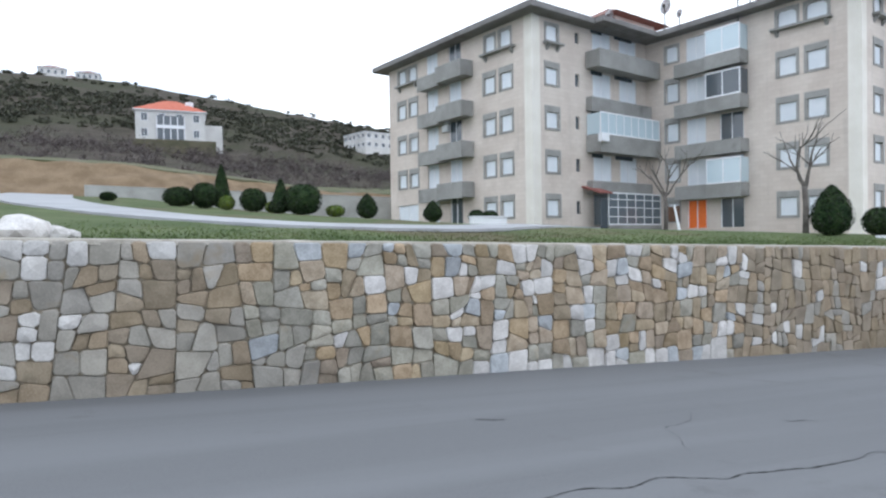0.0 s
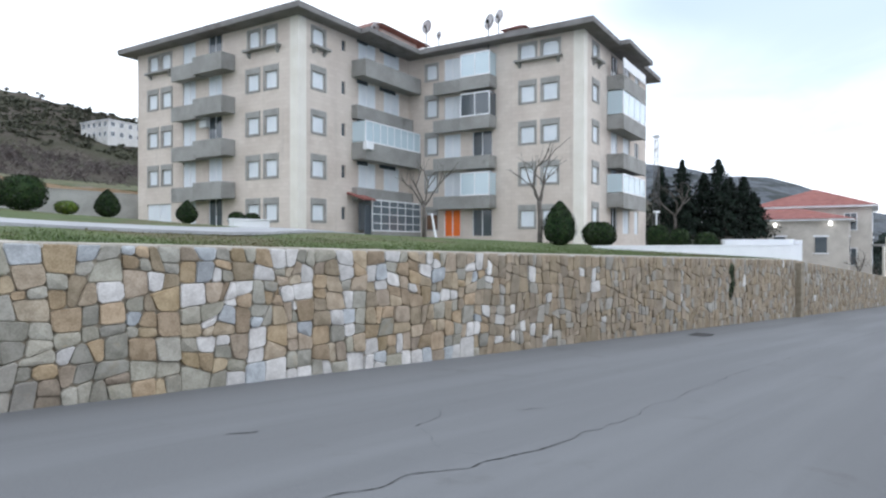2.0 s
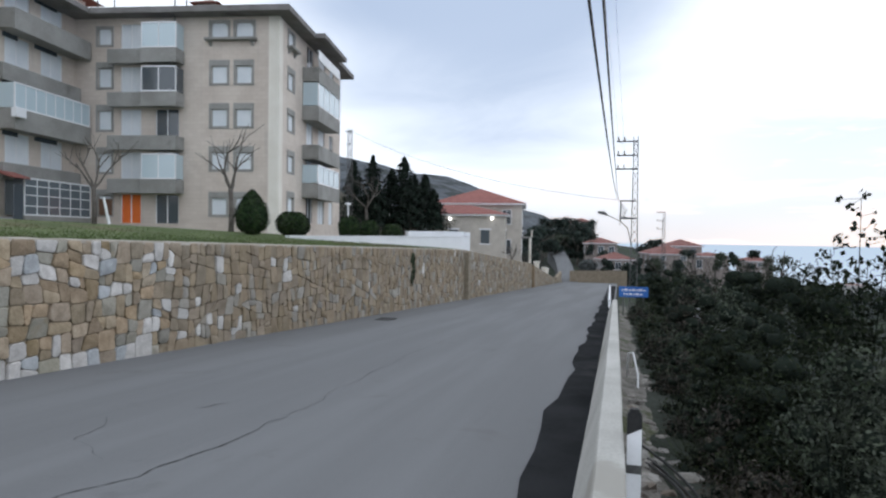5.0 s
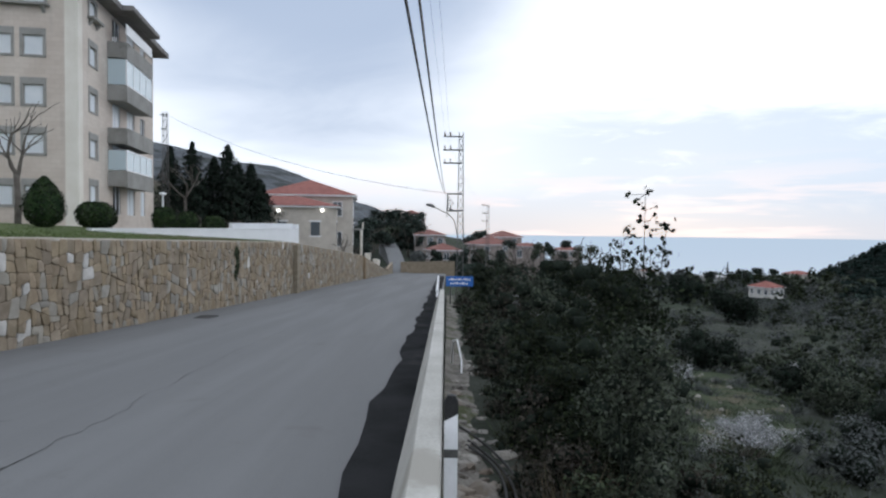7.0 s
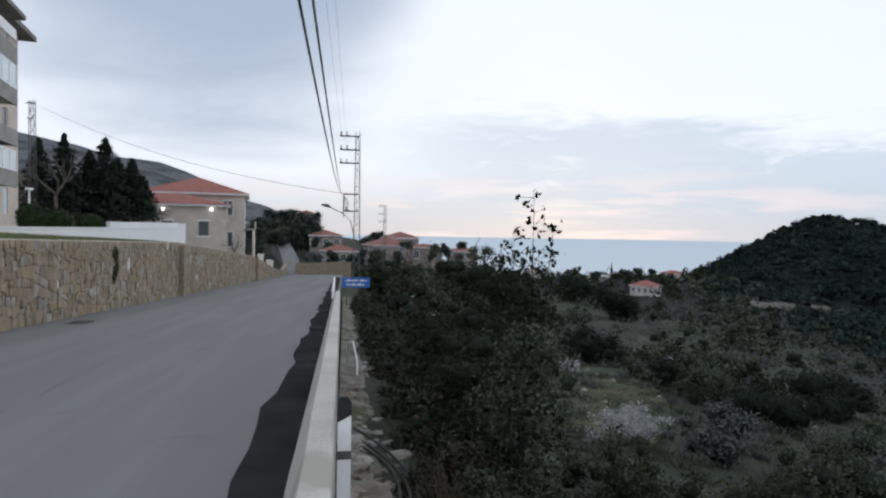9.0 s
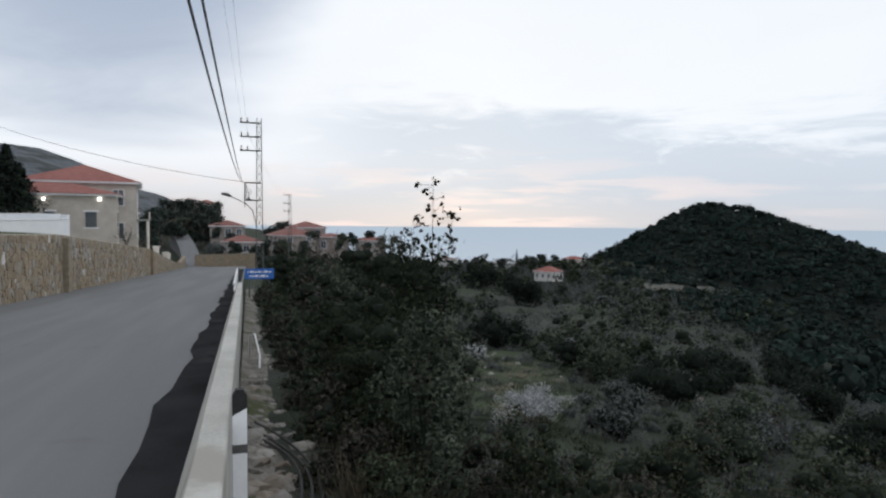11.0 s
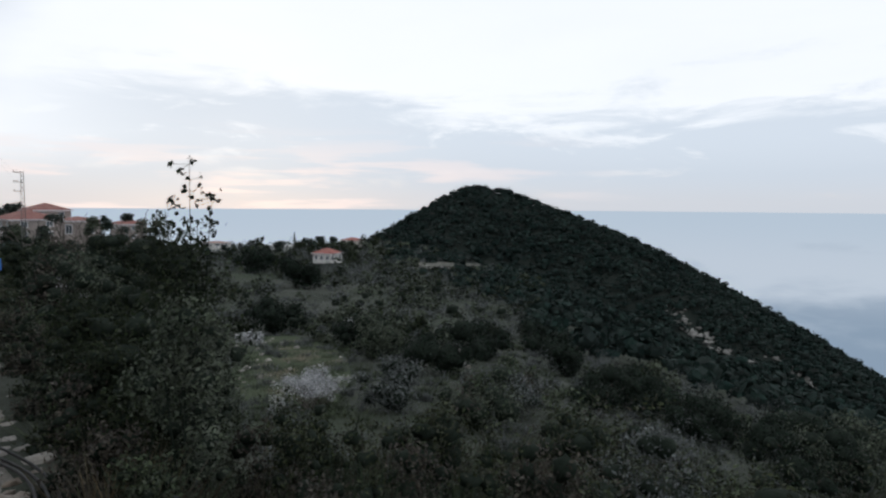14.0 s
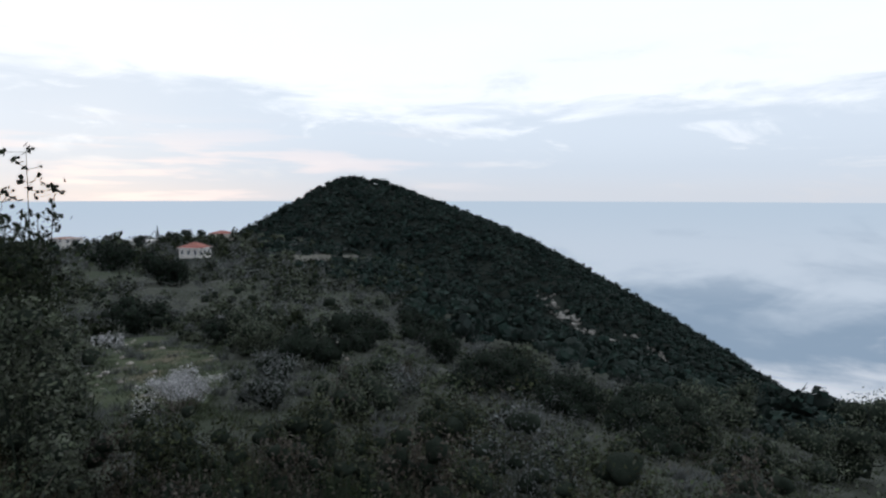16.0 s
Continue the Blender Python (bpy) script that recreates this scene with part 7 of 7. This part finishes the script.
def canopy(name, count, r0, r1, az0, az1, size, leaves, label, keep, ball=CORE_COARSE):
    """A closed canopy of uneven rounded crowns, each with a ruffled skin of leaf sprays."""
    u = rng.uniform(0, 1, count)
    r = np.sqrt(r0**2 + (r1**2 - r0**2) * u)
    az = np.radians(rng.uniform(az0, az1, count))
    x, y = -r * np.sin(az), r * np.cos(az)
    ok = keep(x, y) & ~bare_patch(x, y)
    x, y = x[ok], y[ok]
    z = surface(x, y)
    n = len(x)
    s = size * rng.choice((0.6, 0.8, 1.0, 1.0, 1.5), n) * rng.uniform(0.8, 1.2, n)
    tall = rng.uniform(0.4, 0.8, n)
    cv, cf = ball
    rad = rng.uniform(0.6, 1.0, (n, len(cv), 1)) * (1.0 if len(cv) < 12 else 0.78)
    mid = np.stack([x, y, z + 0.5 + rng.uniform(0.4, 1.0, n) * s], 1)
    core = mid[:, None, :] + cv[None] * rad * s[:, None, None] * np.stack([np.ones(n), np.ones(n), tall], 1)[:, None, :]
    faces = (cf[None] + (np.arange(n) * len(cv))[:, None, None]).reshape(-1, 4)
    d = unit(n * leaves)
    d[:, 2] = np.abs(d[:, 2]) * 1.2 - 0.25
    d /= np.linalg.norm(d, axis=1)[:, None]
    ss, tt = np.repeat(s, leaves), np.repeat(tall, leaves)
    c = np.repeat(mid, leaves, 0) + d * (ss * rng.uniform(0.82, 1.12, n * leaves))[:, None] * np.stack([np.ones(len(tt)), np.ones(len(tt)), tt], 1)
    nor = d + 0.55 * unit(n * leaves)
    nor /= np.linalg.norm(nor, axis=1)[:, None]
    a = np.cross(nor, unit(n * leaves))
    a /= np.linalg.norm(a, axis=1)[:, None]
    b = np.cross(nor, a)
    w = (ss * rng.uniform(0.22, 0.46, len(ss)))[:, None]
    quads = np.stack([c - a * w, c - b * w * 0.7, c + a * w, c + b * w * 0.7], 1).reshape(-1, 3)
    v = np.concatenate([core.reshape(-1, 3), quads])
    faces = np.concatenate([faces, np.arange(4 * len(c)).reshape(-1, 4) + n * len(cv)])
    tagged(link_mesh(name, mesh_np(name, v, faces), FOREST), label, "woods", kind="stuff")


def knoll_side(x, y):
    """The hill's top and the flank towards the road."""
    c, q = math.cos(radians(-129.5)), math.sin(radians(-129.5))
    away = -q * (x - PEAK[0]) + c * (y - PEAK[1])
    return (knoll_z(x, y) > ground_z(x, y) - 4) & (away < 22)


canopy("woods", 4200, 52, 300, -180, -122, 1.5, 20, "dark evergreen woods running down into the valley", lambda x, y: wood_edge(x, y) & ~knoll_side(x, y), CORE_FINE)
canopy("woods", 21000, 200, 560, -182, -114, 1.75, 12, "dark evergreen woods covering the hill", knoll_side)


def on_saddle(x, y, z):
    return ~knoll_side(x, y) & ~bare_patch(x, y) & off_road(x, y, z)


scatter("scrub", SCRUB, 420, 130, 330, -137, -104, 1.9, 0.0026, 70, "grey scrub on the saddle below the hill", keep=on_saddle, hearts=0, slim=0.2)
scatter("scrub", OLIVE, 240, 130, 330, -137, -104, 1.8, 0.0028, 60, "grey-green scrub on the saddle below the hill", keep=on_saddle, core=CORE_COARSE, hearts=2, heart=0.6)
scatter("scrub", LEAF, 170, 130, 330, -137, -104, 2.2, 0.0028, 70, "dark evergreen scrub on the saddle below the hill", keep=on_saddle, core=CORE_COARSE, hearts=3)
HILLBRUSH = material("hill_brush", (0.050, 0.054, 0.038), (0.088, 0.088, 0.064), 0.9, 0.2, 4.0, 0.2, 0.3, island=True, spec=0.06)
scatter("hill_scrub", HILLBRUSH, 900, 172, 262, -24, 12, 1.5, 0.0023, 36, "olive-brown scrub on the upper hillside", 0.35, hearts=0)
scatter("hill_scrub", HILLBRUSH, 260, 160, 340, -24, 12, 1.1, 0.0017, 50, "brown scrub on the upper hillside", 0.6, hearts=0)
ORCHARD = material("bare_orchard_twigs", (0.085, 0.070, 0.066), (0.13, 0.11, 0.102), 0.9, 2.0, 20.0, 0.1, 0.3, island=True)
scatter("orchard", ORCHARD, 420, 80, 150, -22, 12, 1.2, 0.0020, 70, "leafless purple-brown orchard trees on the field", 0.9, hearts=0, slim=0.25)


def brush(name, mat, count, r0, r1, az0, az1, high, label, edge=-1.9):
    """Fine upright stalks: broom and dry grass on the near slope."""
    r = rng.uniform(r0, r1, count)
    az = np.radians(rng.uniform(az0, az1, count))
    x0, y0 = -r * np.sin(az), r * np.cos(az)
    ok = y0 < edge
    x0, y0 = x0[ok], y0[ok]
    z0 = surface(x0, y0)
    k = 66
    n = len(x0) * k
    x, y, z = np.repeat(x0, k) + rng.normal(0, 0.2, n), np.repeat(y0, k) + rng.normal(0, 0.2, n), np.repeat(z0, k)
    h = high * rng.uniform(0.4, 1.1, n) * np.repeat(rng.uniform(0.7, 1.1, len(x0)), k)
    a = rng.uniform(0, 6.28, n)
    base = np.stack([x, y, z - 0.05], 1)
    w = 0.006 + 0.0009 * np.repeat(r[ok], k)
    side = np.stack([np.cos(a) * w, np.sin(a) * w, 0 * a], 1)
    fan = np.abs(rng.normal(0, 0.42, n)) * h
    turn = rng.uniform(0, 6.28, n)
    tip = base + np.stack([(x - np.repeat(x0, k)) * 1.1 + fan * np.cos(turn), (y - np.repeat(y0, k)) * 1.1 + fan * np.sin(turn), np.sqrt(np.maximum(h * h - fan * fan, 0.04 * h * h))], 1)
    me = mesh_np(name, np.stack([base - side, base + side, tip], 1).reshape(-1, 3), np.arange(3 * n).reshape(n, 3))
    tagged(link_mesh(name, me, mat), label, "undergrowth", kind="stuff")


brush("broom", BROOM, 150, 6.0, 9.5, -138, -119, 2.1, "tall green broom on the near slope")
brush("broom", MOSS, 130, 6.0, 12, -160, -117, 1.9, "olive-green broom stalks on the near slope")
brush("broom", SCRUB, 110, 6.5, 14, -165, -118, 1.9, "grey-brown stalks on the near slope")
brush("broom", BROOM, 200, 8.0, 15, -178, -125, 1.8, "green broom stalks further along the near slope")
RUSSET = material("russet_twigs", (0.040, 0.033, 0.026), (0.074, 0.061, 0.048), 0.9, 2.0, 20.0, 0.1, 0.3, island=True, spec=0.06)
brush("broom", RUSSET, 240, 6.0, 14, -170, -112, 1.95, "reddish-brown leafless stalks on the near slope")
brush("dry_grass", STRAW, 60, 7, 16, -172, -112, 1.6, "dry straw-coloured grass on the near slope")
brush("dry_grass", STRAW, 6, 6.2, 6.8, -106, -101, 0.8, "tuft of dry straw-coloured grass by the oak bush", -1.2)
brush("grass", MOSS, 330, 26, 56, -119, -108, 0.35, "green grass on the terraces of the slope")
brush("weeds", MOSS, 170, 4.6, 16, -112, -97, 0.55, "olive-green weeds beside the rubble verge", -1.3)
brush("weeds", RUSSET, 170, 4.6, 16, -112, -97, 0.6, "reddish-brown dry weeds beside the rubble verge", -1.3)
brush("undergrowth", SCRUB, 400, 14, 70, -170, -100, 0.7, "grey dry undergrowth between the bushes")
brush("undergrowth", MOSS, 450, 14, 70, -170, -100, 0.55, "olive-green undergrowth between the bushes")


MEADOW = material("rough_meadow", (0.034, 0.047, 0.027), (0.062, 0.075, 0.046), 0.95, 0.6, 10.0, 0.6, third=(0.10, 0.092, 0.066), third_at=(0.5, 0.66), dist=0.05, spec=0.05)


def scattered_rocks():
    """Loose pale stones on the terraces."""
    r = random.Random(31)
    for k in range(70):
        f = r.random()
        x, y = 34 + 22 * f + r.gauss(0, 1.2), -12.5 - 9.5 * f + r.gauss(0, 1.2)
        if k > 45:
            x, y = r.uniform(18, 60), r.uniform(-45, -14)
        bm = bmesh.new()
        bmesh.ops.create_icosphere(bm, subdivisions=1, radius=1.0)
        s = r.uniform(0.08, 0.28)
        for v in bm.verts:
            v.co *= s * r.uniform(0.7, 1.25)
        p = spot(x, y)
        bmesh.ops.translate(bm, verts=bm.verts[:], vec=(x, y, p[2] + s * 0.4))
        tagged(part("rock", bm, ROCK), "pale loose stone on the slope", "rock", "slope rocks")


scattered_rocks()
ribbon("grass_terrace", [(27, -12.2, 4), (34, -15.2, 7), (42, -18.6, 8), (50, -21.5, 7), (58, -23.5, 4)], MEADOW, lambda x, y: spot(x, y)[2], "rough green grass terrace strewn with stones", "grass", 0.14, 0.3)


CLIFF = material("weathered_cliff", (0.12, 0.12, 0.112), (0.235, 0.232, 0.218), 0.95, 0.35, 3.0, 0.7, third=(0.09, 0.09, 0.07), dist=0.2)


def outcrops():
    """Pale limestone scars breaking through the woods on the hill's flank: ledges and slabs lying on the slope."""
    r = random.Random(12)
    for p, size in SCARS:
        ob = thing("rock_outcrop", "pale limestone outcrop among the woods", "rock", p, 0, "outcrops")
        for q in range(11):
            bm = bmesh.new()
            bmesh.ops.create_icosphere(bm, subdivisions=1, radius=1.0)
            s = size * r.uniform(0.09, 0.24)
            for v in bm.verts:
                v.co *= s * (1 + 0.75 * noise.noise(v.co * 1.9 + Vector((q * 3 + p[0], 0, 0))))
                v.co.x *= 1.5
                v.co.z *= 0.75
            bmesh.ops.rotate(bm, verts=bm.verts[:], matrix=Euler((r.uniform(-0.5, 0.5), r.uniform(-0.5, 0.5), r.uniform(0, 6))).to_matrix())
            gx, gy = r.gauss(0, size * 0.8), r.gauss(0, size * 0.8)
            gz = float(surface(np.array([p[0] + gx]), np.array([p[1] + gy]))[0]) - p[2]
            bmesh.ops.translate(bm, verts=bm.verts[:], vec=(gx, gy, gz + 0.5 + s * 0.3))
            part("rock_face", bm, CLIFF, ob)


outcrops()


def hill_terrace():
    """A narrow dry field on the shoulder of the hill, held by a rough stone wall."""
    bm = bmesh.new()
    rows = []
    for k, p in enumerate(TERRACE):
        d = math.hypot(p[0], p[1])
        ux, uy = p[0] / d, p[1] / d
        z = p[2] + 1.0 + 0.25 * math.sin(k * 1.7)
        far = float(surface(np.array([p[0] + 16 * ux]), np.array([p[1] + 16 * uy]))[0])
        rows.append([bm.verts.new(q) for q in ((p[0], p[1], p[2] - 1.0), (p[0] + 0.3 * ux, p[1] + 0.3 * uy, z), (p[0] + 7 * ux, p[1] + 7 * uy, max(z + 0.5, 0.5 * (z + far) + 0.4)), (p[0] + 16 * ux, p[1] + 16 * uy, far + 0.35), (p[0] + 17 * ux, p[1] + 17 * uy, far - 1.0))])
    for a, b in zip(rows, rows[1:]):
        for k in range(4):
            bm.faces.new((a[k], b[k], b[k + 1], a[k + 1]))
    bmesh.ops.recalc_face_normals(bm, faces=bm.faces[:])
    field = tagged(part("hill_terrace", bm, DRYFIELD), "dry grey-brown terrace field on the wooded hill", "terrace", kind="structure")
    r = random.Random(8)
    for a, b in zip(TERRACE, TERRACE[1:]):
        for k in range(3):
            f = (k + r.random()) / 3
            x, y, z = (a[i] + (b[i] - a[i]) * f for i in range(3))
            bm = bmesh.new()
            bmesh.ops.create_icosphere(bm, subdivisions=1, radius=1.0)
            s = r.uniform(0.35, 0.8)
            for v in bm.verts:
                v.co *= s * r.uniform(0.75, 1.2)
                v.co.z *= 0.8
            bmesh.ops.translate(bm, verts=bm.verts[:], vec=(x * 0.997, y * 0.997, z + r.uniform(0.2, 0.9)))
            part("boulder", bm, CLIFF, field)


DRYFIELD = material("dry_terrace", (0.055, 0.058, 0.048), (0.10, 0.10, 0.083), 0.95, 0.25, 3.0, 0.5, third=(0.07, 0.08, 0.05), dist=0.1)
hill_terrace()

# low growth along the verge behind the parapet
for k in range(26):
    x = 8.6 + 1.25 * k + rng.uniform(-0.4, 0.4)
    y = -1.25 - rng.uniform(0, 0.35)
    tall_bush(x, y, 0.5 + 0.012 * k, road_z(x) + rng.uniform(0.05, 0.5), (UMBER, MOSS, OLIVE, DUSK)[k % 4], ("brown weedy bush on the verge", "olive-green weedy bush on the verge", "grey-green weedy bush on the verge", "dark olive weedy bush on the verge")[k % 4], 1800, 0.028 + 0.0012 * k, 6)
for x, y, high, r in ((149, -8, 4.2, 2.2), (147, -13, 4.0, 2.2), (150, -17.5, 4.4, 2.2), (146, -20.5, 4.0, 2.2), (150, -24, 4.6, 2.2), (130, -2.0, 3.6, 1.8), (200, 9, 8.5, 3.2), (203, 15, 8.0, 3.2), (192, 12, 7.5, 3.0), (160, 12, 8.5, 3.2), (168, 9, 8.0, 3.0), (155, 9.5, 7.0, 2.6)):
    tree(x, y, high * 1.25, r * 1.15, VTREE, "dark evergreen tree among the village houses", 800, 0.30, trunk=0.2)
for k in range(11):
    x = 7.0 + 1.7 * k + rng.uniform(-0.4, 0.4)
    tall_bush(x, -0.98 - rng.uniform(0, 0.2), 0.3, road_z(x) - rng.uniform(0.0, 0.25), (UMBER, DUSK)[k % 2], ("brown dry weeds growing through the rubble verge", "dark olive weeds growing through the rubble verge")[k % 2], 900, 0.026, 4)
# dark trees that stand before the village walls and leave the roofs clear
for x, y, top, r in ((128, -7.5, -0.6, 2.0), (133, -11.5, 0.0, 2.2), (137, -15.0, -0.2, 2.3), (134, -18.5, -0.7, 2.2), (139, -22.0, -0.3, 2.3), (143, -26.5, 0.2, 2.2), (150, -31.0, 0.0, 2.6), (131, 2.4, -2.4, 1.5), (139, 1.6, -1.2, 1.6), (160, -36.0, -0.6, 2.8)):
    z = spot(x, y)[2]
    tree(x, y, (top - z) / 0.95, r, VTREE if int(x) % 2 else OLIVE, "dark evergreen tree before the village houses", 1000, 0.26, trunk=0.1)
